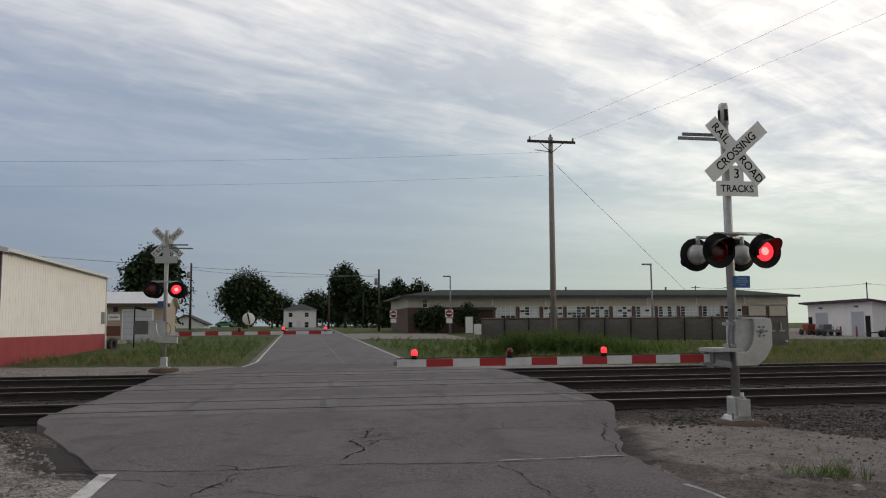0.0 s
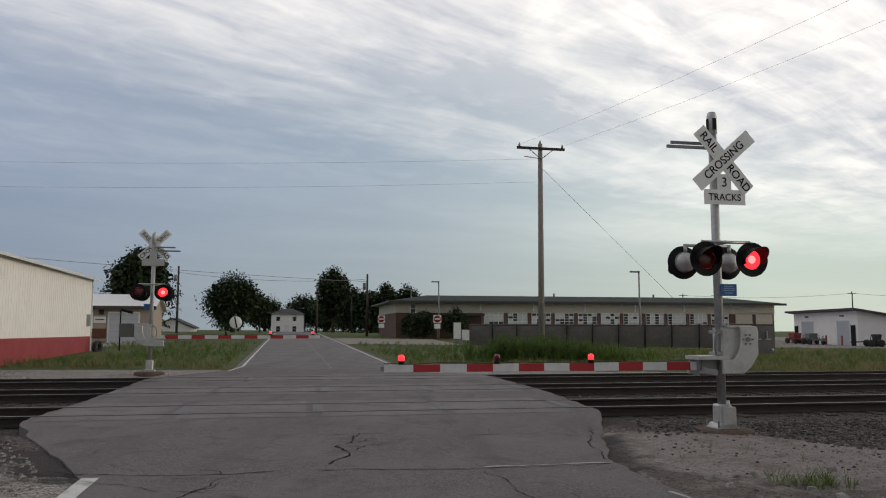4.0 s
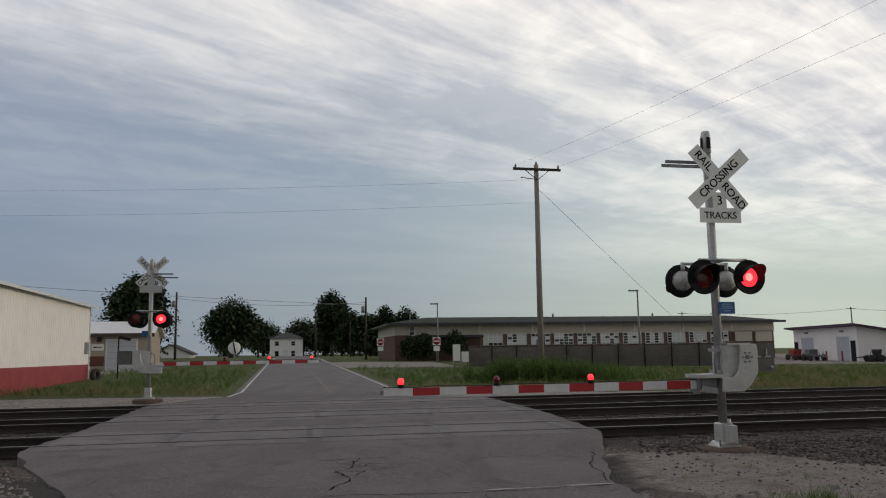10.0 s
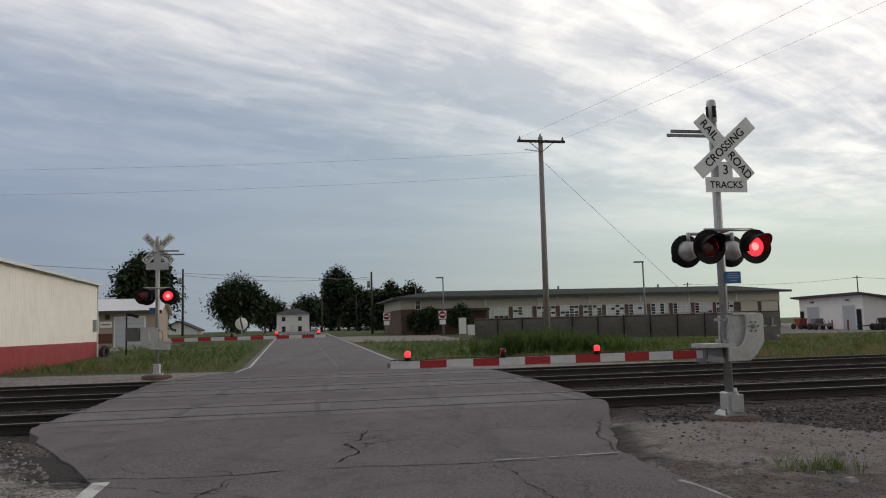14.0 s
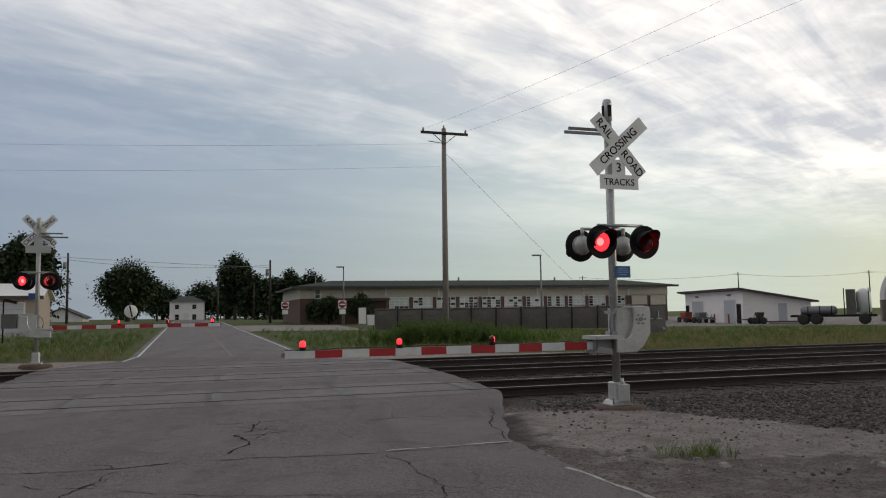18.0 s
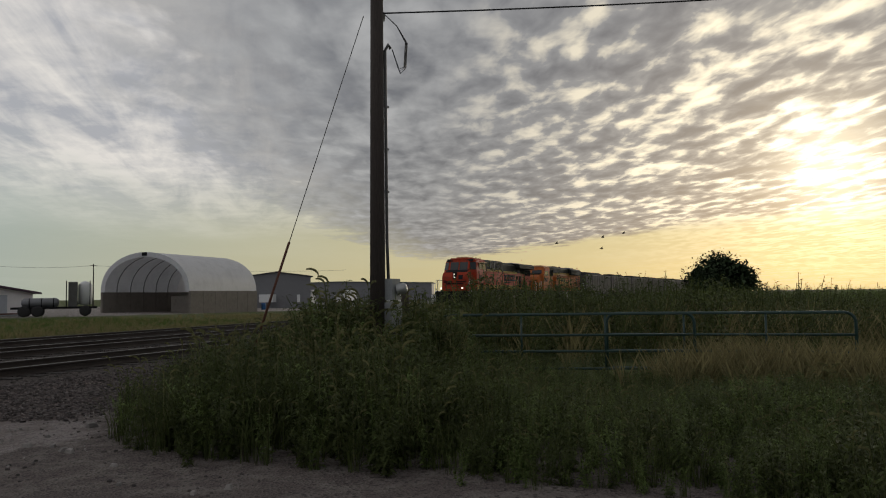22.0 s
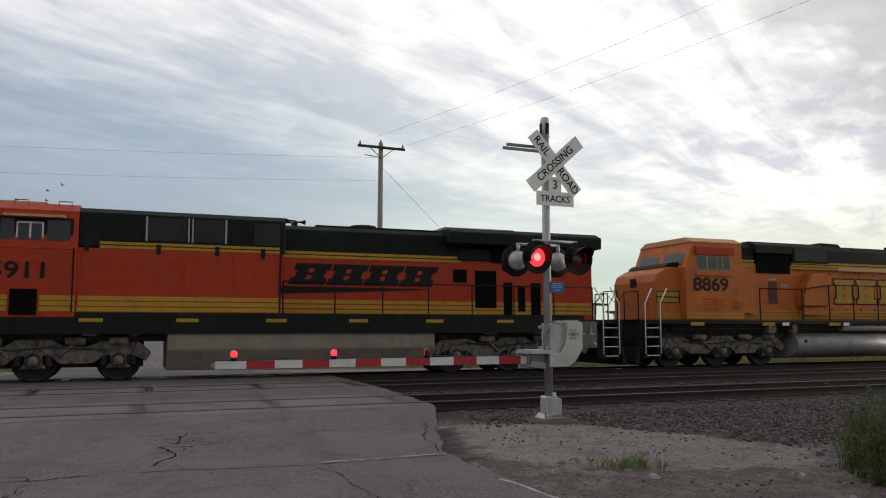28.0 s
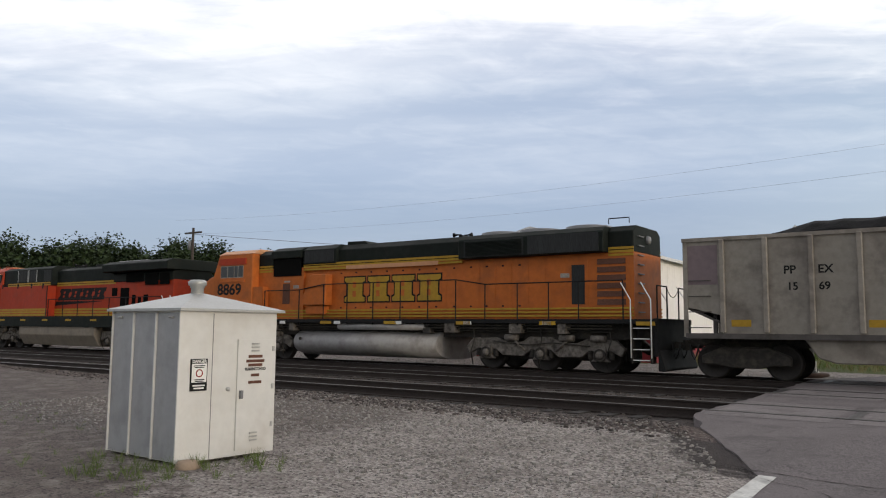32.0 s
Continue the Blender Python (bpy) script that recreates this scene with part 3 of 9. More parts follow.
# ---------------------------------------------------------------- mesh helpers
def box(bm, x0, x1, y0, y1, z0, z1):
    v = [bm.verts.new(p) for p in ((x0, y0, z0), (x1, y0, z0), (x1, y1, z0), (x0, y1, z0), (x0, y0, z1), (x1, y0, z1), (x1, y1, z1), (x0, y1, z1))]
    for f in ((0, 3, 2, 1), (4, 5, 6, 7), (0, 1, 5, 4), (1, 2, 6, 5), (2, 3, 7, 6), (3, 0, 4, 7)):
        bm.faces.new([v[i] for i in f])


def prism(bm, outline, a, b, axis="y"):
    """A flat outline (two coordinates) pushed from a to b along the third axis."""
    def at(p, d):
        return {"y": (p[0], d, p[1]), "x": (d, p[0], p[1]), "z": (p[0], p[1], d)}[axis]
    lo, hi = [bm.verts.new(at(p, a)) for p in outline], [bm.verts.new(at(p, b)) for p in outline]
    k = len(outline)
    faces = [bm.faces.new(lo), bm.faces.new(hi[::-1])]
    for i in range(k):
        faces.append(bm.faces.new((lo[i], hi[i], hi[(i + 1) % k], lo[(i + 1) % k])))
    bmesh.ops.recalc_face_normals(bm, faces=faces)


def tube(bm, p0, p1, r0, r1=None, seg=10, caps=True):
    r1 = r0 if r1 is None else r1
    p0, p1 = Vector(p0), Vector(p1)
    q = (p1 - p0).to_track_quat("Z", "Y")
    rings = []
    for p, r in ((p0, r0), (p1, r1)):
        rings.append([bm.verts.new(p + q @ Vector((r * math.cos(6.28318 * i / seg), r * math.sin(6.28318 * i / seg), 0))) for i in range(seg)])
    for i in range(seg):
        f = bm.faces.new((rings[0][i], rings[0][(i + 1) % seg], rings[1][(i + 1) % seg], rings[1][i]))
        f.smooth = seg > 6
    if caps:
        bm.faces.new(rings[0][::-1])
        bm.faces.new(rings[1])


def pipe(bm, pts, r, seg=8):
    """One bent tube through the points."""
    pts = [Vector(p) for p in pts]
    side, rings = None, []
    for i, p in enumerate(pts):
        d = (pts[min(len(pts) - 1, i + 1)] - pts[max(0, i - 1)]).normalized()
        if side is None:
            side = d.orthogonal().normalized()
        side = (side - d * side.dot(d)).normalized()
        other = d.cross(side)
        rings.append([bm.verts.new(p + side * (r * math.cos(6.28318 * k / seg)) + other * (r * math.sin(6.28318 * k / seg))) for k in range(seg)])
    for a, b in zip(rings, rings[1:]):
        for k in range(seg):
            bm.faces.new((a[k], a[(k + 1) % seg], b[(k + 1) % seg], b[k])).smooth = True
    bm.faces.new(rings[0][::-1])
    bm.faces.new(rings[-1])


def lathe(bm, profile, seg=20, m=None):
    """Rings of (radius, height) about z."""
    rings = []
    for r, z in profile:
        rings.append([bm.verts.new((r * math.cos(6.28318 * i / seg), r * math.sin(6.28318 * i / seg), z)) for i in range(seg)] if r > 1e-4 else [bm.verts.new((0, 0, z))])
    made = [v for ring in rings for v in ring]
    for a, b in zip(rings, rings[1:]):
        for i in range(seg):
            vs = [a[i % len(a)], a[(i + 1) % len(a)], b[(i + 1) % len(b)], b[i % len(b)]]
            vs = list(dict.fromkeys(vs))
            if len(vs) > 2:
                bm.faces.new(vs).smooth = True
    if m is not None:
        bmesh.ops.transform(bm, matrix=m, verts=made)


def part(name, bm, mat, parent=None, label="", bevel=0.0, m=None, kind=""):
    if bevel:
        edges = [e for e in bm.edges if len(e.link_faces) == 2 and e.calc_face_angle(0) > 0.5]
        bmesh.ops.bevel(bm, geom=edges, offset=bevel, segments=2 if bevel > 0.03 else 1, affect="EDGES", profile=0.6)
    me = bpy.data.meshes.new(name)
    bm.to_mesh(me)
    bm.free()
    for mt in (mat if isinstance(mat, (list, tuple)) else [mat]):
        me.materials.append(mt)
    ob = new(name, me)
    if parent is not None:
        ob.parent = parent
    if m is not None:
        ob.matrix_basis = m
    return tagged(ob, label=label, kind=kind)


def made(fn, *args, **kw):
    bm = bmesh.new()
    fn(bm, *args, **kw)
    return bm


def thing(name, label, category, m=None, group=""):
    ob = new(name)
    ob.empty_display_size = 0.2
    if m is not None:
        ob.matrix_basis = Matrix.Translation((0, 0, lift(m.translation.x))) @ m
    return tagged(ob, label, category, group)


def again(ob, name=None, m=None, parent=None):
    """Another object on the same mesh."""
    o = ob.copy()
    scene.collection.objects.link(o)
    if parent is not None:
        o.parent = parent
    if m is not None:
        o.matrix_basis = m
    return o


def writing(text, size, mat, parent, m, label="", thick=0.002, squeeze=1.0, bold=0.0, name="lettering"):
    cu = bpy.data.curves.new(name, "FONT")
    cu.body, cu.size, cu.align_x, cu.align_y = text, size, "CENTER", "CENTER"
    cu.extrude, cu.offset = thick, bold
    tmp = bpy.data.objects.new("tmp", cu)
    scene.collection.objects.link(tmp)
    me = bpy.data.meshes.new_from_object(tmp.evaluated_get(bpy.context.evaluated_depsgraph_get()))
    bpy.data.objects.remove(tmp)
    me.transform(Matrix.Diagonal((squeeze, 1, 1, 1)))
    me.materials.clear()
    me.materials.append(mat)
    me.name = name
    ob = new(name, me)
    ob.parent = parent
    ob.matrix_basis = m
    return tagged(ob, label=label)


# ---------------------------------------------------------------- plan
TRACK_YAW = 8.8
TRACKS = (14.15, 18.61, 22.97)  # centre lines, metres across from the camera's first place
ROAD_YAW = 10.3


HEADINGS = ((-420, 8.8), (15, 8.8), (30, 8.5), (50, 7.1), (80, 6.2), (120, 5.0), (200, 3.2), (900, 2.0))


def bend(s):
    for (s0, a0), (s1, a1) in zip(HEADINGS, HEADINGS[1:]):
        if s <= s1:
            return radians(a0 + (a1 - a0) * (s - s0) / (s1 - s0))
    return radians(HEADINGS[-1][1])


LINE_STEP, LINE_FROM = 1.0, -420
CENTRE = []


def lay_line():
    th = radians(TRACK_YAW)
    d = Vector((math.cos(th), math.sin(th)))
    p = d * LINE_FROM
    for k in range(1200):
        s = LINE_FROM + k * LINE_STEP
        CENTRE.append((p.copy(), bend(s)))
        a = bend(s + 0.5 * LINE_STEP)
        p = p + Vector((math.cos(a), math.sin(a))) * LINE_STEP


lay_line()


def on_track(s, c):
    """Place and heading, s metres along and c metres across the line."""
    k = (s - LINE_FROM) / LINE_STEP
    i = int(math.floor(k))
    f = k - i
    (p0, a0), (p1, a1) = CENTRE[i], CENTRE[i + 1]
    a = a0 + (a1 - a0) * f
    p = p0 + (p1 - p0) * f
    return p.x - math.sin(a) * c, p.y + math.cos(a) * c, a


def across(x, y):
    """(s, c) of a place, near enough."""
    th = radians(TRACK_YAW)
    s = x * math.cos(th) + y * math.sin(th)
    for _ in range(3):
        px, py, a = on_track(max(-400, min(700, s)), 0.0)
        ds = (x - px) * math.cos(a) + (y - py) * math.sin(a)
        s = max(-400, min(700, s + ds))
    px, py, a = on_track(s, 0.0)
    return s, -(x - px) * math.sin(a) + (y - py) * math.cos(a)


def smooth(a, b, x):
    t = min(1.0, max(0.0, (x - a) / (b - a)))
    return t * t * (3 - 2 * t)


LEFT_EDGE = ((-30, 3.4), (-6, -0.8), (0, -1.9), (5, -2.8), (6.9, -3.1), (7.6, -3.3), (8.8, -4.1), (10.5, -5.3), (12, -6.15), (14.4, -6.5), (19, -7.35), (22.3, -8.0), (25.3, -7.45), (26.8, -6.95), (28.5, -7.05), (60, -12.8), (300, -56))
RIGHT_EDGE = ((-30, 10.5), (-6, 5.6), (0, 4.0), (5, 2.5), (6.9, 2.3), (7.6, 2.15), (8.8, 2.0), (10.4, 2.25), (11.6, 2.5), (13.35, 2.86), (17.7, 2.6), (20.7, 2.2), (23.7, 1.8), (25.3, 1.0), (26.4, 0.1), (28.5, -0.75), (60, -6.4), (300, -49.5))


def road_edges(y):
    out = []
    for rows in (LEFT_EDGE, RIGHT_EDGE):
        for (y0, a0), (y1, a1) in zip(rows, rows[1:]):
            if y0 <= y <= y1:
                out.append(a0 + (a1 - a0) * (y - y0) / (y1 - y0))
                break
        else:
            out.append(rows[-1][1])
    return tuple(out)


def lift(x):
    """The land falls slightly from one side of the road to the other."""
    return -0.073 - 0.0106 * min(150.0, max(-90.0, x))


def on_line(c):
    """1 where the ground follows the level of the rails."""
    return smooth(10.4, 12.6, c) * (1 - smooth(24.2, 27.0, c))


def rise(x, y):
    """Gentle rise of the land beyond the line."""
    s, c = across(x, y)
    return 0.0108 * max(0.0, min(c, 110.0) - 28.0)


def ground_height(x, y):
    s, c = across(x, y)
    z = 0.0108 * max(0.0, min(c, 110.0) - 28.0)
    band = smooth(10.9, 12.6, c) * (1 - smooth(24.6, 26.4, c))
    z += lift(x) * (1 - on_line(c)) - 0.172 * band
    a, b = road_edges(y) if -30 <= y <= 300 else (0, 0)
    inside = smooth(a - 0.15, a + 0.45, x) * (1 - smooth(b - 0.45, b + 0.15, x))
    z -= 0.06 * inside
    side = (1 - smooth(a - 0.9, a, x) * (1 - smooth(b, b + 0.9, x))) * (1 - band)
    z += side * 0.03 * noise.noise(Vector((x * 0.6, y * 0.6, 0)))
    return z


def paving(x, y):
    s, c = across(x, y)
    return 0.0108 * max(0.0, min(c, 110.0) - 28.0) + lift(x) * (1 - on_line(c))


# ---------------------------------------------------------------- ground, road, tracks
def spread(lo, hi, step, far, grow=1.22):
    out = list(np.arange(lo, hi + 1e-6, step))
    d = step
    while out[-1] < far:
        d *= grow
        out.append(out[-1] + d)
    d = step
    while out[0] > -far:
        d *= grow
        out.insert(0, out[0] - d)
    return out


def rock_edge(x):
    """How near the crushed rock of the line's shoulder comes, metres across."""
    return 10.9 - 3.2 * smooth(4.1, 6.8, x) if x > 0 else 10.2


def build_ground():
    xs, ys = spread(-16, 26, 0.4, 4200), spread(-4, 36, 0.4, 4200)
    verts, zone = [], {"dirt": [], "gravel": [], "rock": [], "sand": [], "tar": [], "ballast": []}
    for y in ys:
        for x in xs:
            s, c = across(x, y)
            verts.append((x, y, ground_height(x, y)))
            a, b = road_edges(y) if -30 <= y <= 300 else (-1e3, -1e3)
            zone["ballast"].append(smooth(10.6, 12.2, c) * (1 - smooth(24.6, 25.6, c)))
            inner = rock_edge(x)
            zone["rock"].append(smooth(inner - 0.5, inner + 0.5, c) * (1 - smooth(12.0, 13.0, c)))
            zone["tar"].append(1.2 * math.exp(-(max(0.0, a - x) / 0.75) ** 2) * smooth(6.8, 8.2, y) * (1 - smooth(11.4, 12.2, y)) * (x < a + 0.4) + 0.8 * math.exp(-(max(0.0, x - b) / 0.4) ** 2) * (x > b - 0.4) * smooth(7.0, 8.5, y) * (1 - smooth(10.6, 11.4, y)) if abs(y) < 20 else 0.0)
            wob = noise.noise(Vector((x * 0.35, y * 0.35, 2)))
            g = 0.0
            if y < 36:
                left = smooth(a - 7.0, a - 3.0, x + 1.5 * wob) * smooth(3.0, 5.0, c) * (x < b)
                farside = smooth(24.0, 25.2, c) * (1 - smooth(27.2, 28.6, c)) * (1 - 0.45 * smooth(6, 9, x))
                g = max(left if c < 12.6 else 0, farside)
            yard = smooth(57, 63, c) * smooth(8, 16, x) * (1 - smooth(150, 200, c))
            yard2 = smooth(38, 42, c) * (1 - smooth(62, 70, c)) * (1 - smooth(-22, -18, x)) * smooth(-70, -60, x)
            zone["sand"].append(1.35 * math.exp(-(abs(x - 4.2 + 0.25 * (y - 9)) / 2.0) ** 4 - ((y - 9.4) / 2.0) ** 4) * smooth(-0.1, 0.5, x - b) if abs(y) < 20 else 0.0)
            zone["gravel"].append(max(g, yard, yard2))
            right_dirt = (1 - smooth(9.0, 12.0, x - 0.25 * (6 - y))) * (x > 0)
            left_dirt = smooth(-62.0, -44.0, x + 5 * wob) * (x <= 0)
            zone["dirt"].append(max(right_dirt, left_dirt) * (1 - smooth(11.5, 13.0, c)))
    w = len(xs)
    faces = [(j * w + i, j * w + i + 1, (j + 1) * w + i + 1, (j + 1) * w + i) for j in range(len(ys) - 1) for i in range(w - 1)]
    me = bpy.data.meshes.new("ground")
    me.from_pydata(verts, [], faces)
    for k, vals in zone.items():
        me.attributes.new(k, "FLOAT", "POINT").data.foreach_set("value", np.array(vals, dtype=np.float32))
    me.polygons.foreach_set("use_smooth", [True] * len(faces))
    me.materials.append(GROUND)
    return tagged(new("ground", me), "grass, pale gravel and dark ballast on level ground", "ground", kind="structure")


ground = build_ground()


def strip(rows, up, depth, name, mat, label, cols=10):
    """A paved strip: rows of (y, left, right), with skirts."""
    verts, faces = [], []
    for y, a, b in rows:
        for i in range(cols + 1):
            x = a + (b - a) * i / cols
            verts.append((x, y, paving(x, y) + up))
        verts.append((a, y, paving(a, y) + up - depth))
        verts.append((b, y, paving(b, y) + up - depth))
    w = cols + 3
    for j in range(len(rows) - 1):
        p, q = j * w, (j + 1) * w
        for i in range(cols):
            faces.append((p + i, p + i + 1, q + i + 1, q + i))
        faces.append((p + cols + 1, p, q, q + cols + 1))
        faces.append((p + cols, p + cols + 2, q + cols + 2, q + cols))
    me = bpy.data.meshes.new(name)
    me.from_pydata(verts, [], faces)
    me.materials.append(mat)
    return tagged(new(name, me), label, "road", kind="structure")


def jitter(y, k):
    return 0.10 * noise.noise(Vector((y * 1.7, k, 0))) + 0.05 * noise.noise(Vector((y * 6.1, k, 3)))


near_rows = [(y, road_edges(y)[0] + jitter(y, 1), road_edges(y)[1] + jitter(y, 9)) for y in np.arange(-30, 28.6, 0.25)]
far_rows = [(y, *road_edges(y)) for y in [28.4, 30, 33, 37, 42, 48, 55, 63, 72, 85, 100, 120, 150, 200, 300]]
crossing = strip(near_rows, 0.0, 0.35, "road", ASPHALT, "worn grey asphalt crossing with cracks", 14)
road = strip(far_rows, 0.006, 0.2, "road_1", ASPHALT_FAR, "pale grey asphalt road leading away", 6)


def ribbon(pts, width, z, name, mat, parent, label="", ragged=0.0):
    verts, faces = [], []
    for i, p in enumerate(pts):
        a = Vector(pts[max(0, i - 1)])
        b = Vector(pts[min(len(pts) - 1, i + 1)])
        d = (b - a).normalized()
        nrm = Vector((-d.y, d.x))
        wv = width * (1 + ragged * noise.noise(Vector((p[0] * 5, p[1] * 5, 1))))
        for sgn in (-1, 1):
            q = Vector(p) + nrm * sgn * wv / 2
            verts.append((q.x, q.y, paving(q.x, q.y) + z))
    for i in range(len(pts) - 1):
        faces.append((2 * i, 2 * i + 2, 2 * i + 3, 2 * i + 1))
    me = bpy.data.meshes.new(name)
    me.from_pydata(verts, [], faces)
    me.materials.append(mat)
    ob = new(name, me)
    ob.parent = parent
    return tagged(ob, label=label)


def line_pts(p, q, n=12, wob=0.0):
    out = []
    for i in range(n + 1):
        f = i / n
        x, y = p[0] + (q[0] - p[0]) * f, p[1] + (q[1] - p[1]) * f
        out.append((x + wob * noise.noise(Vector((x * 2, y * 2, 5))), y + wob * noise.noise(Vector((x * 2, y * 2, 8)))))
    return out


ribbon([(road_edges(y)[0] + 0.25, y) for y in np.linspace(26.6, 110, 30)], 0.085, 0.012, "edge_line", LINE, road, "worn white edge line")
ribbon([(road_edges(y)[1] - 0.25, y) for y in np.linspace(30, 110, 30)], 0.085, 0.012, "edge_line", LINE, road, "worn white edge line")
for off in (0.35,):
    ribbon([(sum(road_edges(y)) / 2 + off, y) for y in np.linspace(29.0, 110, 30)], 0.07, 0.011, "centre_line", YELLOW_LINE, road, "faded yellow centre line", 0.3)
ribbon(line_pts((-3.22, 7.6), (-2.75, 5.2)), 0.16, 0.004, "edge_line", LINE, crossing, "worn white edge line", 0.3)
ribbon(line_pts((0.55, 8.40), (1.98, 8.75), 24, 0.05), 0.042, 0.004, "stop_line", LINE_WORN, crossing, "nearly worn away white stop line", 0.9)
ribbon(line_pts((2.15, 7.2), (2.6, 5.2), 16, 0.05), 0.05, 0.004, "edge_line", LINE_WORN, crossing, "worn white edge line", 0.8)


def crack(pts, width, seed, twigs=2):
    """A jagged, broken crack with short side twigs."""
    rnd = random.Random(seed)
    out = []
    for a, b in zip(pts, pts[1:]):
        n = max(3, int((Vector(a) - Vector(b)).length / 0.05))
        for i in range(n):
            f = i / n
            x, y = a[0] + (b[0] - a[0]) * f, a[1] + (b[1] - a[1]) * f
            for amp, fq in ((0.10, 2.3), (0.035, 9.0), (0.012, 31.0)):
                x += amp * noise.noise(Vector((x * fq, y * fq, seed)))
                y += amp * noise.noise(Vector((x * fq, y * fq, seed + 7)))
            out.append((x, y))
    ribbon(out, width, 0.0045, "crack", CRACK, crossing, ragged=1.6)
    for _ in range(twigs):
        x, y = out[rnd.randrange(len(out))]
        ang = rnd.uniform(0, 6.283)
        twig = [(x, y)]
        for k in range(rnd.randrange(5, 11)):
            ang += rnd.uniform(-0.7, 0.7)
            x, y = x + 0.06 * math.cos(ang), y + 0.06 * math.sin(ang)
            twig.append((x, y))
        ribbon(twig, width * 0.5, 0.0045, "crack", CRACK, crossing, ragged=1.6)


crack([(-4.0, 7.75), (-2.4, 7.75), (-1.2, 8.15), (0.3, 8.25), (2.0, 8.65)], 0.016, 1, 5)
crack([(-1.05, 10.7), (-1.0, 10.1), (-1.15, 9.7), (-0.95, 9.2), (-1.1, 8.4)], 0.022, 2, 3)
crack([(-1.15, 9.9), (-0.85, 9.75), (-0.9, 9.45)], 0.026, 12, 1)
crack([(-1.5, 10.75), (-0.6, 10.95)], 0.012, 3, 1)
crack([(-2.0, 7.7), (-2.1, 6.4), (-1.6, 5.2)], 0.010, 4, 3)
crack([(0.6, 8.2), (0.9, 6.6), (0.6, 4.8)], 0.010, 5, 3)
crack([(-3.2, 7.4), (-0.8, 6.5), (1.2, 6.3)], 0.009, 6, 3)
crack([(2.3, 11.4), (2.02, 10.2), (1.95, 8.9)], 0.014, 7, 2)
crack([(0.5, 10.9), (1.2, 11.05), (1.6, 11.0)], 0.014, 8, 1)


RAIL_SHAPE = ((-0.075, -0.172), (0.075, -0.172), (0.075, -0.158), (0.02, -0.14), (0.011, -0.12), (0.011, -0.045), (0.036, -0.035), (0.037, -0.006), (0.028, 0.0),
              (-0.028, 0.0), (-0.037, -0.006), (-0.036, -0.035), (-0.011, -0.045), (-0.011, -0.12), (-0.02, -0.14), (-0.075, -0.158))


def rail_mesh(c, name, parent):
    stations = [-400, -300, -200, -150, -110, -80, -60] + list(range(-50, 12, 6)) + list(range(12, 44, 2)) + [50, 60, 75, 95, 120, 150, 200, 300, 420, 560]
    k = len(RAIL_SHAPE)
    verts, faces, mats = [], [], []
    for s in stations:
        x, y, a = on_track(s, c)
        for u, z in RAIL_SHAPE:
            verts.append((x - math.sin(a) * u, y + math.cos(a) * u, z + 0.012))
    for j in range(len(stations) - 1):
        for i in range(k):
            i2 = (i + 1) % k
            faces.append((j * k + i, j * k + i2, (j + 1) * k + i2, (j + 1) * k + i))
            mats.append(1 if i in (7, 8, 9) else 0)
    me = bpy.data.meshes.new(name)
    me.from_pydata(verts, [], faces)
    me.materials.append(RAIL)
    me.materials.append(RAIL_TOP)
    me.polygons.foreach_set("material_index", mats)
    ob = new(name, me)
    ob.parent = parent
    return ob


def paved(s, c):
    x, y, a = on_track(s, c)
    e0, e1 = road_edges(y)
    return e0 - 0.1 < x < e1 + 0.1


track_things = []
for c in TRACKS:
    t = tagged(new("railway_track"), "rusty steel rails on dark wooden ties in ballast", "railway track", "parallel railway tracks", "structure")
    track_things.append(t)
    for off in (-0.7525, 0.7525):
        rail_mesh(c + off, "rail", t)


def flange_strip(c, off, width, name, mat, parent, z):
    run = [s for s in np.arange(-14, 14, 0.4) if paved(s, c + off)]
    if len(run) > 2:
        ribbon([on_track(s, c + off)[:2] for s in run], width, z, name, mat, parent)


for t, c in zip(track_things, TRACKS):
    for off in (-0.7525, 0.7525):
        sg = 1 if off > 0 else -1
        flange_strip(c, off - sg * 0.075, 0.075, "flangeway", RUBBER, t, 0.008)
        flange_strip(c, off + sg * 0.055, 0.03, "flangeway", RUBBER, t, 0.008)
        flange_strip(c, off + sg * 0.72, 0.022, "panel_edge", RUBBER, t, 0.005)

# ---------------------------------------------------------------- crossing signals
lamp_rows = {"first": [], "second": []}


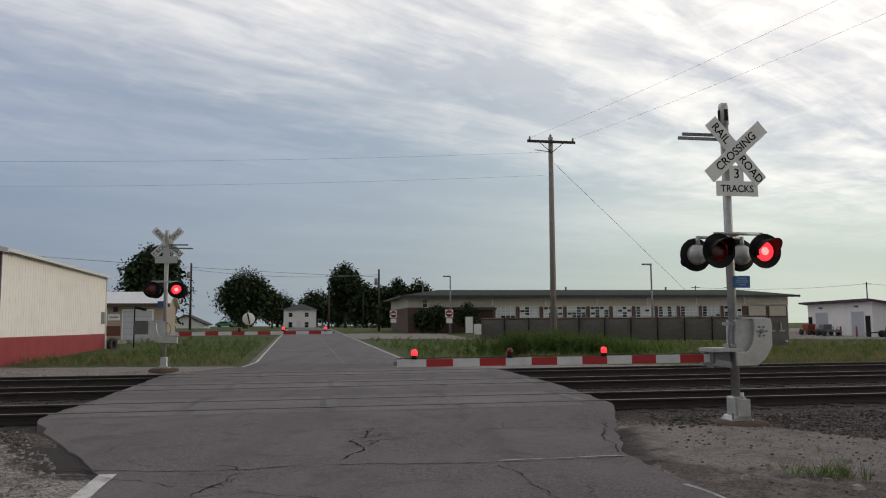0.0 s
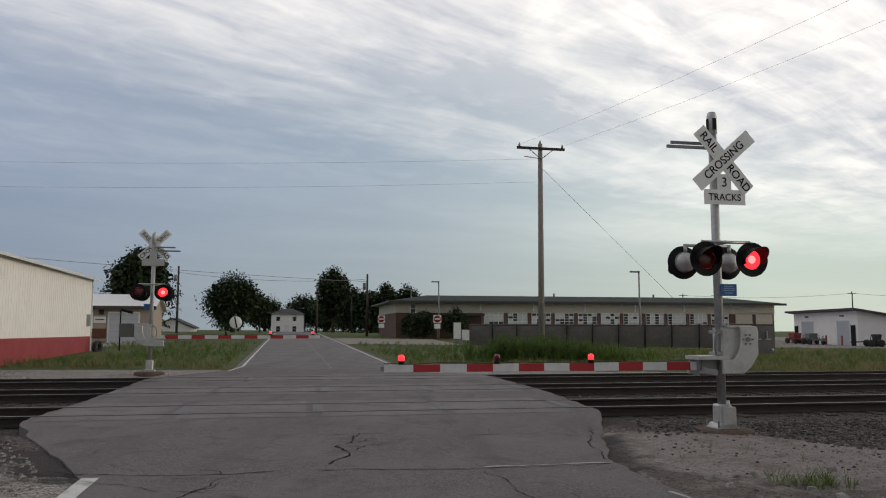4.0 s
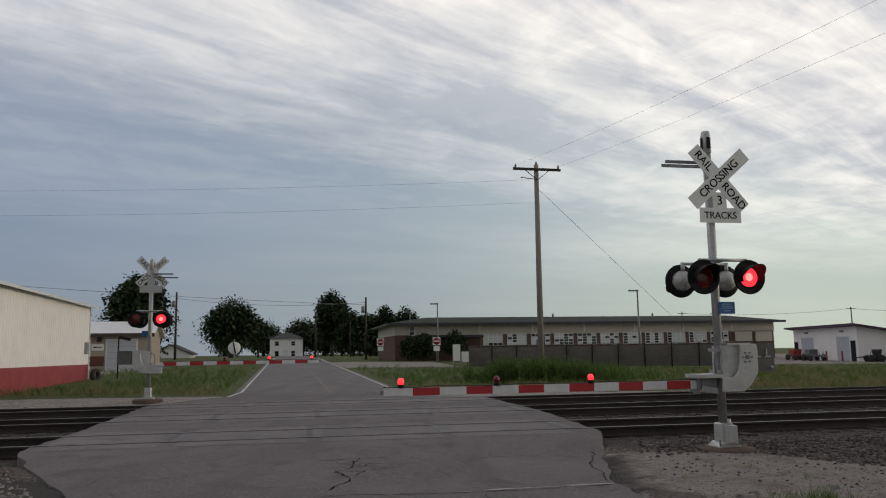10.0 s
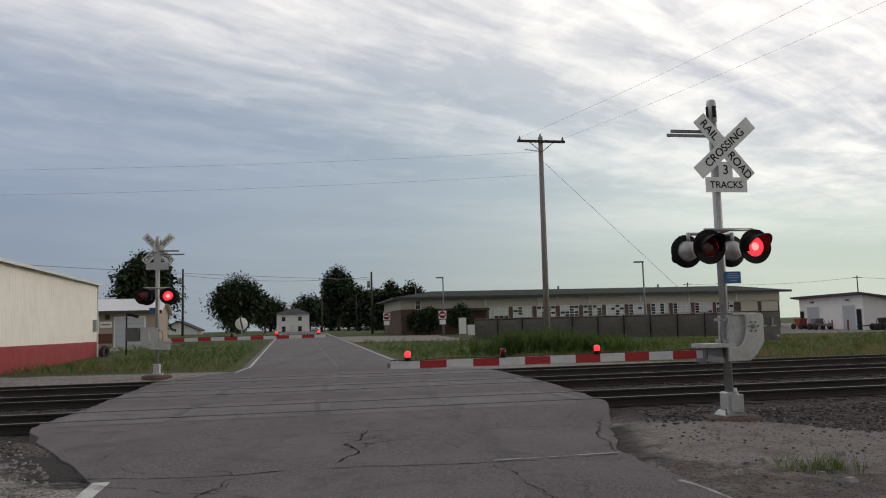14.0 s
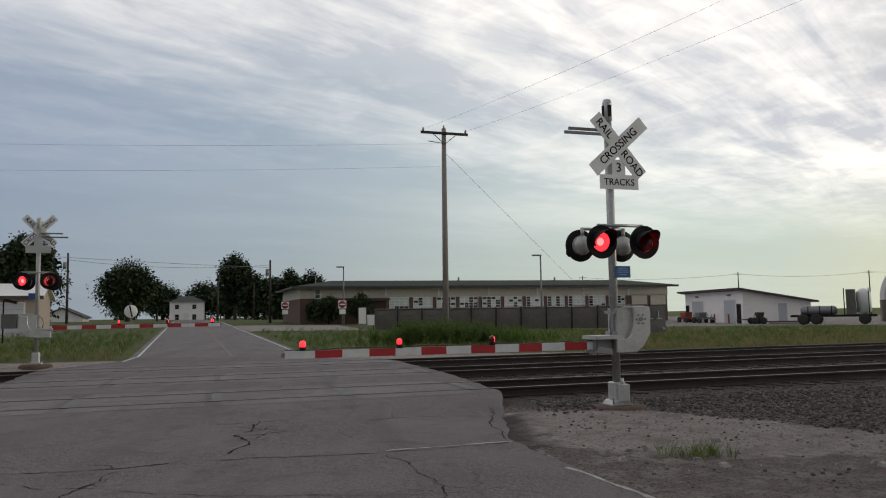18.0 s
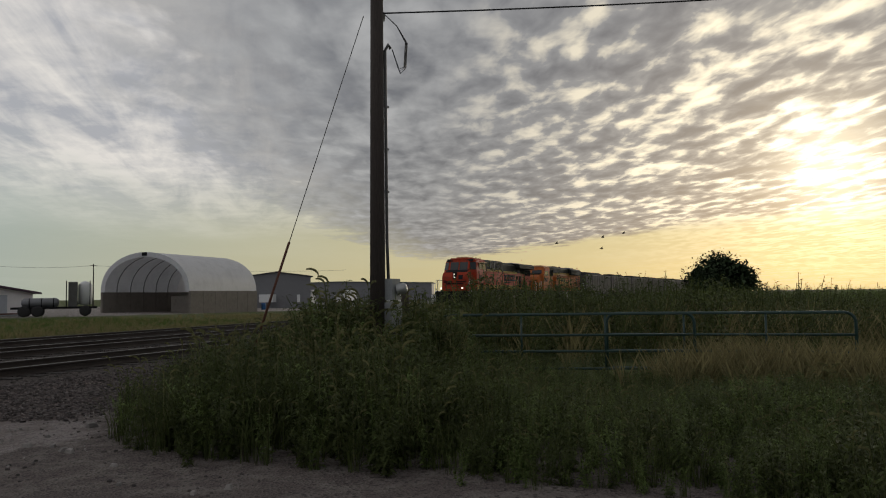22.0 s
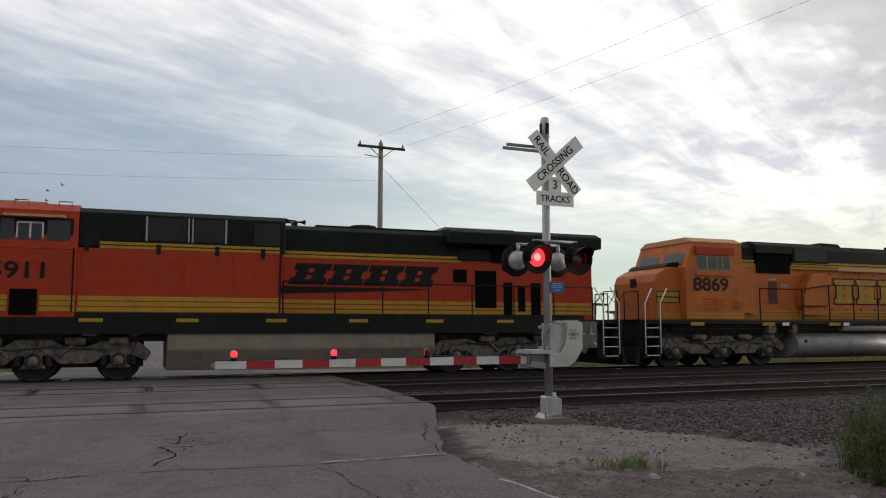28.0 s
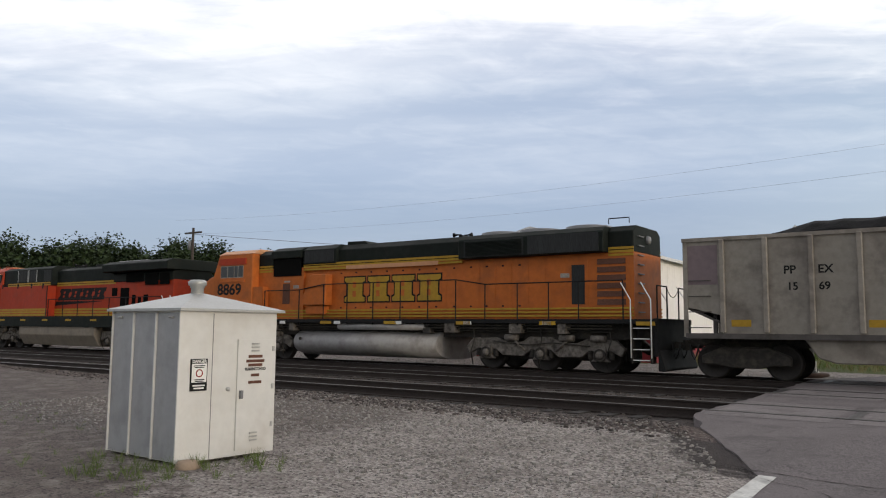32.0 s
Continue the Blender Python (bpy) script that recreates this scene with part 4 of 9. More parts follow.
def disc_lamp(parent, x, y, z, facing, lens_list, tilt=6):
    """A flashing light: background disc, visor, back shell and a turning lens. facing -1 looks along -y."""
    m = pose(x, y, z, 90 if facing < 0 else -90, 0, 0)
    bm = bmesh.new()
    lathe(bm, ((0.155, 0.0), (0.235, 0.0), (0.255, 0.012), (0.258, 0.0), (0.25, -0.02), (0.15, -0.03)), 28)
    body = part("light_background", bm, BLACK, parent, "matt black round background", m=m)
    bm = bmesh.new()
    lathe(bm, ((0.15, -0.005), (0.16, -0.03), (0.15, -0.10), (0.11, -0.155), (0.05, -0.185), (0.0, -0.19)), 20)
    part("back_shell", bm, SILVER, body, "silver-painted lamp shell")
    # visor: a hood over the upper part, cut back at the sides
    bm = bmesh.new()
    n = 16
    prev = None
    for i in range(n + 1):
        a = radians(-25 + 230 * i / n)
        reach = 0.10 + 0.22 * max(0.0, math.sin(a))
        ring = [bm.verts.new((0.165 * math.cos(a), 0.165 * math.sin(a), 0.0)), bm.verts.new((0.172 * math.cos(a), 0.172 * math.sin(a) - 0.03 * reach, reach)),
                bm.verts.new((0.165 * math.cos(a), 0.165 * math.sin(a) - 0.03 * reach, reach)), bm.verts.new((0.158 * math.cos(a), 0.158 * math.sin(a), 0.0))]
        if prev:
            for q in range(4):
                bm.faces.new((prev[q], ring[q], ring[(q + 1) % 4], prev[(q + 1) % 4]))
        prev = ring
    part("visor", bm, BLACK, body, "black hood")
    # the lens turns about its upright axis: clear lit side and dark side
    bm = bmesh.new()
    lathe(bm, ((0.0, 0.022), (0.06, 0.020), (0.11, 0.014), (0.146, 0.002), (0.146, -0.002), (0.11, -0.014), (0.06, -0.020), (0.0, -0.022)), 24)
    for f in bm.faces:
        if f.calc_center_median().z > 0.0005:
            f.material_index = 1 if f.calc_center_median().xy.length > 0.075 else 2
    lens = part("lens", bm, [LENS_OFF, LENS_ON, LENS_CORE], body, "red glass lens", m=pose(0, 0, -0.02))
    lens_list.append(lens)
    return body


def blade(parent, yaw, y, mirrored_too):
    bm = bmesh.new()
    box(bm, -0.61, 0.61, -0.004, 0.004, -0.1145, 0.1145)
    ob = part("crossbuck_blade", bm, [SIGN_WHITE], parent, "white reflective board with black letters", m=pose(0.0 if mirrored_too else 0.12, y, CROSS_Z, 0, yaw, 0))
    return ob


CROSS_Z = 4.09


def crossing_signal(m, label, rear_letters, height=4.78, arm_z=0.93, arm_len=5.0, bands=(0.42, 11, 0.41), sign_side=-1):
    t = thing("crossing_signal", label, "crossing signal", m, "crossing signals")
    part("foundation", made(lathe, ((0.0, 0.075), (0.36, 0.075), (0.45, 0.05), (0.47, 0.0), (0.49, -0.25), (0, -0.25)), 14), FOOT, t, "rust-stained concrete foundation")
    bm = bmesh.new()
    box(bm, -0.105, 0.105, -0.105, 0.105, 0.09, 0.42)
    prism(bm, ((-0.18, 0.06), (0.18, 0.06), (0.17, 0.095), (0.12, 0.15), (-0.12, 0.15), (-0.17, 0.095)), -0.17, 0.17)
    part("mast_base", bm, SILVER, t, "silver cast base", 0.02)
    bm = bmesh.new()
    box(bm, -0.05, 0.10, -0.21, -0.10, 0.14, 0.39)
    part("junction_box", bm, SILVER, t, "pale junction box", 0.02)
    for k in range(4):
        part("anchor_bolt", made(tube, (0.16 * (-1) ** k, 0.16 * (-1) ** (k // 2), 0.10), (0.16 * (-1) ** k, 0.16 * (-1) ** (k // 2), 0.19), 0.015, seg=6), STEEL_GREY, t)
    part("mast", made(tube, (0, 0, 0.38), (0, 0, height - 0.32), 0.064, seg=18), GALV, t, "grey galvanised steel mast")
    part("pinnacle", made(lathe, ((0.064, height - 0.36), (0.075, height - 0.35), (0.075, height - 0.08), (0.06, height - 0.02), (0.0, height)), 18), SILVER, t, "silver mast cap")
    bm = bmesh.new()
    box(bm, -0.03, 0.03, -0.079, -0.070, height - 0.30, height - 0.12)
    box(bm, -0.079, -0.070, -0.03, 0.03, height - 0.30, height - 0.12)
    part("cap_slots", bm, BLACK, t)
    # arms near the top
    bm = bmesh.new()
    box(bm, -0.80, -0.05, -0.09, -0.06, height - 0.62, height - 0.575)
    box(bm, -0.66, -0.05, 0.05, 0.08, height - 0.52, height - 0.475)
    part("top_bracket", bm, STEEL_GREY, t, "weathered grey angle arms", 0.005)
    ys = sign_side * 0.10
    for yaw, words in ((49, ("RAIL", "ROAD")), (-41, ("CROSSING",))) if not rear_letters else ((-45, ("RAIL", "ROAD")), (45, ("CROS", "SING"))):
        b = blade(t, yaw, ys + (0.006 if yaw > 0 else -0.006), rear_letters)
        for side in ((-1, 1) if rear_letters else (-1,)):
            for w, cx in zip(words, (-0.36, 0.36) if len(words) > 1 else (0.0,)):
                xx = cx if side < 0 else -cx
                writing(w, 0.178, SIGN_BLACK, b, pose(xx, side * 0.0062, 0.0, 90, 0, 0 if side < 0 else 180), bold=0.0015, squeeze=0.98)
    # number-of-tracks plate
    bm = bmesh.new()
    prism(bm, ((-0.343, -0.115), (0.343, -0.115), (0.343, 0.115), (0.115, 0.115), (0.115, 0.355), (-0.115, 0.355), (-0.115, 0.115), (-0.343, 0.115)), -0.003, 0.003)
    plate = part("tracks_plate", bm, SIGN_WHITE if not rear_letters else SIGN_BACK, t, "white plate giving the number of tracks", m=pose(0.12 if not rear_letters else 0, -0.088 if not rear_letters else 0.088, CROSS_Z - 0.57))
    if not rear_letters:
        writing("3", 0.205, SIGN_BLACK, plate, pose(0, -0.005, 0.225, 90), bold=0.001)
        writing("TRACKS", 0.150, SIGN_BLACK, plate, pose(0, -0.005, -0.005, 90), bold=0.001, squeeze=0.98)
    # lights
    bm = bmesh.new()
    pipe(bm, ((-0.37, -0.26, 2.81), (0.37, -0.26, 2.81)), 0.024)
    pipe(bm, ((-0.37, 0.26, 2.81), (0.37, 0.26, 2.81)), 0.024)
    pipe(bm, ((0, -0.26, 2.81), (0, 0.26, 2.81)), 0.03)
    for sx in (-0.37, 0.37):
        for sy in (-0.26, 0.26):
            pipe(bm, ((sx, sy, 2.83), (sx, sy, 2.67)), 0.03)
    part("light_crossarm", bm, GALV, t, "galvanised light arms")
    for fy, y in ((-1, -0.34), (1, 0.34)):
        for x in (-0.37, 0.37):
            disc_lamp(t, x, y, 2.55, fy, lamp_rows["first" if (x < 0) != rear_letters else "second"])
    # gate mechanism
    bm = bmesh.new()
    box(bm, -0.02, 0.42, -0.12, 0.16, 1.00, 1.55)
    part("gate_mechanism", bm, SILVER, t, "silver gate mechanism housing", 0.03)
    part("mechanism_lid", made(box, 0.06, 0.44, -0.15, 0.18, 1.55, 1.585), SILVER, t, "overhanging housing lid", 0.008)
    curve_in = [(0.215 - 0.165 * (1 - math.cos(a)), 1.40 - 0.32 * math.sin(a)) for a in [radians(10 * k) for k in range(10)]]
    bm = bmesh.new()
    prism(bm, [(-0.10, 0.87), (0.24, 0.87), (0.36, 0.96), (0.49, 1.15), (0.49, 1.55), (0.45, 1.57), (0.20, 1.57), (0.215, 1.48)] + curve_in + [(-0.10, 1.08)], -0.235, -0.185)
    arm_side = part("support_arm", bm, SILVER, t, "bent silver gate support arm", 0.012)
    for k in range(6):
        a = radians(60 * k)
        px, pz = 0.315 + 0.075 * math.cos(a), 1.375 + 0.075 * math.sin(a)
        part("pivot_bolt", made(tube, (px, -0.235, pz), (px, -0.255, pz), 0.014, seg=6), STEEL_GREY, arm_side)
    part("pivot_shaft", made(tube, (0.315, -0.235, 1.375), (0.315, -0.262, 1.375), 0.032, seg=12), STEEL_GREY, arm_side, "dull pivot shaft end")
    bm = bmesh.new()
    prism(bm, [(-0.42, 0.86), (-0.06, 0.86), (0.24, 0.90), (0.46, 1.15), (0.46, 1.52), (0.215, 1.50)] + curve_in + [(-0.42, 1.06)], 0.18, 0.22)
    part("support_arm", bm, SILVER, t, "rear gate support arm", 0.01)
    part("arm_adapter", made(box, -0.45, 0.03, -0.22, 0.22, 1.08, 1.135), SILVER, t, "silver gate arm bracket", 0.01)
    part("arm_clamp", made(box, -0.40, -0.12, -0.10, 0.10, 0.85, 1.075), STEEL_GREY, t, "dark hinged arm clamp", 0.015)
    bm = bmesh.new()
    prism(bm, ((-0.42, 0.88), (-0.13, 0.84), (-0.13, 0.93), (-0.36, 0.97)), -0.15, -0.11)
    part("shear_plate", bm, GALV, t, "grey shear bracket", 0.006)
    part("hanging_cord", made(pipe, ((-0.385, -0.13, 1.07), (-0.40, -0.14, 0.90), (-0.38, -0.14, 0.72)), 0.006, 5), WIRE, t)
    for z in (1.14, 1.46):
        bm = bmesh.new()
        box(bm, -0.11, 0.0, -0.10, 0.10, z, z + 0.05)
        tube(bm, (-0.125, -0.075, z + 0.025), (-0.06, -0.075, z + 0.025), 0.018, seg=8)
        tube(bm, (-0.125, 0.075, z + 0.025), (-0.06, 0.075, z + 0.025), 0.018, seg=8)
        part("mast_clamp", bm, GALV, t, "weathered mast clamp", 0.006)
    part("counterweight_box", made(box, 0.515, 0.905, -0.02, 0.26, 1.155, 1.575), BOX_GREY, t, "dark weathered steel side box", 0.012)
    for x0 in (0.60, 0.76):
        bm = bmesh.new()
        box(bm, x0, x0 + 0.022, -0.04, -0.02, 1.39, 1.50)
        box(bm, x0 - 0.02, x0 + 0.075, -0.035, -0.02, 1.365, 1.385)
        part("box_latch", bm, GALV, t, "pale latch")
    part("box_lock", made(lathe, ((0.0, 0.03), (0.02, 0.025), (0.024, 0.0)), 10), GALV, t, m=pose(0.85, -0.02, 1.215, 90))
    bm = bmesh.new()
    pipe(bm, ((-0.13, -0.11, 1.14), (-0.16, -0.13, 1.28), (-0.135, -0.115, 1.42), (-0.05, -0.10, 1.52)), 0.014)
    part("conduit", bm, STEEL_GREY, t)
    part("conduit", made(tube, (0.04, -0.10, 0.38), (0.04, -0.09, 0.48), 0.028), SILVER, t)
    # blue notice
    bm = bmesh.new()
    box(bm, 0.0, 0.26, -0.088, -0.078, 2.02, 2.20)
    notice = part("blue_notice", bm, SIGN_BLUE, t, "small blue notice with pale lines", 0.012)
    for zz, w in ((2.165, 0.16), (2.135, 0.19), (2.105, 0.19), (2.065, 0.12)):
        part("notice_line", made(box, 0.13 - w / 2, 0.13 + w / 2, -0.092, -0.086, zz - 0.006, zz + 0.006), NOTICE_PRINT, notice)
    # gate arm, red and white
    arm = part("gate_arm", made(box, -arm_len - 0.05, -0.30, -0.012, 0.012, arm_z - 0.028, arm_z + 0.028), STEEL_GREY, t, "long tapering gate arm with red and white bands")
    cuts = [0.30] + [bands[0] + bands[2] * k for k in range(bands[1] + 1)] + [arm_len]
    n = len(cuts) - 1
    for k in range(n):
        h0, h1 = 0.062 - 0.012 * k / n, 0.062 - 0.012 * (k + 1) / n
        xa, xb = -cuts[k], -cuts[k + 1]
        bm = bmesh.new()
        prism(bm, ((xa, arm_z - h0), (xb, arm_z - h1), (xb, arm_z + h1), (xa, arm_z + h0)), -0.018, 0.018)
        part("band", bm, GATE_RED if k % 2 else GATE_WHITE, arm)
    for fx, phase in ((arm_len - 0.24, "steady"), (arm_len - 1.60, "first"), (arm_len - 3.00, "second")):
        bm = bmesh.new()
        lathe(bm, ((0.0, 0.0), (0.045, 0.0), (0.045, 0.04), (0.03, 0.05)), 12)
        lamp = part("gate_lamp", bm, BLACK, arm, "small red gate lamp", m=pose(-fx, 0, arm_z + 0.055))
        bm = bmesh.new()
        lathe(bm, ((0.028, -0.045), (0.042, -0.035), (0.044, 0.01), (0.032, 0.035), (0.0, 0.045)), 16, pose(0, 0, 0, -90))
        for f in bm.faces:
            f.material_index = 0 if phase == "steady" or f.calc_center_median().z > 0 else 1
        globe = part("lamp_globe", bm, [LENS_ON, LENS_OFF], lamp, "red globe", m=pose(0, 0, 0.09, 90))
        if phase != "steady":
            lamp_rows[phase].append(globe)
    bm = bmesh.new()
    pipe(bm, [(-0.35 - (arm_len - 0.35) * i / 12, -0.0, arm_z + 0.068 + 0.012 * math.sin(i * 2.1)) for i in range(13)], 0.007, 5)
    part("lamp_cable", bm, WIRE, arm)
    return t


near_signal = crossing_signal(pose(4.32, 11.70, -0.035, 0, 0, ROAD_YAW), "grey mast with crossed railway boards, red flashers and lowered striped gate", False, height=4.87, arm_z=0.985, arm_len=5.05, bands=(0.50, 11, 0.377))
far_signal = crossing_signal(pose(-8.85, 24.98, -0.02, 0, 0, ROAD_YAW + 180), "far grey mast with crossed railway boards and lowered striped gate", True, height=4.5, arm_z=1.15, arm_len=5.3)


# ---------------------------------------------------------------- the train
def wheelset(parent, x, r=0.53, gauge=0.7525):
    ob = None
    for y in (-gauge, gauge):
        bm = bmesh.new()
        sg = 1 if y > 0 else -1
        lathe(bm, ((0.0, 0.04), (0.12, 0.07), (0.16, 0.03), (r - 0.09, 0.01), (r - 0.05, 0.05), (r, 0.05), (r, -0.06), (r + 0.028, -0.07), (r + 0.028, -0.10), (r - 0.07, -0.09), (0.0, -0.06)), 24)
        w = part("wheel", bm, WHEEL, parent, "dark steel wheel", m=pose(x, y, r, 90 if sg < 0 else -90))
        ob = ob or w
    return ob


def loco_truck(parent, xs, label):
    t = part("truck_frame", made(box, xs[0] - 0.6, xs[-1] + 0.6, -0.58, 0.58, 0.34, 1.0), GRIME, parent, label, 0.03)
    for sy in (-1, 1):
        y0, y1 = sy * 0.98, sy * 1.16
        bm = bmesh.new()
        top = [(xs[0] - 0.78, 0.72), (xs[0] - 0.50, 0.98), (xs[0] + 0.40, 1.02), (xs[0] + 0.75, 0.88), (xs[1] - 0.65, 0.90), (xs[1] - 0.40, 1.06), (xs[1] + 0.40, 1.06), (xs[1] + 0.65, 0.90), (xs[2] - 0.75, 0.88), (xs[2] - 0.40, 1.02), (xs[2] + 0.50, 0.98), (xs[2] + 0.78, 0.72)]
        low = [(xs[2] + 0.66, 0.50), (xs[2] + 0.32, 0.66), (xs[2] - 0.34, 0.66), (xs[2] - 0.60, 0.46), (xs[1] + 0.62, 0.44), (xs[1] + 0.34, 0.66), (xs[1] - 0.34, 0.66), (xs[1] - 0.62, 0.44), (xs[0] + 0.60, 0.46), (xs[0] + 0.34, 0.66), (xs[0] - 0.32, 0.66), (xs[0] - 0.66, 0.50)]
        prism(bm, top + low, min(y0, y1), max(y0, y1))
        part("side_frame", bm, TRUCK, t, "dusty cast truck side", 0.02)
        for x in xs:
            bm = bmesh.new()
            box(bm, x - 0.20, x + 0.20, min(sy * 1.0, sy * 1.19), max(sy * 1.0, sy * 1.19), 0.40, 0.80)
            prism(bm, ((x - 0.30, 0.34), (x + 0.30, 0.34), (x + 0.20, 0.46), (x - 0.20, 0.46)), min(sy * 1.02, sy * 1.17), max(sy * 1.02, sy * 1.17))
            box_ = part("axle_box", bm, TRUCK, t, bevel=0.02)
            part("bearing_ring", made(lathe, ((0.20, -0.05), (0.20, 0.02), (0.15, 0.035), (0.15, 0.0)), 20), GRIME, box_, "dark bearing ring", m=pose(x, sy * 1.20, 0.53, 90 if sy < 0 else -90))
            part("bearing_cap", made(lathe, ((0.0, 0.075), (0.06, 0.07), (0.09, 0.05), (0.12, 0.04), (0.12, -0.02)), 18), TRUCK, box_, "dusty round bearing cap", m=pose(x, sy * 1.20, 0.53, 90 if sy < 0 else -90))
            bm = bmesh.new()
            for dx in (-0.34, 0.34):
                for k in range(6):
                    lathe(bm, ((0.075, 0.02 * 0), (0.085, 0.018), (0.075, 0.036)), 10, pose(x + dx, sy * 1.09, 0.42 + 0.042 * k))
            part("spring", bm, GRIME, t, kind="stuff")
        for bx in (xs[0] + 0.75, xs[1] + 0.70, xs[2] - 0.25):
            part("brake_cylinder", made(tube, (bx, sy * 1.22, 1.02), (bx + 0.46, sy * 1.22, 1.02), 0.10, seg=12), TRUCK, t, "dusty brake cylinder")
        for a, b in ((xs[0] + 0.95, xs[1] - 0.55), (xs[2] - 0.95, xs[1] + 0.55)):
            part("damper", made(tube, (a, sy * 1.20, 1.05), (b, sy * 1.20, 0.62), 0.04, seg=10), TRUCK, t, "slanting dusty damper")
        for x in (xs[0] - 0.45, xs[1] + 0.05, xs[2] + 0.35):
            part("sand_pipe", made(pipe, ((x, sy * 1.24, 1.30), (x + 0.05, sy * 1.27, 0.95), (x - 0.12, sy * 1.22, 0.55), (x - 0.18, sy * 1.0, 0.14)), 0.018, 6), GRIME, t)
        bm = bmesh.new()
        pipe(bm, ((xs[0] + 0.3, sy * 1.2, 0.90), (xs[1] - 0.5, sy * 1.22, 0.80), (xs[1] + 0.4, sy * 1.22, 0.88), (xs[2] - 0.3, sy * 1.2, 0.80)), 0.02)
        part("brake_rigging", bm, GRIME, t)
    for x in xs:
        wheelset(t, x)
    return t


def side_boxes(name, parent, mat, rects, y, proud, label="", bevel=0.0):
    """One part per rectangle (x0, x1, z0, z1) on both sides of a body that is y wide."""
    for x0, x1, z0, z1 in rects:
        for sy in (-1, 1):
            bm = bmesh.new()
            a, b = sorted((sy * (y - 0.02), sy * (y + proud)))
            box(bm, x0, x1, a, b, z0, z1)
            part(name, bm, mat, parent, label, bevel)


def louvre(parent, x0, x1, z0, z1, y, count, mat, name="louvre"):
    for sy in (-1, 1):
        bm = bmesh.new()
        for k in range(count):
            z = z0 + (z1 - z0) * (k + 0.5) / count
            prism(bm, ((sy * y, z - 0.4 * (z1 - z0) / count), (sy * (y + 0.03), z - 0.4 * (z1 - z0) / count), (sy * y, z + 0.3 * (z1 - z0) / count)), x0, x1, "x")
        part(name, bm, mat, parent, kind="stuff")


def handrail(parent, posts, y, z0, z1, mat=BLACK, drop=None):
    for sy in (-1, 1):
        for x in posts:
            part("stanchion", made(tube, (x, sy * y, z0 - 0.2), (x, sy * y, z1 if drop is None else drop(x)), 0.022, seg=6), mat, parent)
        bm = bmesh.new()
        pipe(bm, [(x, sy * y, z1 if drop is None else drop(x)) for x in posts], 0.02, 6)
        part("handrail", bm, mat, parent)


def steps(parent, x, sy, z_top, facing):
    bm = bmesh.new()
    for k in range(4):
        z = 0.42 + k * 0.30
        box(bm, x - 0.22, x + 0.22, min(sy * 1.20, sy * 1.50), max(sy * 1.20, sy * 1.50), z, z + 0.03)
    box(bm, x - 0.30, x - 0.26, min(sy * 1.15, sy * 1.50), max(sy * 1.15, sy * 1.50), 0.35, z_top)
    box(bm, x + 0.26, x + 0.30, min(sy * 1.15, sy * 1.50), max(sy * 1.15, sy * 1.50), 0.35, z_top)
    part("steps", bm, GRIME, parent, "dark corner steps")
    bm = bmesh.new()
    for k in range(4):
        box(bm, x - 0.24, x + 0.24, min(sy * 1.49, sy * 1.52), max(sy * 1.49, sy * 1.52), 0.43 + k * 0.30, 0.455 + k * 0.30)
    part("step_edges", bm, WHITE_PAINT, parent, "white step edges", kind="stuff")
    bm = bmesh.new()
    for dx, lean in ((-0.30, -0.0), (0.30, 0.0)):
        pipe(bm, ((x + dx, sy * 1.52, 0.5), (x + dx, sy * 1.53, z_top + 0.55), (x + dx + facing * 0.30, sy * 1.50, z_top + 1.05)), 0.02, 6)
    part("grab_rail", bm, WHITE_PAINT, parent, "white-painted grab rails")


def coupler(parent, x, way, reach=0.85):
    bm = bmesh.new()
    box(bm, min(x, x + way * reach * 0.7), max(x, x + way * reach * 0.7), -0.09, 0.09, 0.78, 0.96)
    box(bm, min(x + way * reach * 0.6, x + way * reach), max(x + way * reach * 0.6, x + way * reach), -0.17, 0.15, 0.72, 1.02)
    part("coupler", bm, GRIME, parent, "grimy knuckle coupler", 0.03)
    for y in (-0.35, 0.35):
        pts = [(x + way * reach * 0.6 * f, y, 0.9 - 0.42 * math.sin(3.1416 * f)) for f in (0, 0.25, 0.5, 0.75, 1)]
        part("air_hose", made(pipe, pts, 0.025, 6), RUBBER, parent)


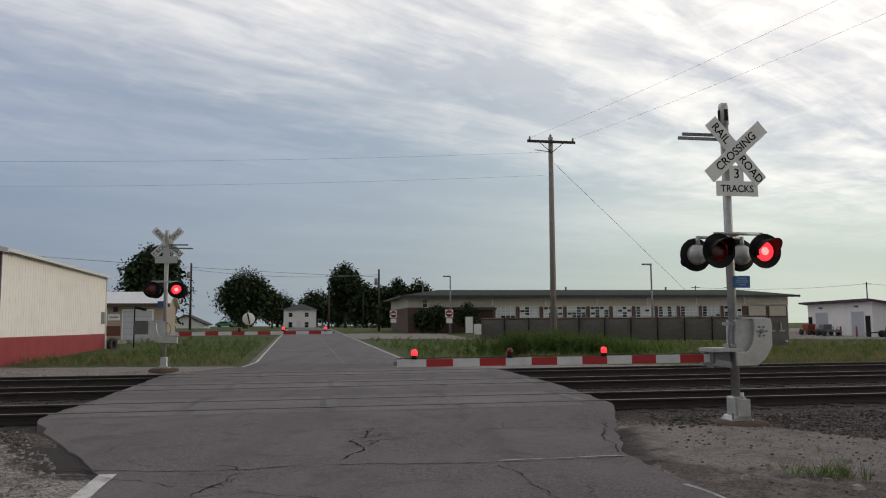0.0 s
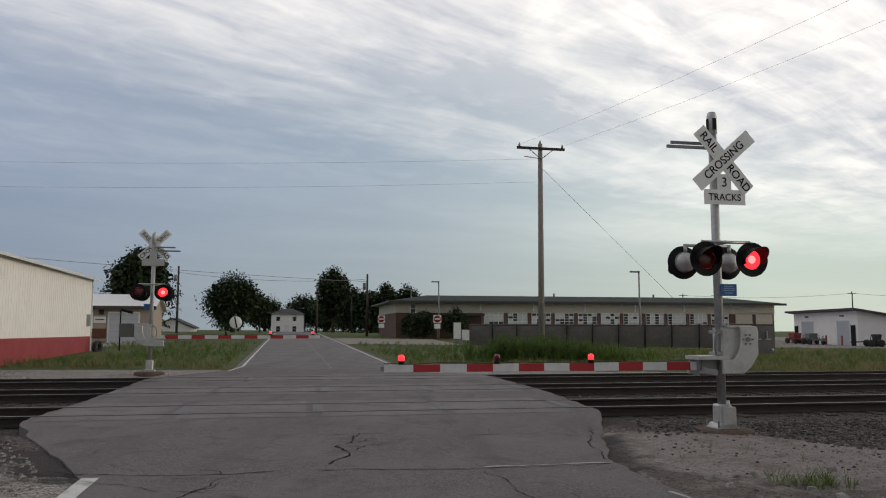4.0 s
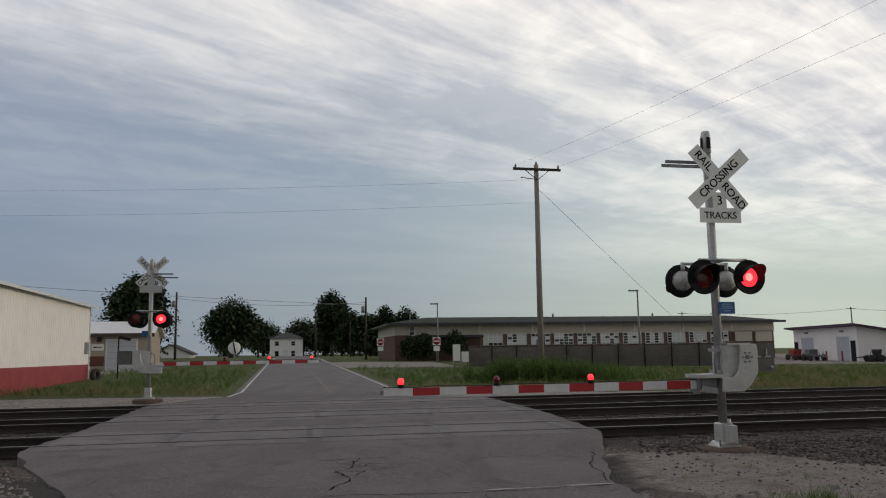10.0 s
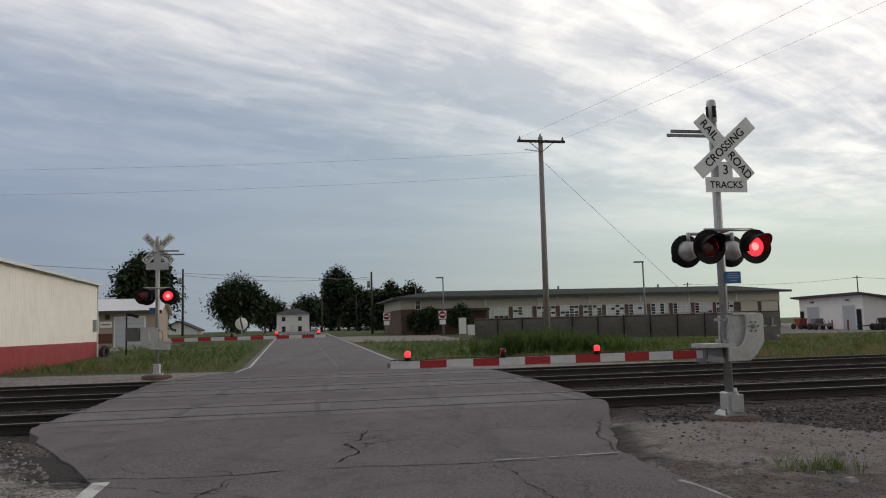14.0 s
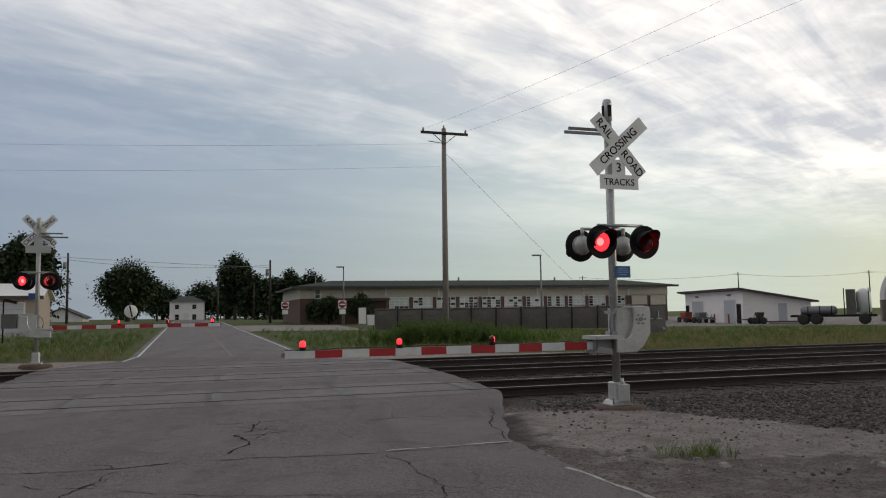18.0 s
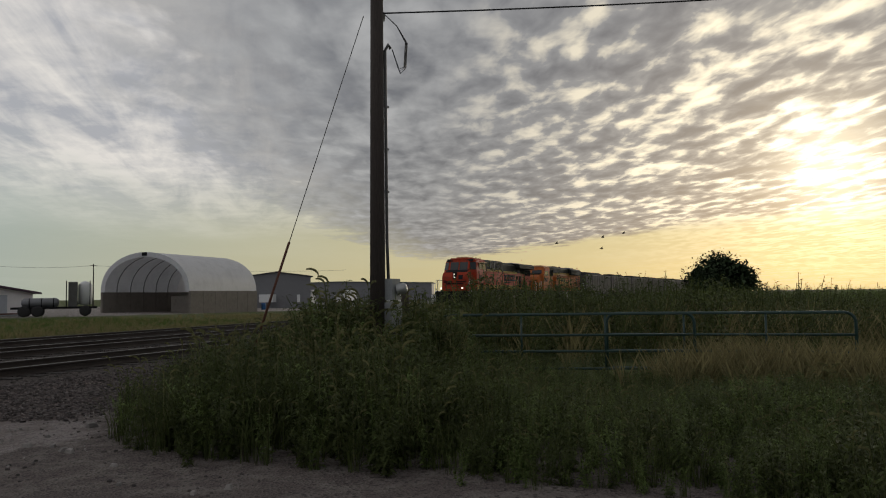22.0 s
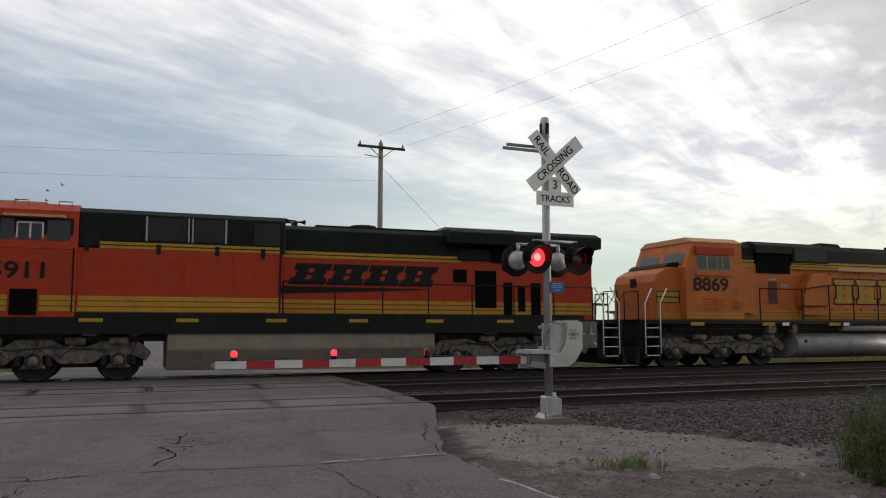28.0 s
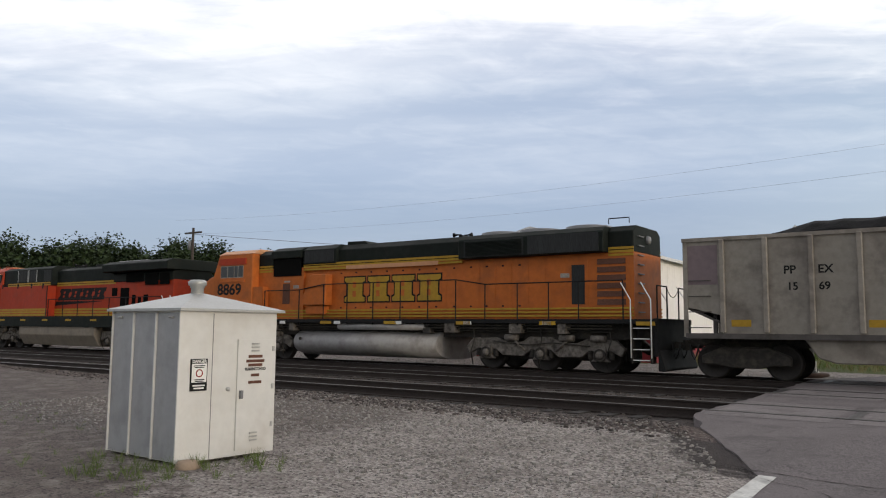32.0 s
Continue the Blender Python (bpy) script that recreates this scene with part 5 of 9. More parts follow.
def block_letters(parent, x0, x1, z0, z1, y, mat, edge, body, lean=0.0):
    """The maker-free stand-in for the painted name: plain upright blocks with a dark rim."""
    w = (x1 - x0) / 4
    h = z1 - z0
    for k in range(4):
        for sy in (-1, 1):
            a = x0 + k * w + 0.06 * w
            b = a + 0.86 * w
            for grow, m, pr in ((0.05, edge, 0.008), (0.0, mat, 0.014)):
                out = [(a - grow, z0 - grow), (b + grow, z0 - grow), (b + grow, z0 + 0.16 * h + grow), (b - 0.10 * w + grow, z0 + 0.22 * h + grow), (b - 0.10 * w + grow, z1 - 0.22 * h - grow), (b + grow, z1 - 0.16 * h - grow), (b + grow, z1 + grow), (a - grow, z1 + grow),
                       (a - grow, z1 - 0.16 * h - grow), (a + 0.10 * w - grow, z1 - 0.22 * h - grow), (a + 0.10 * w - grow, z0 + 0.22 * h + grow), (a - grow, z0 + 0.16 * h + grow)]
                bm = bmesh.new()
                u, v = sorted((sy * (y - 0.01), sy * (y + pr)))
                prism(bm, [(px + lean * (pz - z0), pz) for px, pz in out], u, v)
                part("painted_block", bm, m, parent)
            for c0, c1, d0, d1 in ((0.40, 0.56, 0.20, 0.44), (0.40, 0.56, 0.58, 0.82)):
                bm = bmesh.new()
                u, v = sorted((sy * (y - 0.01), sy * (y + 0.018)))
                prism(bm, [(a + f * 0.86 * w + lean * g * h, z0 + g * h) for f, g in ((c0, d0), (c1, d0), (c1, d1), (c0, d1))], u, v)
                part("painted_slot", bm, body, parent)


def loco_common(name, label, deck_len, front, rear):
    t = thing(name, label, "locomotive", None, "locomotives")
    bm = bmesh.new()
    box(bm, -front, deck_len + rear, -1.5, 1.5, 1.47, 1.60)
    part("deck", bm, BLACK, t, "blackened walkway deck", 0.01)
    bm = bmesh.new()
    box(bm, 0.3 - front, deck_len + rear - 0.3, -1.0, 1.0, 1.0, 1.466)
    part("underframe", bm, GRIME, t)
    for sy in (-1, 1):
        for z, y, r in ((1.40, 1.36, 0.025), (1.31, 1.30, 0.03), (1.22, 1.20, 0.02)):
            part("sill_pipe", made(tube, (0.6, sy * y, z), (deck_len - 0.6, sy * y, z), r, seg=6), GRIME, t)
        for x, w in ((4.6, 0.34), (5.7, 0.22), (13.1, 0.4), (15.6, 0.42), (17.3, 0.26)):
            u, v = sorted((sy * 1.1, sy * 1.46))
            part("bracket", made(box, x, x + w, u, v, 1.16, 1.46), TRUCK, t, "dusty underframe bracket", 0.015)
    for x, way, gap in ((-front, -1, 0.62), (deck_len + rear, 1, 0.45)):
        bm = bmesh.new()
        box(bm, min(x, x - way * 0.12), max(x, x - way * 0.12), -1.45, 1.45, 0.55, 1.62)
        part("end_plate", bm, BLACK, t, bevel=0.01)
        coupler(t, x, way, gap)
        bm = bmesh.new()
        prism(bm, ((x, 0.16), (x + way * 0.16, 0.14), (x + way * 0.20, 0.2), (x + way * 0.05, 0.72), (x, 0.72)), -1.42, 1.42)
        part("snow_plow", bm, BLACK, t, "dented black plow", 0.01)
        xr = x - way * 0.05
        for y in (-1.3, -0.5, 0.5, 1.3):
            part("end_post", made(tube, (xr, y, 1.5), (xr, y, 2.55), 0.022, seg=6), BLACK, t)
        for y0, y1 in ((-1.3, -0.5), (0.5, 1.3)):
            part("end_rail", made(tube, (xr, y0, 2.55), (xr, y1, 2.55), 0.02, seg=6), BLACK, t)
        part("end_chain", made(pipe, [(xr, -0.5 + k / 6, 2.5 - 0.25 * math.sin(3.1416 * k / 6)) for k in range(7)], 0.012, 5), BLACK, t)
        for sy in (-1, 1):
            steps(t, x - way * 0.45, sy, 1.6, -way)
    return t


def loco_older():
    """The second engine: faded orange with dark green top and yellow bands."""
    L = 19.6
    t = loco_common("locomotive", "faded orange and dark green diesel locomotive with yellow bands", L, 0.80, 0.80)
    # nose and cab
    bm = bmesh.new()
    prism(bm, ((0.0, 1.60), (1.5, 1.60), (1.5, 3.42), (0.55, 3.40), (0.12, 3.18), (0.0, 2.9)), -1.22, 1.22)
    part("nose", bm, ORANGE, t, "rounded orange nose", 0.06)
    bm = bmesh.new()
    prism(bm, ((0.50, 3.41), (1.15, 3.43), (1.15, 3.60), (0.70, 3.56)), -1.1, 1.1)
    part("nose_top", bm, LOCO_GREEN, t, "dark green nose top", 0.04)
    bm = bmesh.new()
    prism(bm, ((1.05, 1.60), (3.50, 1.60), (3.50, 4.30), (1.42, 4.30), (1.05, 3.40)), -1.5, 1.5)
    cab = part("cab", bm, ORANGE, t, "orange driver's cab", 0.03)
    bm = bmesh.new()
    prism(bm, ((-1.54, 4.26), (1.54, 4.26), (1.1, 4.46), (-1.1, 4.46)), 1.36, 3.54, "x")
    part("cab_roof", bm, PEACH, cab, "sun-faded cab roof", 0.02)
    side_boxes("window_surround", cab, SIGN_GREY, ((1.53, 2.95, 3.30, 3.80),), 1.5, 0.012, "pale window frame")
    side_boxes("cab_window", cab, GLASS, ((1.56, 1.94, 3.33, 3.78), (2.00, 2.36, 3.33, 3.78), (2.42, 2.60, 3.33, 3.78), (2.66, 2.93, 3.33, 3.78)), 1.5, 0.018)
    side_boxes("sun_shade", cab, ORANGE_RED, ((1.46, 3.12, 3.84, 4.10),), 1.5, 0.05, "deep orange awning", 0.01)
    side_boxes("sill", cab, ORANGE, ((1.46, 3.04, 3.12, 3.20),), 1.5, 0.05, bevel=0.01)
    bm = bmesh.new()
    for y0, y1 in ((-1.25, -0.15), (0.15, 1.25)):
        prism(bm, ((1.06, 3.50), (1.10, 3.48), (1.44, 4.18), (1.40, 4.20)), y0, y1)
    part("windscreen", bm, GLASS, cab)
    bm = bmesh.new()
    box(bm, -0.03, 0.0, -0.16, 0.16, 2.75, 3.05)
    part("headlight_box", bm, BLACK, t, "nose headlight box", 0.01)
    louvre(cab, 1.78, 2.22, 1.95, 2.40, 1.5, 7, ORANGE)
    louvre(cab, 2.28, 2.78, 1.95, 2.40, 1.5, 7, ORANGE)
    louvre(cab, 3.02, 3.38, 2.0, 2.36, 1.5, 6, ORANGE)
    for sy in (-1, 1):
        writing("8869", 0.63, SIGN_BLACK, cab, pose(2.10, sy * 1.507, 2.80, 90, 0, 0 if sy < 0 else 180), bold=0.016, squeeze=1.20, name="road_number")
    # hood: orange below, green above
    part("hood_front", made(box, 3.5, 6.1, -1.15, 1.15, 1.6, 3.62), ORANGE, t, "orange engine hood", 0.02)
    part("hood", made(box, 6.1, 13.6, -1.05, 1.05, 1.6, 3.62), ORANGE, t, "orange engine hood", 0.02)
    part("hood_rear", made(box, 13.6, L, -1.10, 1.10, 1.6, 3.58), ORANGE, t, "orange engine hood with access doors", 0.02)
    bm = bmesh.new()
    prism(bm, ((-1.15, 3.62), (1.15, 3.62), (1.15, 4.20), (0.85, 4.40), (-0.85, 4.40), (-1.15, 4.20)), 3.5, 4.35, "x")
    part("hood_top_front", bm, LOCO_GREEN, t, "dark green hood top", 0.02)
    bm = bmesh.new()
    prism(bm, ((-1.28, 4.0), (1.28, 4.0), (1.28, 4.30), (0.9, 4.46), (-0.9, 4.46), (-1.28, 4.30)), 4.35, 6.05, "x")
    part("blower_hood", bm, LOCO_GREEN, t, "black blower housing", 0.02)
    side_boxes("intake", t, VOID, ((4.42, 5.98, 3.30, 4.00),), 1.17, 0.02, "black plate painting the shade of an open intake")
    bm = bmesh.new()
    prism(bm, ((-1.05, 3.62), (1.05, 3.62), (1.05, 4.22), (0.8, 4.42), (-0.8, 4.42), (-1.05, 4.22)), 6.05, 13.6, "x")
    part("hood_top", bm, LOCO_GREEN, t, "dark green hood top", 0.02)
    bm = bmesh.new()
    prism(bm, ((-1.2, 3.72), (1.2, 3.72), (1.2, 4.28), (0.9, 4.46), (-0.9, 4.46), (-1.2, 4.28)), 6.1, 7.85, "x")
    part("brake_housing", bm, LOCO_GREEN, t, "dark ribbed grid housing", 0.02)
    side_boxes("grid", t, MESH, ((6.2, 7.75, 3.78, 4.24),), 1.2, 0.02)
    bm = bmesh.new()
    prism(bm, ((8.0, 4.38), (9.1, 4.38), (8.9, 4.54), (8.0, 4.56)), -0.75, 0.75)
    part("silencer_cover", bm, LOCO_GREEN, t, bevel=0.02)
    bm = bmesh.new()
    prism(bm, ((-1.42, 3.58), (1.42, 3.58), (1.44, 4.20), (1.2, 4.37), (-1.2, 4.37), (-1.44, 4.20)), 13.6, 18.8, "x")
    rad = part("radiator", bm, LOCO_GREEN, t, "dark flared radiator section", 0.03)
    for x0, x1 in ((13.85, 16.10), (16.25, 18.65)):
        side_boxes("radiator_screen", rad, MESH, ((x0, x1, 3.62, 4.18),), 1.43, 0.012)
    louvre(rad, 13.9, 16.05, 3.66, 4.16, 1.445, 12, LOCO_GREEN)
    bm = bmesh.new()
    prism(bm, ((-1.10, 3.58), (1.10, 3.58), (1.10, 4.22), (0.85, 4.38), (-0.85, 4.38), (-1.10, 4.20)), 18.8, L, "x")
    part("rear_top", bm, LOCO_GREEN, t, bevel=0.02)
    for x in (14.5, 16.0, 17.7):
        part("cooling_fan", made(lathe, ((0.0, 4.50), (0.30, 4.52), (0.66, 4.54), (0.74, 4.52), (0.74, 4.34), (0.0, 4.34)), 26), STEEL_GREY, t, "round roof fan", m=pose(x, 0, 0))
    horn = bmesh.new()
    for dy, dx in ((-0.2, -0.3), (0.0, 0.28), (0.2, -0.24)):
        lathe(horn, ((0.02, 0.0), (0.03, 0.2), (0.08, 0.32), (0.0, 0.33)), 10, pose(12.9, dy, 4.58, 0, 90 if dx > 0 else -90, 0))
    box(horn, 12.85, 12.95, -0.25, 0.25, 4.38, 4.56)
    part("horn", horn, BLACK, t, "cluster of air horns")
    bm = bmesh.new()
    pipe(bm, ((18.75, -0.9, 4.46), (18.75, -0.9, 4.62), (19.4, -0.9, 4.62), (19.4, -0.9, 4.46)), 0.018, 6)
    part("roof_grab", bm, BLACK, t)
    # equipment bulges
    for sy in (-1, 1):
        bm = bmesh.new()
        a, b = sy * 1.03, sy * 1.42
        prism(bm, ((6.35, 2.12), (7.55, 2.12), (7.55, 3.30), (6.75, 3.30), (6.35, 2.5)), min(a, b), max(a, b))
        part("filter_box", bm, ORANGE, t, "projecting orange filter box", 0.03)
        bm = bmesh.new()
        box(bm, 6.45, 7.4, min(sy * 1.03, sy * 1.32), max(sy * 1.03, sy * 1.32), 1.80, 2.1)
        part("filter_base", bm, ORANGE, t, bevel=0.02)
        bm = bmesh.new()
        box(bm, 3.52, 4.1, min(sy * 1.10, sy * 1.46), max(sy * 1.10, sy * 1.46), 1.85, 2.9)
        part("side_cabinet", bm, ORANGE, t, "small orange cabinet", 0.03)
    side_boxes("access_panel", t, RUST, ((4.95, 5.35, 2.2, 3.0),), 1.15, 0.012, "rusty dark panel")
    side_boxes("notice", t, SIGN_GREY, ((5.0, 5.35, 3.05, 3.12), (5.55, 5.85, 2.80, 2.93), (17.25, 17.55, 2.87, 3.0)), 1.15, 0.008, "weathered pale notice plate")
    side_boxes("door_panel", t, ORANGE, [(13.7 + 0.62 * k, 14.24 + 0.62 * k, 1.78, 3.45) for k in range(5)], 1.10, 0.012, bevel=0.006)
    side_boxes("door_panel", t, ORANGE, [(7.75 + 0.74 * k, 8.43 + 0.74 * k, 1.78, 3.5) for k in range(8)], 1.05, 0.006, bevel=0.004)
    side_boxes("rear_door", t, ORANGE, ((17.05, 18.15, 1.85, 3.36),), 1.10, 0.02, "tall rear door", 0.006)
    side_boxes("door_grille", t, MESH, ((17.62, 18.05, 2.05, 3.25),), 1.10, 0.03, "dark door grille")
    louvre(t, 18.45, 19.35, 2.0, 3.45, 1.10, 6, RUST)
    for sy in (-1, 1):
        for k in range(12):
            x = 8.0 + 0.74 * k if k < 8 else 13.9 + 0.62 * (k - 8)
            y = sy * (1.062 if k < 8 else 1.118)
            for z in (2.0, 3.3):
                part("door_latch", made(box, x, x + 0.07, min(y, y + sy * 0.02), max(y, y + sy * 0.02), z, z + 0.05), BLACK, t)
    # bands
    for z in (3.52, 3.62, 3.72):
        side_boxes("yellow_band", t, LOCO_YELLOW, ((3.55, 4.35, z - 0.035, z + 0.035), (6.1, 13.6, z - 0.035, z + 0.035)), 1.162, 0.004 - (0.0))
    side_boxes("yellow_band", t, LOCO_YELLOW, [(18.82, L, z - 0.035, z + 0.035) for z in (3.50, 3.60, 3.70)], 1.105, 0.012)
    side_boxes("patched_band", t, PEACH, ((8.35, 12.6, 3.46, 3.60),), 1.162, 0.012, "peeling pale patch")
    side_boxes("yellow_band", t, LOCO_YELLOW, [(0.05, L, z, z + 0.055) for z in (1.68, 1.79, 1.90)], 1.17, 0.012)
    side_boxes("yellow_band", t, LOCO_YELLOW, [(1.05, 3.5, z, z + 0.055) for z in (1.68, 1.79)], 1.5, 0.008)
    side_boxes("yellow_band", t, LOCO_YELLOW, [(0.05, 1.05, z, z + 0.055) for z in (1.68, 1.79)], 1.22, 0.008)
    side_boxes("nose_rim", t, BLACK, [(0.04, 1.00, 2.18, 2.58)], 1.22, 0.006)
    side_boxes("nose_band", t, LOCO_YELLOW, [(0.06, 0.95, z, z + 0.15) for z in (2.21, 2.40)], 1.22, 0.012)
    side_boxes("sill_marker", t, LOCO_YELLOW, [(1.2 + 3.1 * k, 1.75 + 3.1 * k, 1.42, 1.53) for k in range(7)], 1.5, 0.006, "small yellow reflector")
    side_boxes("sill_marker", t, WHITE_PAINT, [(5.2 + 2.9 * k, 5.5 + 2.9 * k, 1.42, 1.53) for k in range(5)], 1.5, 0.006, "small white reflector")
    block_letters(t, 8.15, 12.75, 2.25, 3.15, 1.06, LOCO_YELLOW, BLACK, ORANGE)
    handrail(t, [4.25, 6.2, 7.5, 8.7, 9.95, 11.2, 12.4, 13.55, 14.7, 15.9, 17.0, 18.0, 19.4], 1.46, 1.6, 2.75, drop=lambda x: 2.9 if 7 < x < 14.2 else 2.72)
    # rear lamp and end
    part("rear_lamp", made(lathe, ((0.0, 0.06), (0.11, 0.05), (0.13, 0.0), (0.13, -0.05)), 14), STEEL_GREY, t, "unlit rear headlight", m=pose(L + 0.04, 0, 4.0, 0, 90, 0))
    bm = bmesh.new()
    for k in range(9):
        box(bm, L, L + 0.06, -0.8, -0.4, 1.8 + 0.28 * k, 1.83 + 0.28 * k)
    part("end_ladder", bm, STEEL_GREY, t)
    # tank, reservoirs, trucks
    bm = bmesh.new()
    prism(bm, [(1.44 * (1 if math.cos(a) > 0 else -1) * abs(math.cos(a)) ** 0.75, 0.74 + 0.52 * (1 if math.sin(a) > 0 else -1) * abs(math.sin(a)) ** 0.85) for a in [radians(6 + 12 * k) for k in range(30)]], 5.95, 12.75, "x")
    for f in bm.faces:
        f.smooth = len(f.verts) == 4
    part("fuel_tank", bm, TANK, t, "large dull grey rounded fuel tank")
    for sy in (-1, 1):
        part("tank_gauge", made(tube, (6.3, sy * 1.42, 0.86), (6.3, sy * 1.47, 0.86), 0.06, seg=12), GRIME, t, "small dark fuel gauge")
        part("tank_filler", made(box, 12.2, 12.5, min(sy * 1.2, sy * 1.44), max(sy * 1.2, sy * 1.44), 1.12, 1.30), GRIME, t, "oil-stained filler", 0.02)
    for sy in (-1, 1):
        part("air_reservoir", made(tube, (8.2, sy * 1.30, 1.34), (12.2, sy * 1.30, 1.34), 0.125, seg=16), TANK, t, "slim grey air reservoir")
    loco_truck(t, (0.78, 2.78, 4.80), "front six-wheel truck")
    loco_truck(t, (14.58, 16.56, 18.54), "rear six-wheel truck")
    return t


def loco_newer():
    """The leading engine: deep orange, black top, lit headlights."""
    L = 19.65
    t = loco_common("locomotive", "deep orange and black diesel locomotive with lit headlights", L, 0.15, 0.85)
    bm = bmesh.new()
    prism(bm, ((0.55, 1.60), (2.3, 1.60), (2.3, 3.46), (1.55, 3.42), (0.85, 3.20), (0.60, 2.85)), -1.18, 1.18)
    part("nose", bm, ORANGE_RED, t, "sloping deep orange nose", 0.10)
    # cab: faceted front
    bm = bmesh.new()
    prism(bm, ((1.55, -0.95), (1.95, -1.52), (4.40, -1.52), (4.40, 1.52), (1.95, 1.52), (1.55, 0.95)), 1.60, 3.30, "z")
    cab = part("cab", bm, ORANGE_RED, t, "deep orange driver's cab", 0.04)
    bm = bmesh.new()
    lo = [(1.55, -0.95), (1.95, -1.52), (4.40, -1.52), (4.40, 1.52), (1.95, 1.52), (1.55, 0.95)]
    hi = [(1.86, -0.90), (2.20, -1.38), (4.40, -1.38), (4.40, 1.38), (2.20, 1.38), (1.86, 0.90)]
    va, vb = [bm.verts.new((x, y, 3.30)) for x, y in lo], [bm.verts.new((x, y, 4.28)) for x, y in hi]
    for k in range(6):
        bm.faces.new((va[k], va[(k + 1) % 6], vb[(k + 1) % 6], vb[k]))
    bm.faces.new(va[::-1])
    bm.faces.new(vb)
    part("cab_upper", bm, ORANGE_RED, cab, "deep orange upper cab", 0.02)
    bm = bmesh.new()
    prism(bm, ((-1.42, 4.25), (1.42, 4.25), (0.95, 4.50), (-0.95, 4.50)), 2.24, 4.42, "x")
    prism(bm, ((-0.92, 4.25), (0.92, 4.25), (0.78, 4.44), (-0.78, 4.44)), 1.90, 2.26, "x")
    part("cab_roof", bm, ORANGE_RED, cab, "orange cab roof", 0.03)
    part("roof_unit", made(box, 2.5, 3.6, -0.55, 0.55, 4.50, 4.60), PEACH, cab, "faded roof cooling unit", 0.04)
    for y in (-0.9, 0.9):
        bm = bmesh.new()
        prism(bm, ((1.82, 4.19), (2.02, 4.19), (2.10, 4.40), (1.93, 4.40)), y - 0.30, y + 0.30)
        part("number_board", bm, BLACK, cab, "black number board", 0.01)
    # windscreen panes on the slanting front, black below
    for y0, y1 in ((-0.80, -0.05), (0.05, 0.80)):
        bm = bmesh.new()
        prism(bm, ((1.595, 3.46), (1.625, 3.45), (1.835, 4.12), (1.805, 4.13)), y0, y1)
        part("windscreen", bm, GLASS, cab, "dark windscreen pane")
    for sy in (-1, 1):
        bm = bmesh.new()
        quad = [(1.64, sy * 1.02, 3.46), (1.94, sy * 1.455, 3.46), (2.14, sy * 1.36, 4.12), (1.85, sy * 0.95, 4.12)]
        inner = [bm.verts.new((x + 0.03, y * 0.97, z)) for x, y, z in quad]
        outer = [bm.verts.new((x - 0.025, y * 1.022, z)) for x, y, z in quad]
        for k in range(4):
            bm.faces.new((outer[k], outer[(k + 1) % 4], inner[(k + 1) % 4], inner[k]))
        bm.faces.new(outer if sy > 0 else outer[::-1])
        bm.faces.new(inner[::-1] if sy > 0 else inner)
        bmesh.ops.recalc_face_normals(bm, faces=bm.faces[:])
        part("corner_windscreen", bm, GLASS, cab, "dark slanting corner pane")
    part("glare_panel", made(prism, ((0.95, 3.27), (1.56, 3.46), (1.60, 3.46), (1.60, 3.36), (0.95, 3.22)), -0.98, 0.98), BLACK, t, "matt black panel below the windscreen")
    side_boxes("window_surround", cab, BLACK, ((2.62, 4.28, 3.34, 4.08),), 1.42, 0.05, "black window surround")
    side_boxes("window_frame", cab, WHITE_PAINT, ((3.02, 3.62, 3.36, 3.96),), 1.42, 0.062, "pale window frame")
    side_boxes("cab_window", cab, GLASS, ((2.68, 2.98, 3.40, 4.02), (3.06, 3.30, 3.40, 3.92), (3.35, 3.58, 3.40, 3.92), (3.70, 4.22, 3.40, 4.02)), 1.42, 0.072)
    side_boxes("sun_shade", cab, PEACH, ((2.75, 4.10, 4.06, 4.12),), 1.40, 0.34, "faded awning", 0.01)
    for sy in (-1, 1):
        writing("5911", 0.56, SIGN_BLACK, cab, pose(3.13, sy * 1.529, 2.74, 90, 0, 0 if sy < 0 else 180), bold=0.010, squeeze=1.22, name="road_number")
    # lights
    part("headlight_box", made(box, 0.56, 0.80, -0.16, 0.16, 2.62, 3.22), BLACK, t, "nose headlight box", 0.02)
    for z in (2.78, 3.04):
        part("headlight", made(lathe, ((0.0, 0.02), (0.048, 0.015), (0.055, 0.0), (0.055, -0.05)), 14), HEADLIGHT, t, "lit headlight", m=pose(0.55, 0, z, 0, -90, 0))
    for y in (-0.95, 0.95):
        part("ditch_light", made(lathe, ((0.0, 0.02), (0.045, 0.015), (0.052, 0.0), (0.07, -0.10)), 14), HEADLIGHT, t, "lit ditch light", m=pose(-0.20, y, 1.86, 0, -90, 0))
    part("nose_door_window", made(box, 0.58, 0.66, -0.75, -0.36, 2.62, 2.98), GLASS, t)
    # painted emblem on the nose: plain bars
    for y0, y1, z0 in ((-1.0, -0.2, 2.36), (0.2, 1.0, 2.36), (-0.8, 0.8, 2.20)):
        part("nose_stripe", made(box, 0.53, 0.60, y0, y1, z0, z0 + 0.10), BLACK, t, "black painted nose stripe")
    # hood: the front part is as wide as the cab
    part("hood_front", made(box, 4.40, 9.45, -1.50, 1.50, 1.6, 3.36), ORANGE_RED, t, "deep orange hood with smooth panels", 0.02)
    part("hood", made(box, 9.45, L, -1.05, 1.05, 1.6, 3.42), ORANGE_RED, t, "deep orange engine hood", 0.02)
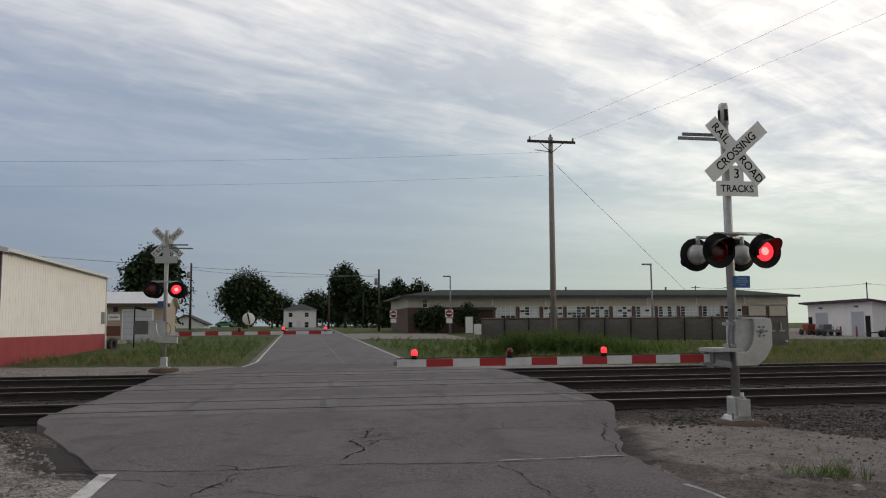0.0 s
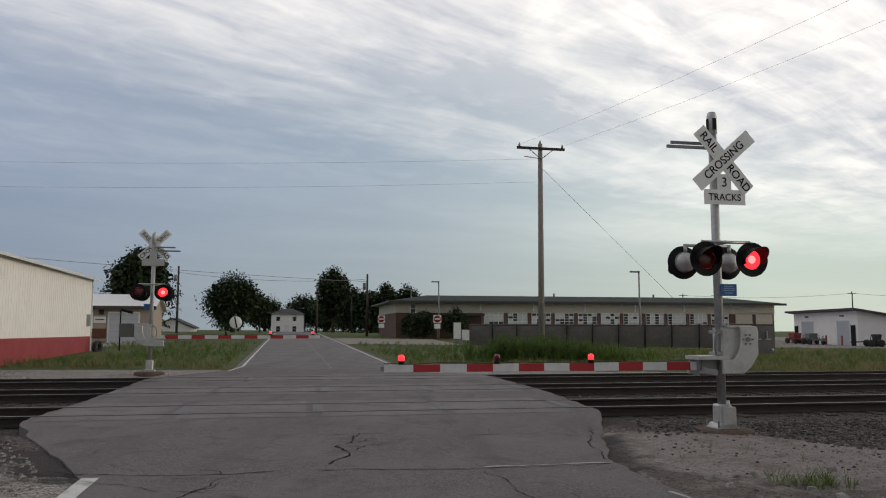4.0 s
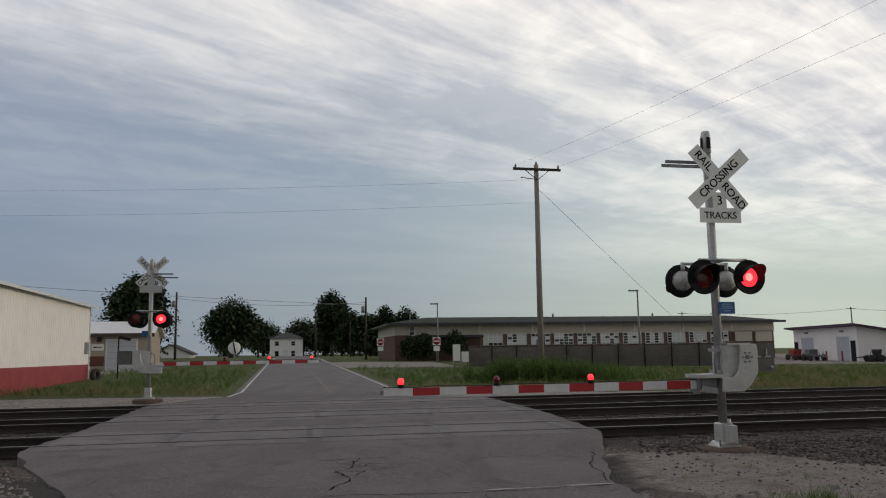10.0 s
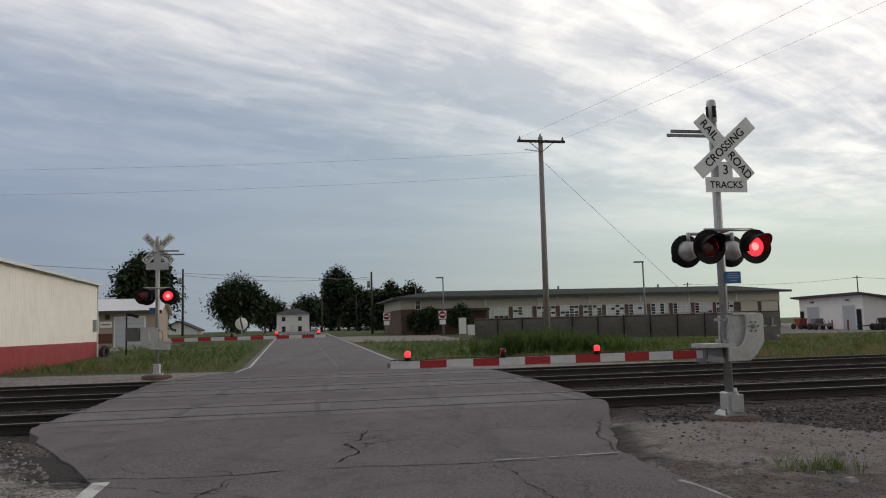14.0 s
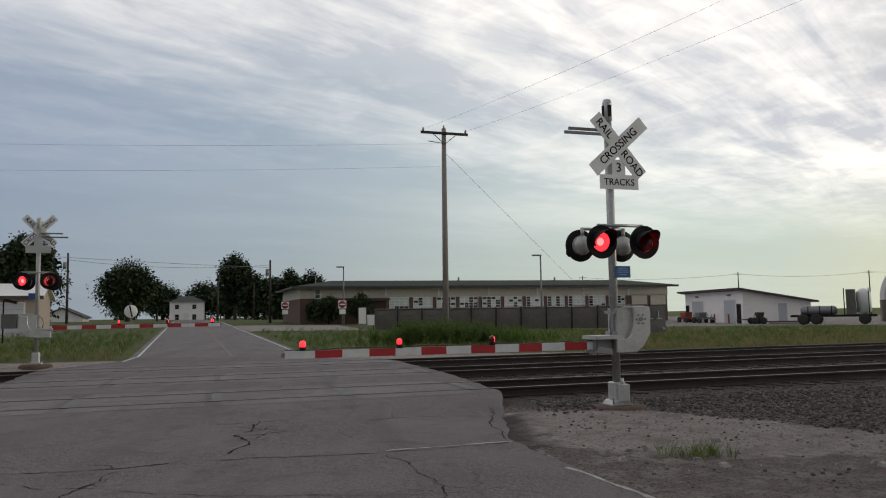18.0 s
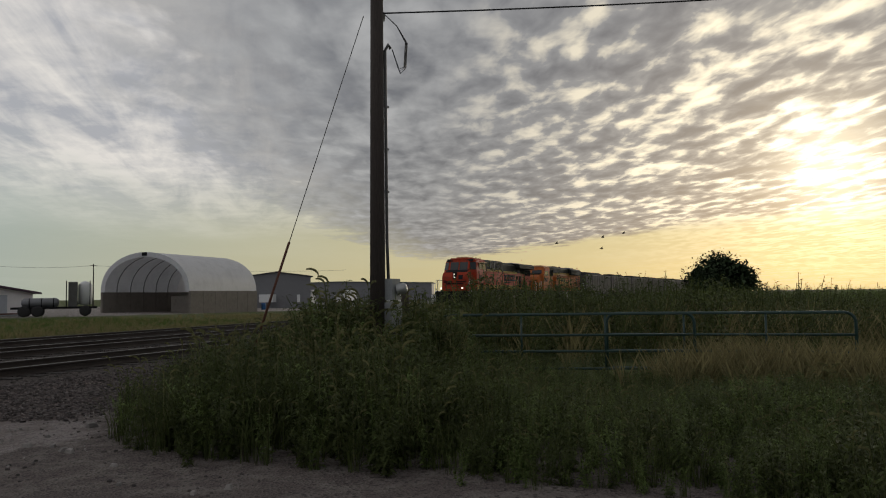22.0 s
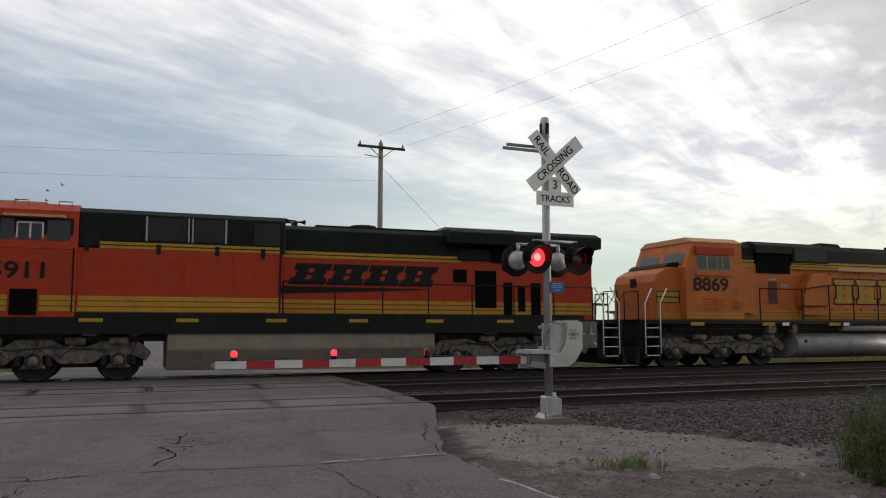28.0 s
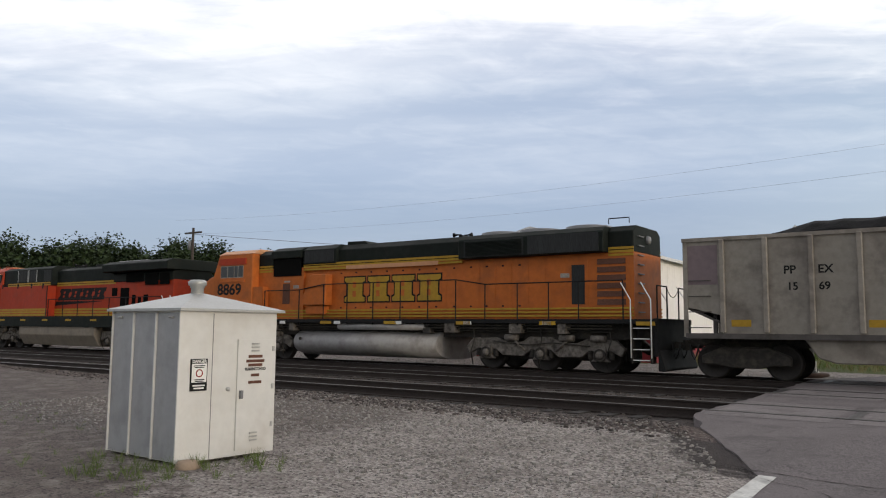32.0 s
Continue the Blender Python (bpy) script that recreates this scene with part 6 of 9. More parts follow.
    for x0, x1, w, z in ((4.40, 9.60, 1.36, 4.42), (9.60, 14.9, 1.06, 4.26), (14.9, L, 1.10, 3.9)):
        bm = bmesh.new()
        prism(bm, ((-w, 3.40), (w, 3.40), (w, z - 0.14), (w - 0.25, z), (0.25 - w, z), (-w, z - 0.14)), x0, x1, "x")
        part("hood_top", bm, LOCO_GREEN, t, "blackish green hood top", 0.02)
    bm = bmesh.new()
    prism(bm, ((-1.50, 3.86), (1.50, 3.86), (1.52, 4.22), (1.2, 4.36), (-1.2, 4.36), (-1.52, 4.22)), 14.5, L + 0.12, "x")
    part("radiator_wing", bm, LOCO_GREEN, t, "broad black radiator overhang", 0.03)
    bm = bmesh.new()
    prism(bm, ((-0.8, 4.34), (0.8, 4.34), (0.7, 4.46), (-0.7, 4.46)), 14.6, 17.0, "x")
    part("radiator_top", bm, STEEL_GREY, t, bevel=0.02)
    part("exhaust_stack", made(lathe, ((0.0, 4.44), (0.40, 4.44), (0.44, 4.24), (0.44, 4.2)), 16), LOCO_GREEN, t, "dark exhaust stack", m=pose(12.2, 0, 0))
    part("hood_cover", made(box, 10.6, 14.4, -0.75, 0.75, 4.24, 4.32), LOCO_GREEN, t, bevel=0.03)
    horn = bmesh.new()
    for dy, dx in ((-0.2, -1), (0.0, 1), (0.2, -1)):
        lathe(horn, ((0.02, 0.0), (0.03, 0.2), (0.08, 0.32), (0.0, 0.33)), 10, pose(10.1, dy, 4.48, 0, 90 if dx > 0 else -90, 0))
    box(horn, 10.05, 10.15, -0.25, 0.25, 4.24, 4.46)
    part("horn", horn, BLACK, t, "cluster of air horns")
    side_boxes("intake_screen", t, MESH, ((6.05, 7.00, 3.62, 4.22), (7.20, 7.95, 3.62, 4.22), (8.75, 9.45, 3.6, 4.2)), 1.36, 0.012, "dark intake screen")
    side_boxes("screen_edge", t, METER, ((5.98, 6.03, 3.60, 4.24), (7.03, 7.07, 3.60, 4.24), (7.13, 7.17, 3.60, 4.24), (7.98, 8.03, 3.60, 4.24)), 1.36, 0.02, "pale screen edge")
    side_boxes("lifting_bracket", t, BLACK, ((4.55, 4.66, 3.28, 3.52), (6.25, 6.36, 3.24, 3.50), (7.72, 7.83, 3.24, 3.50), (8.92, 9.04, 3.20, 3.48)), 1.50, 0.012)
    # Flat black plates put the shade of the radiator and step openings into colour.
    side_boxes("dark_grille", t, VOID, ((16.0, 17.4, 3.36, 3.82), (17.55, 18.55, 3.2, 3.72), (18.7, 19.4, 3.2, 3.72)), 1.11, 0.012, "black plate painting the shade of a radiator opening")
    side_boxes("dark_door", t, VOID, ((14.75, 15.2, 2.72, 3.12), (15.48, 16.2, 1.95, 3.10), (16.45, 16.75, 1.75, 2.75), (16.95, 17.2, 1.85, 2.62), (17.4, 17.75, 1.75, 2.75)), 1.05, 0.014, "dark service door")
    side_boxes("step_well", t, VOID, ((2.95, 3.55, 1.66, 2.30),), 1.52, 0.012, "black plate painting the shade of a step opening")
    side_boxes("hood_panel", t, ORANGE_RED, [(4.48 + 1.25 * k, 5.66 + 1.25 * k, 2.12, 3.26) for k in range(4)], 1.50, 0.006, bevel=0.004)
    side_boxes("door_panel", t, ORANGE_RED, [(9.60 + 0.82 * k, 10.36 + 0.82 * k, 2.05, 3.18) for k in range(6)], 1.05, 0.006, bevel=0.004)
    side_boxes("yellow_band", t, LOCO_YELLOW, ((4.9, 9.45, 3.38, 3.45), (4.9, 9.45, 3.48, 3.55)), 1.36, 0.008)
    side_boxes("yellow_band", t, LOCO_YELLOW, ((9.6, 15.0, 3.32, 3.40), (9.6, 15.0, 3.43, 3.51)), 1.06, 0.008)
    for z in (1.76, 1.90, 2.04):
        side_boxes("yellow_band", t, LOCO_YELLOW, ((9.45, L, z, z + 0.10),), 1.05, 0.012)
        side_boxes("yellow_band", t, LOCO_YELLOW, ((4.44, 9.45, z, z + 0.11),), 1.50, 0.008)
        side_boxes("yellow_band", t, LOCO_YELLOW, ((2.0, 2.9, z, z + 0.11), (3.6, 4.38, z, z + 0.11)), 1.52, 0.008)
    side_boxes("sill_marker", t, LOCO_YELLOW, [(2.2 + 2.3 * k, 2.75 + 2.3 * k, 1.50, 1.59) for k in range(8)], 1.5, 0.016, "small yellow reflector")
    block_letters(t, 9.75, 14.1, 2.62, 3.12, 1.06, BLACK, BLACK, ORANGE_RED, 0.4)
    for sy in (-1, 1):
        bm = bmesh.new()
        u, v = sorted((sy * 1.05, sy * 1.074))
        prism(bm, ((9.5, 2.30), (13.9, 2.48), (13.9, 2.50), (9.6, 2.52)), u, v)
        part("painted_sweep", bm, BLACK, t, "tapering black stripe")
    side_boxes("side_sill", t, LOCO_GREEN, ((1.1, L - 0.6, 1.20, 1.74),), 1.49, 0.022, "blackish green side sill")
    for sy in (-1, 1):
        for x0, x1 in ((4.30, 4.34), (9.43, 9.47), (2.55, 2.58)):
            u, v = sorted((sy * 1.50, sy * 1.532))
            part("panel_seam", made(box, x0, x1, u, v, 1.75, 3.34), BLACK, t)
        part("cab_grab", made(pipe, ((4.44, sy * 1.55, 1.9), (4.46, sy * 1.60, 2.5), (4.44, sy * 1.55, 3.2)), 0.014, 6), ORANGE_RED, t)
    for k, x in enumerate((2.1, 2.9, 3.9)):
        part("roof_grab", made(pipe, ((x, -1.05, 4.42), (x, -1.05, 4.56), (x + 0.30, -1.05, 4.56), (x + 0.30, -1.05, 4.42)), 0.014, 6), ORANGE_RED, t)
    handrail(t, [9.55, 11.0, 12.4, 13.8, 15.2, 16.6, 18.0, 19.4], 1.46, 1.6, 2.62)
    bm = bmesh.new()
    prism(bm, ((-1.45, 1.30), (1.45, 1.30), (1.45, 0.78), (1.12, 0.24), (-1.12, 0.24), (-1.45, 0.78)), 6.6, 14.0, "x")
    part("fuel_tank", bm, BEIGE, t, "dusty pale fuel tank", 0.03)
    loco_truck(t, (1.6, 3.5, 5.45), "front six-wheel truck")
    loco_truck(t, (14.8, 16.72, 18.65), "rear six-wheel truck")
    return t


def coal_car():
    """A steel coal gondola, heaped."""
    L, w, zb, zt = 15.2, 1.56, 1.22, 3.72
    t = thing("coal_car", "grey ribbed coal car heaped with black coal", "freight car", None, "coal cars behind the engines")
    for sy in (-1, 1):
        bm = bmesh.new()
        a, b = sorted((sy * (w - 0.05), sy * w))
        prism(bm, ((1.05, zb), (L - 1.05, zb), (L - 1.0, zb + 0.48), (L, zb + 0.72), (L, zt), (0, zt), (0, zb + 0.72), (1.0, zb + 0.48)), a, b)
        part("side_sheet", bm, HOPPER, t, "dirty grey steel side")
        side = (min(sy * w, sy * (w + 0.004)), max(sy * w, sy * (w + 0.004)))
        part("repaint_patch", made(box, 0.12, 0.92, *side, zb + 1.3, zt - 0.14), MAUVE, t, "mauve repainted patch")
    for x, way in ((0.0, 1), (L, -1)):
        part("end_sheet", made(prism, ((x, zb + 0.72), (x + way * 0.06, zb + 0.72), (x + way * 0.06, zt), (x, zt)), -w + 0.05, w - 0.05), HOPPER_END, t, "dark grey car end")
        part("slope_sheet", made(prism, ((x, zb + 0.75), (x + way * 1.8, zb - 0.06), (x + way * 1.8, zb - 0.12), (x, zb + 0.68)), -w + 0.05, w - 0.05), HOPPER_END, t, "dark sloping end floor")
    bm = bmesh.new()
    prism(bm, ((2.9, zb), (3.3, 0.62), (3.7, 0.5), (L - 3.7, 0.5), (L - 3.3, 0.62), (L - 2.9, zb)), -1.42, 1.42)
    part("belly", bm, HOPPER, t, "rounded grey belly tub", 0.03)
    bm = bmesh.new()
    box(bm, 0.05, L - 0.05, -w - 0.04, w + 0.04, zb - 0.14, zb)
    part("side_sill", bm, HOPPER_END, t, bevel=0.01)
    for sy in (-1, 1):
        bm = bmesh.new()
        box(bm, -0.02, L + 0.02, min(sy * (w - 0.06), sy * (w + 0.05)), max(sy * (w - 0.06), sy * (w + 0.05)), zt - 0.03, zt + 0.07)
        part("top_chord", bm, HOPPER, t, "pale top rail", 0.01)
        n = 12
        for k in range(n + 1):
            x = 1.05 + (L - 2.1) * k / n
            bm = bmesh.new()
            a, b = sorted((sy * w, sy * (w + 0.10)))
            prism(bm, ((x - 0.065, zb + 0.02), (x + 0.065, zb + 0.02), (x + 0.065, zt), (x - 0.065, zt)), a, b)
            part("side_post", bm, HOPPER, t, bevel=0.02)
        for x in (0.06, L - 0.06):
            bm = bmesh.new()
            box(bm, x - 0.06, x + 0.06, min(sy * w, sy * (w + 0.03)), max(sy * w, sy * (w + 0.03)), zb - 0.1, zt)
            part("corner_post", bm, HOPPER, t)
        for k in range(4):
            for x in (0.15, L - 0.75):
                part("grab_iron", made(pipe, ((x, sy * (w + 0.06), zb + 0.15 + 0.42 * k), (x + 0.6, sy * (w + 0.06), zb + 0.15 + 0.42 * k)), 0.014, 5), HOPPER_END, t)
        bm = bmesh.new()
        for x in (0.75, L - 0.75):
            box(bm, x - 0.05, x + 0.05, min(sy * 1.2, sy * 1.3), max(sy * 1.2, sy * 1.3), zb - 0.1, zb + 0.7)
        part("end_brace", bm, HOPPER_END, t)
        for x in (1.25, 4.45, 7.7, 10.9):
            bm = bmesh.new()
            box(bm, x, x + 0.5, min(sy * w, sy * (w + 0.006)), max(sy * w, sy * (w + 0.006)), zb + 0.18, zb + 0.36)
            part("reflector", bm, LOCO_YELLOW, t, "dull yellow reflector")
    # heap
    verts, faces = [], []
    nx, ny = 44, 8
    for i in range(nx + 1):
        for j in range(ny + 1):
            x, y = 0.08 + (L - 0.16) * i / nx, -w + 0.06 + (2 * w - 0.12) * j / ny
            e = min(1.0, min(i, nx - i) / 9) * max(0.0, math.sin(3.1416 * j / ny)) ** 0.6
            verts.append((x, y, zt - 0.28 + 0.80 * e + 0.06 * noise.noise(Vector((x * 2.2, y * 2.2, 4)))))
    for i in range(nx):
        for j in range(ny):
            a = i * (ny + 1) + j
            faces.append((a, a + ny + 1, a + ny + 2, a + 1))
    me = bpy.data.meshes.new("coal_load")
    me.from_pydata(verts, [], faces)
    me.materials.append(COAL)
    o = new("coal_load", me)
    o.parent = t
    tagged(o, label="heaped black coal")
    for x0 in (0.55, L - 2.35):
        tr = part("truck", made(box, x0 + 0.7, x0 + 1.1, -1.0, 1.0, 0.5, 0.85), GRIME, t, "four-wheel truck")
        for sy in (-1, 1):
            bm = bmesh.new()
            a, b = sorted((sy * 0.95, sy * 1.12))
            prism(bm, ((x0 - 0.25, 0.38), (x0 + 0.15, 0.38), (x0 + 0.55, 0.30), (x0 + 1.25, 0.30), (x0 + 1.65, 0.38), (x0 + 2.05, 0.38), (x0 + 2.05, 0.62), (x0 + 1.5, 0.86), (x0 + 0.3, 0.86), (x0 - 0.25, 0.62)), a, b)
            part("side_frame", bm, GRIME, tr, "cast truck side", 0.03)
        for x in (x0, x0 + 1.8):
            wheelset(tr, x, 0.46)
    coupler(t, 0.0, -1, 0.45)
    coupler(t, L, 1, 0.45)
    bm = bmesh.new()
    box(bm, -0.25, L + 0.25, -0.3, 0.3, 0.85, 1.15)
    part("centre_sill", bm, GRIME, t)
    return t


lead_loco = loco_newer()
second_loco = loco_older()
first_car = coal_car()
for word, x, z, size in (("PP", 2.72, 2.84, 0.29), ("EX", 3.55, 2.84, 0.29), ("15", 2.78, 2.42, 0.27), ("69", 3.52, 2.42, 0.27)):
    for sy in (-1, 1):
        writing(word, size, SIGN_BLACK, first_car, pose(x, sy * 1.566, z, 90, 0, 0 if sy < 0 else 180), bold=0.006, name="painted_mark")
cars = [first_car] + [copy_thing(first_car, Matrix.Identity(4)) for _ in range(13)]
SPEED, CHECK_T, CHECK_S = 11.17, 30.6, -12.80


def train_rows(offset, length):
    """Rows for a vehicle whose body starts offset metres behind the second engine's nose."""
    rows = []
    for k in range(0, 33):
        s0 = CHECK_S - SPEED * (k - CHECK_T) + offset
        x0, y0, _ = on_track(s0 + 0.12 * length, TRACKS[2])
        x1, y1, _ = on_track(s0 + 0.88 * length, TRACKS[2])
        a = math.atan2(y1 - y0, x1 - x0)
        f = 0.12 * length
        rows.append((k, pose(x0 - math.cos(a) * f, y0 - math.sin(a) * f, 0.012, 0, 0, math.degrees(a))))
    return rows


# ---------------------------------------------------------------- buildings
def window_unit(parent, m, w, h, cols, rows, glass, frame_mat=WHITE_PAINT, depth=0.08):
    bm = bmesh.new()
    for x0, x1, z0, z1 in ((-w / 2 - 0.06, w / 2 + 0.06, -h / 2 - 0.06, -h / 2), (-w / 2 - 0.06, w / 2 + 0.06, h / 2, h / 2 + 0.06), (-w / 2 - 0.06, -w / 2, -h / 2, h / 2), (w / 2, w / 2 + 0.06, -h / 2, h / 2)):
        box(bm, x0, x1, -depth, 0.02, z0, z1)
    f = part("window", bm, frame_mat, parent, m=m)
    bm = bmesh.new()
    box(bm, -w / 2, w / 2, -0.03, -0.01, -h / 2, h / 2)
    part("pane", bm, glass, f)
    if cols * rows > 1:
        bm = bmesh.new()
        for k in range(1, cols):
            x = -w / 2 + w * k / cols
            box(bm, x - 0.025, x + 0.025, -0.055, -0.025, -h / 2, h / 2)
        for k in range(1, rows):
            z = -h / 2 + h * k / rows
            box(bm, -w / 2, w / 2, -0.052, -0.025, z - 0.02, z + 0.02)
        part("glazing_bars", bm, frame_mat, f)
    return f


def door_unit(parent, m, w, h, mat, label=""):
    d = part("door", made(box, -w / 2, w / 2, -0.06, 0.02, 0, h), mat, parent, label, 0.01, m=m)
    bm = bmesh.new()
    for x0, x1, z0, z1 in ((-w / 2 - 0.1, -w / 2, 0, h), (w / 2, w / 2 + 0.1, 0, h), (-w / 2 - 0.1, w / 2 + 0.1, h, h + 0.1)):
        box(bm, x0, x1, -0.04, 0.02, z0, z1)
    part("door_frame", bm, WHITE_PAINT, d)
    return d


def shed_white():
    W, D, ze, zp = 9.8, 15.2, 3.95, 5.25
    t = thing("metal_building", "white corrugated metal building with a red base band", "building", pose(-15.0, 26.4, 0, 0, 0, 10.6))
    bm = bmesh.new()
    prism(bm, ((-W, 0.98), (0, 0.98), (0, ze), (-W / 2, zp), (-W, ze)), 0, D)
    part("wall", bm, WHITE_SIDING, t, "white corrugated siding")
    part("base_band", made(box, -W - 0.02, 0.02, -0.02, D + 0.02, -0.2, 0.98), RED_SIDING, t, "dark red lower siding")
    bm = bmesh.new()
    for k in range(int(W / 0.30)):
        x = -W + 0.15 + 0.30 * k
        zz = ze + (zp - ze) * (1 - abs(x + W / 2) / (W / 2))
        box(bm, x - 0.015, x + 0.015, -0.003, 0.0, 0.98, zz)
    part("siding_ribs", bm, WHITE_SIDING, t, kind="stuff")
    bm = bmesh.new()
    for k in range(int(D / 0.30)):
        y = 0.15 + 0.30 * k
        box(bm, 0.0, 0.007, y - 0.015, y + 0.015, 0.98, ze)
    part("siding_ribs", bm, WHITE_SIDING, t, kind="stuff")
    for sx in (-1, 1):
        bm = bmesh.new()
        x1 = 0.35 if sx > 0 else -W - 0.35
        slope = (zp - ze) / (W / 2)
        prism(bm, ((-W / 2, zp + 0.02), (x1, ze - 0.35 * slope + 0.02), (x1, ze - 0.35 * slope + 0.14), (-W / 2, zp + 0.14)), -0.3, D + 0.3)
        part("roof", bm, ROOF_WHITE, t, "white metal roof slope")
    bm = bmesh.new()
    slope = (zp - ze) / (W / 2)
    for sx in (-1, 1):
        x1 = 0.36 if sx > 0 else -W - 0.36
        prism(bm, ((-W / 2, zp - 0.03), (x1, ze - 0.36 * slope - 0.03), (x1, ze - 0.36 * slope + 0.13), (-W / 2, zp + 0.13)), -0.36, -0.30)
    part("gable_trim", bm, ROOF_WHITE, t, "white gable trim")
    for x, y in ((0.02, -0.02), (-W - 0.02, -0.02), (0.02, D)):
        part("corner_trim", made(box, x - 0.07, x + 0.03, y - 0.03, y + 0.07, -0.2, ze), PURPLE_TRIM if y < 1 else ROOF_WHITE, t)
    part("gable_vent", made(box, -W / 2 - 0.25, -W / 2 + 0.25, -0.05, 0.0, 4.35, 4.95), ROOF_WHITE, t, "small white vent")
    part("utility_box", made(box, 0.0, 0.16, D - 0.9, D - 0.55, 1.5, 2.1), METER, t, "small wall box", 0.01)
    part("spare_tyre", made(lathe, ((0.18, -0.1), (0.33, -0.1), (0.36, 0.0), (0.33, 0.1), (0.18, 0.1), (0.18, -0.1)), 20), RUBBER, t, m=pose(0.5, D - 0.5, 0.42, 90, 0, 70))
    return t


shed_white()


def long_building():
    L, D, ze = 46.3, 16.0, 4.55
    g = 0.55
    t = thing("school_building", "long low cream and brown building with a window band", "building", pose(-3.73, 85.9, 0, 0, 0, 10.3))
    part("wall", made(box, 0, L, 0.0, D, 3.38, ze), CREAM, t, "cream upper wall")
    part("base_wall", made(box, 0.02, L - 0.02, 0.10, D, g - 0.4, 3.38), BRICK, t, "dark brown brick lower wall")
    bm = bmesh.new()
    prism(bm, ((-0.9, ze), (L + 0.9, ze), (L + 0.9, ze + 0.12), (L - 7.0, ze + 0.72), (3.2, ze + 0.72), (-0.9, ze + 0.12)), -0.9, D + 0.9)
    part("roof", bm, ROOF_GREEN, t, "low grey green roof")
    part("fascia", made(box, -1.0, L + 1.0, -1.02, -0.9, ze - 0.12, ze + 0.14), ROOF_DARK, t, "dark roof edge")
    rnd = random.Random(5)
    for k in range(11):
        x = 11.1 + 2.79 * k
        w, h = 2.2, 1.22
        bm = bmesh.new()
        for x0, x1, z0, z1 in ((-w / 2 - 0.05, w / 2 + 0.05, -h / 2 - 0.05, -h / 2), (-w / 2 - 0.05, w / 2 + 0.05, h / 2, h / 2 + 0.05), (-w / 2 - 0.05, -w / 2, -h / 2, h / 2), (w / 2, w / 2 + 0.05, -h / 2, h / 2)):
            box(bm, x0, x1, -0.10, 0.02, z0, z1)
        for c in range(1, 4):
            box(bm, -w / 2 + w * c / 4 - 0.025, -w / 2 + w * c / 4 + 0.025, -0.07, 0.0, -h / 2, h / 2)
        for c in range(1, 4):
            box(bm, -w / 2, w / 2, -0.07, 0.0, -h / 2 + h * c / 4 - 0.022, -h / 2 + h * c / 4 + 0.022)
        win = part("window", bm, WHITE_PAINT, t, "white-framed window of many panes", m=pose(x, 0.06, 2.76))
        for c in range(4):
            dark_col = rnd.random() < 0.38
            for r in range(4):
                bm = bmesh.new()
                box(bm, -w / 2 + w * c / 4 + 0.025, -w / 2 + w * (c + 1) / 4 - 0.025, -0.035, -0.012, -h / 2 + h * r / 4 + 0.022, -h / 2 + h * (r + 1) / 4 - 0.022)
                part("pane", bm, GLASS if dark_col != (rnd.random() < 0.15) else GLASS_PALE, win)
        part("brick_pier", made(box, x + 1.20, x + 1.52, -0.06, 0.2, g - 0.4, 3.41), BRICK, t, bevel=0.01)
        part("downlight", made(tube, (x + 1.36, -0.12, 4.30), (x + 1.36, -0.12, 4.46), 0.07, seg=8), WHITE_PAINT, t)
    for x in (42.2, 44.9):
        part("panel", made(box, x - 1.1, x + 1.1, 0.0, 0.12, 2.2, 3.55), CREAM, t, "cream wall panel")
    for k in range(6):
        part("roof_bracket", made(box, 9.5 + 6.2 * k, 9.62 + 6.2 * k, -0.12, 0.0, 3.6, ze), WHITE_PAINT, t)
    part("porch_roof", made(box, 3.0, 9.5, -2.2, 0.2, 3.05, 3.25), ROOF_DARK, t, "flat porch roof", 0.02)
    for x in (3.3, 6.4, 9.2):
        part("porch_post", made(box, x - 0.12, x + 0.12, -2.05, -1.8, g - 0.3, 3.05), BRICK, t)
    window_unit(t, pose(1.9, -0.0, 3.85), 0.5, 0.9, 1, 2, GLASS)
    for x in (20, 33):
        part("roof_vent", made(tube, (x, 5, ze + 0.8), (x, 5, ze + 1.35), 0.12, seg=10), STEEL_GREY, t)
    return t


long_building()


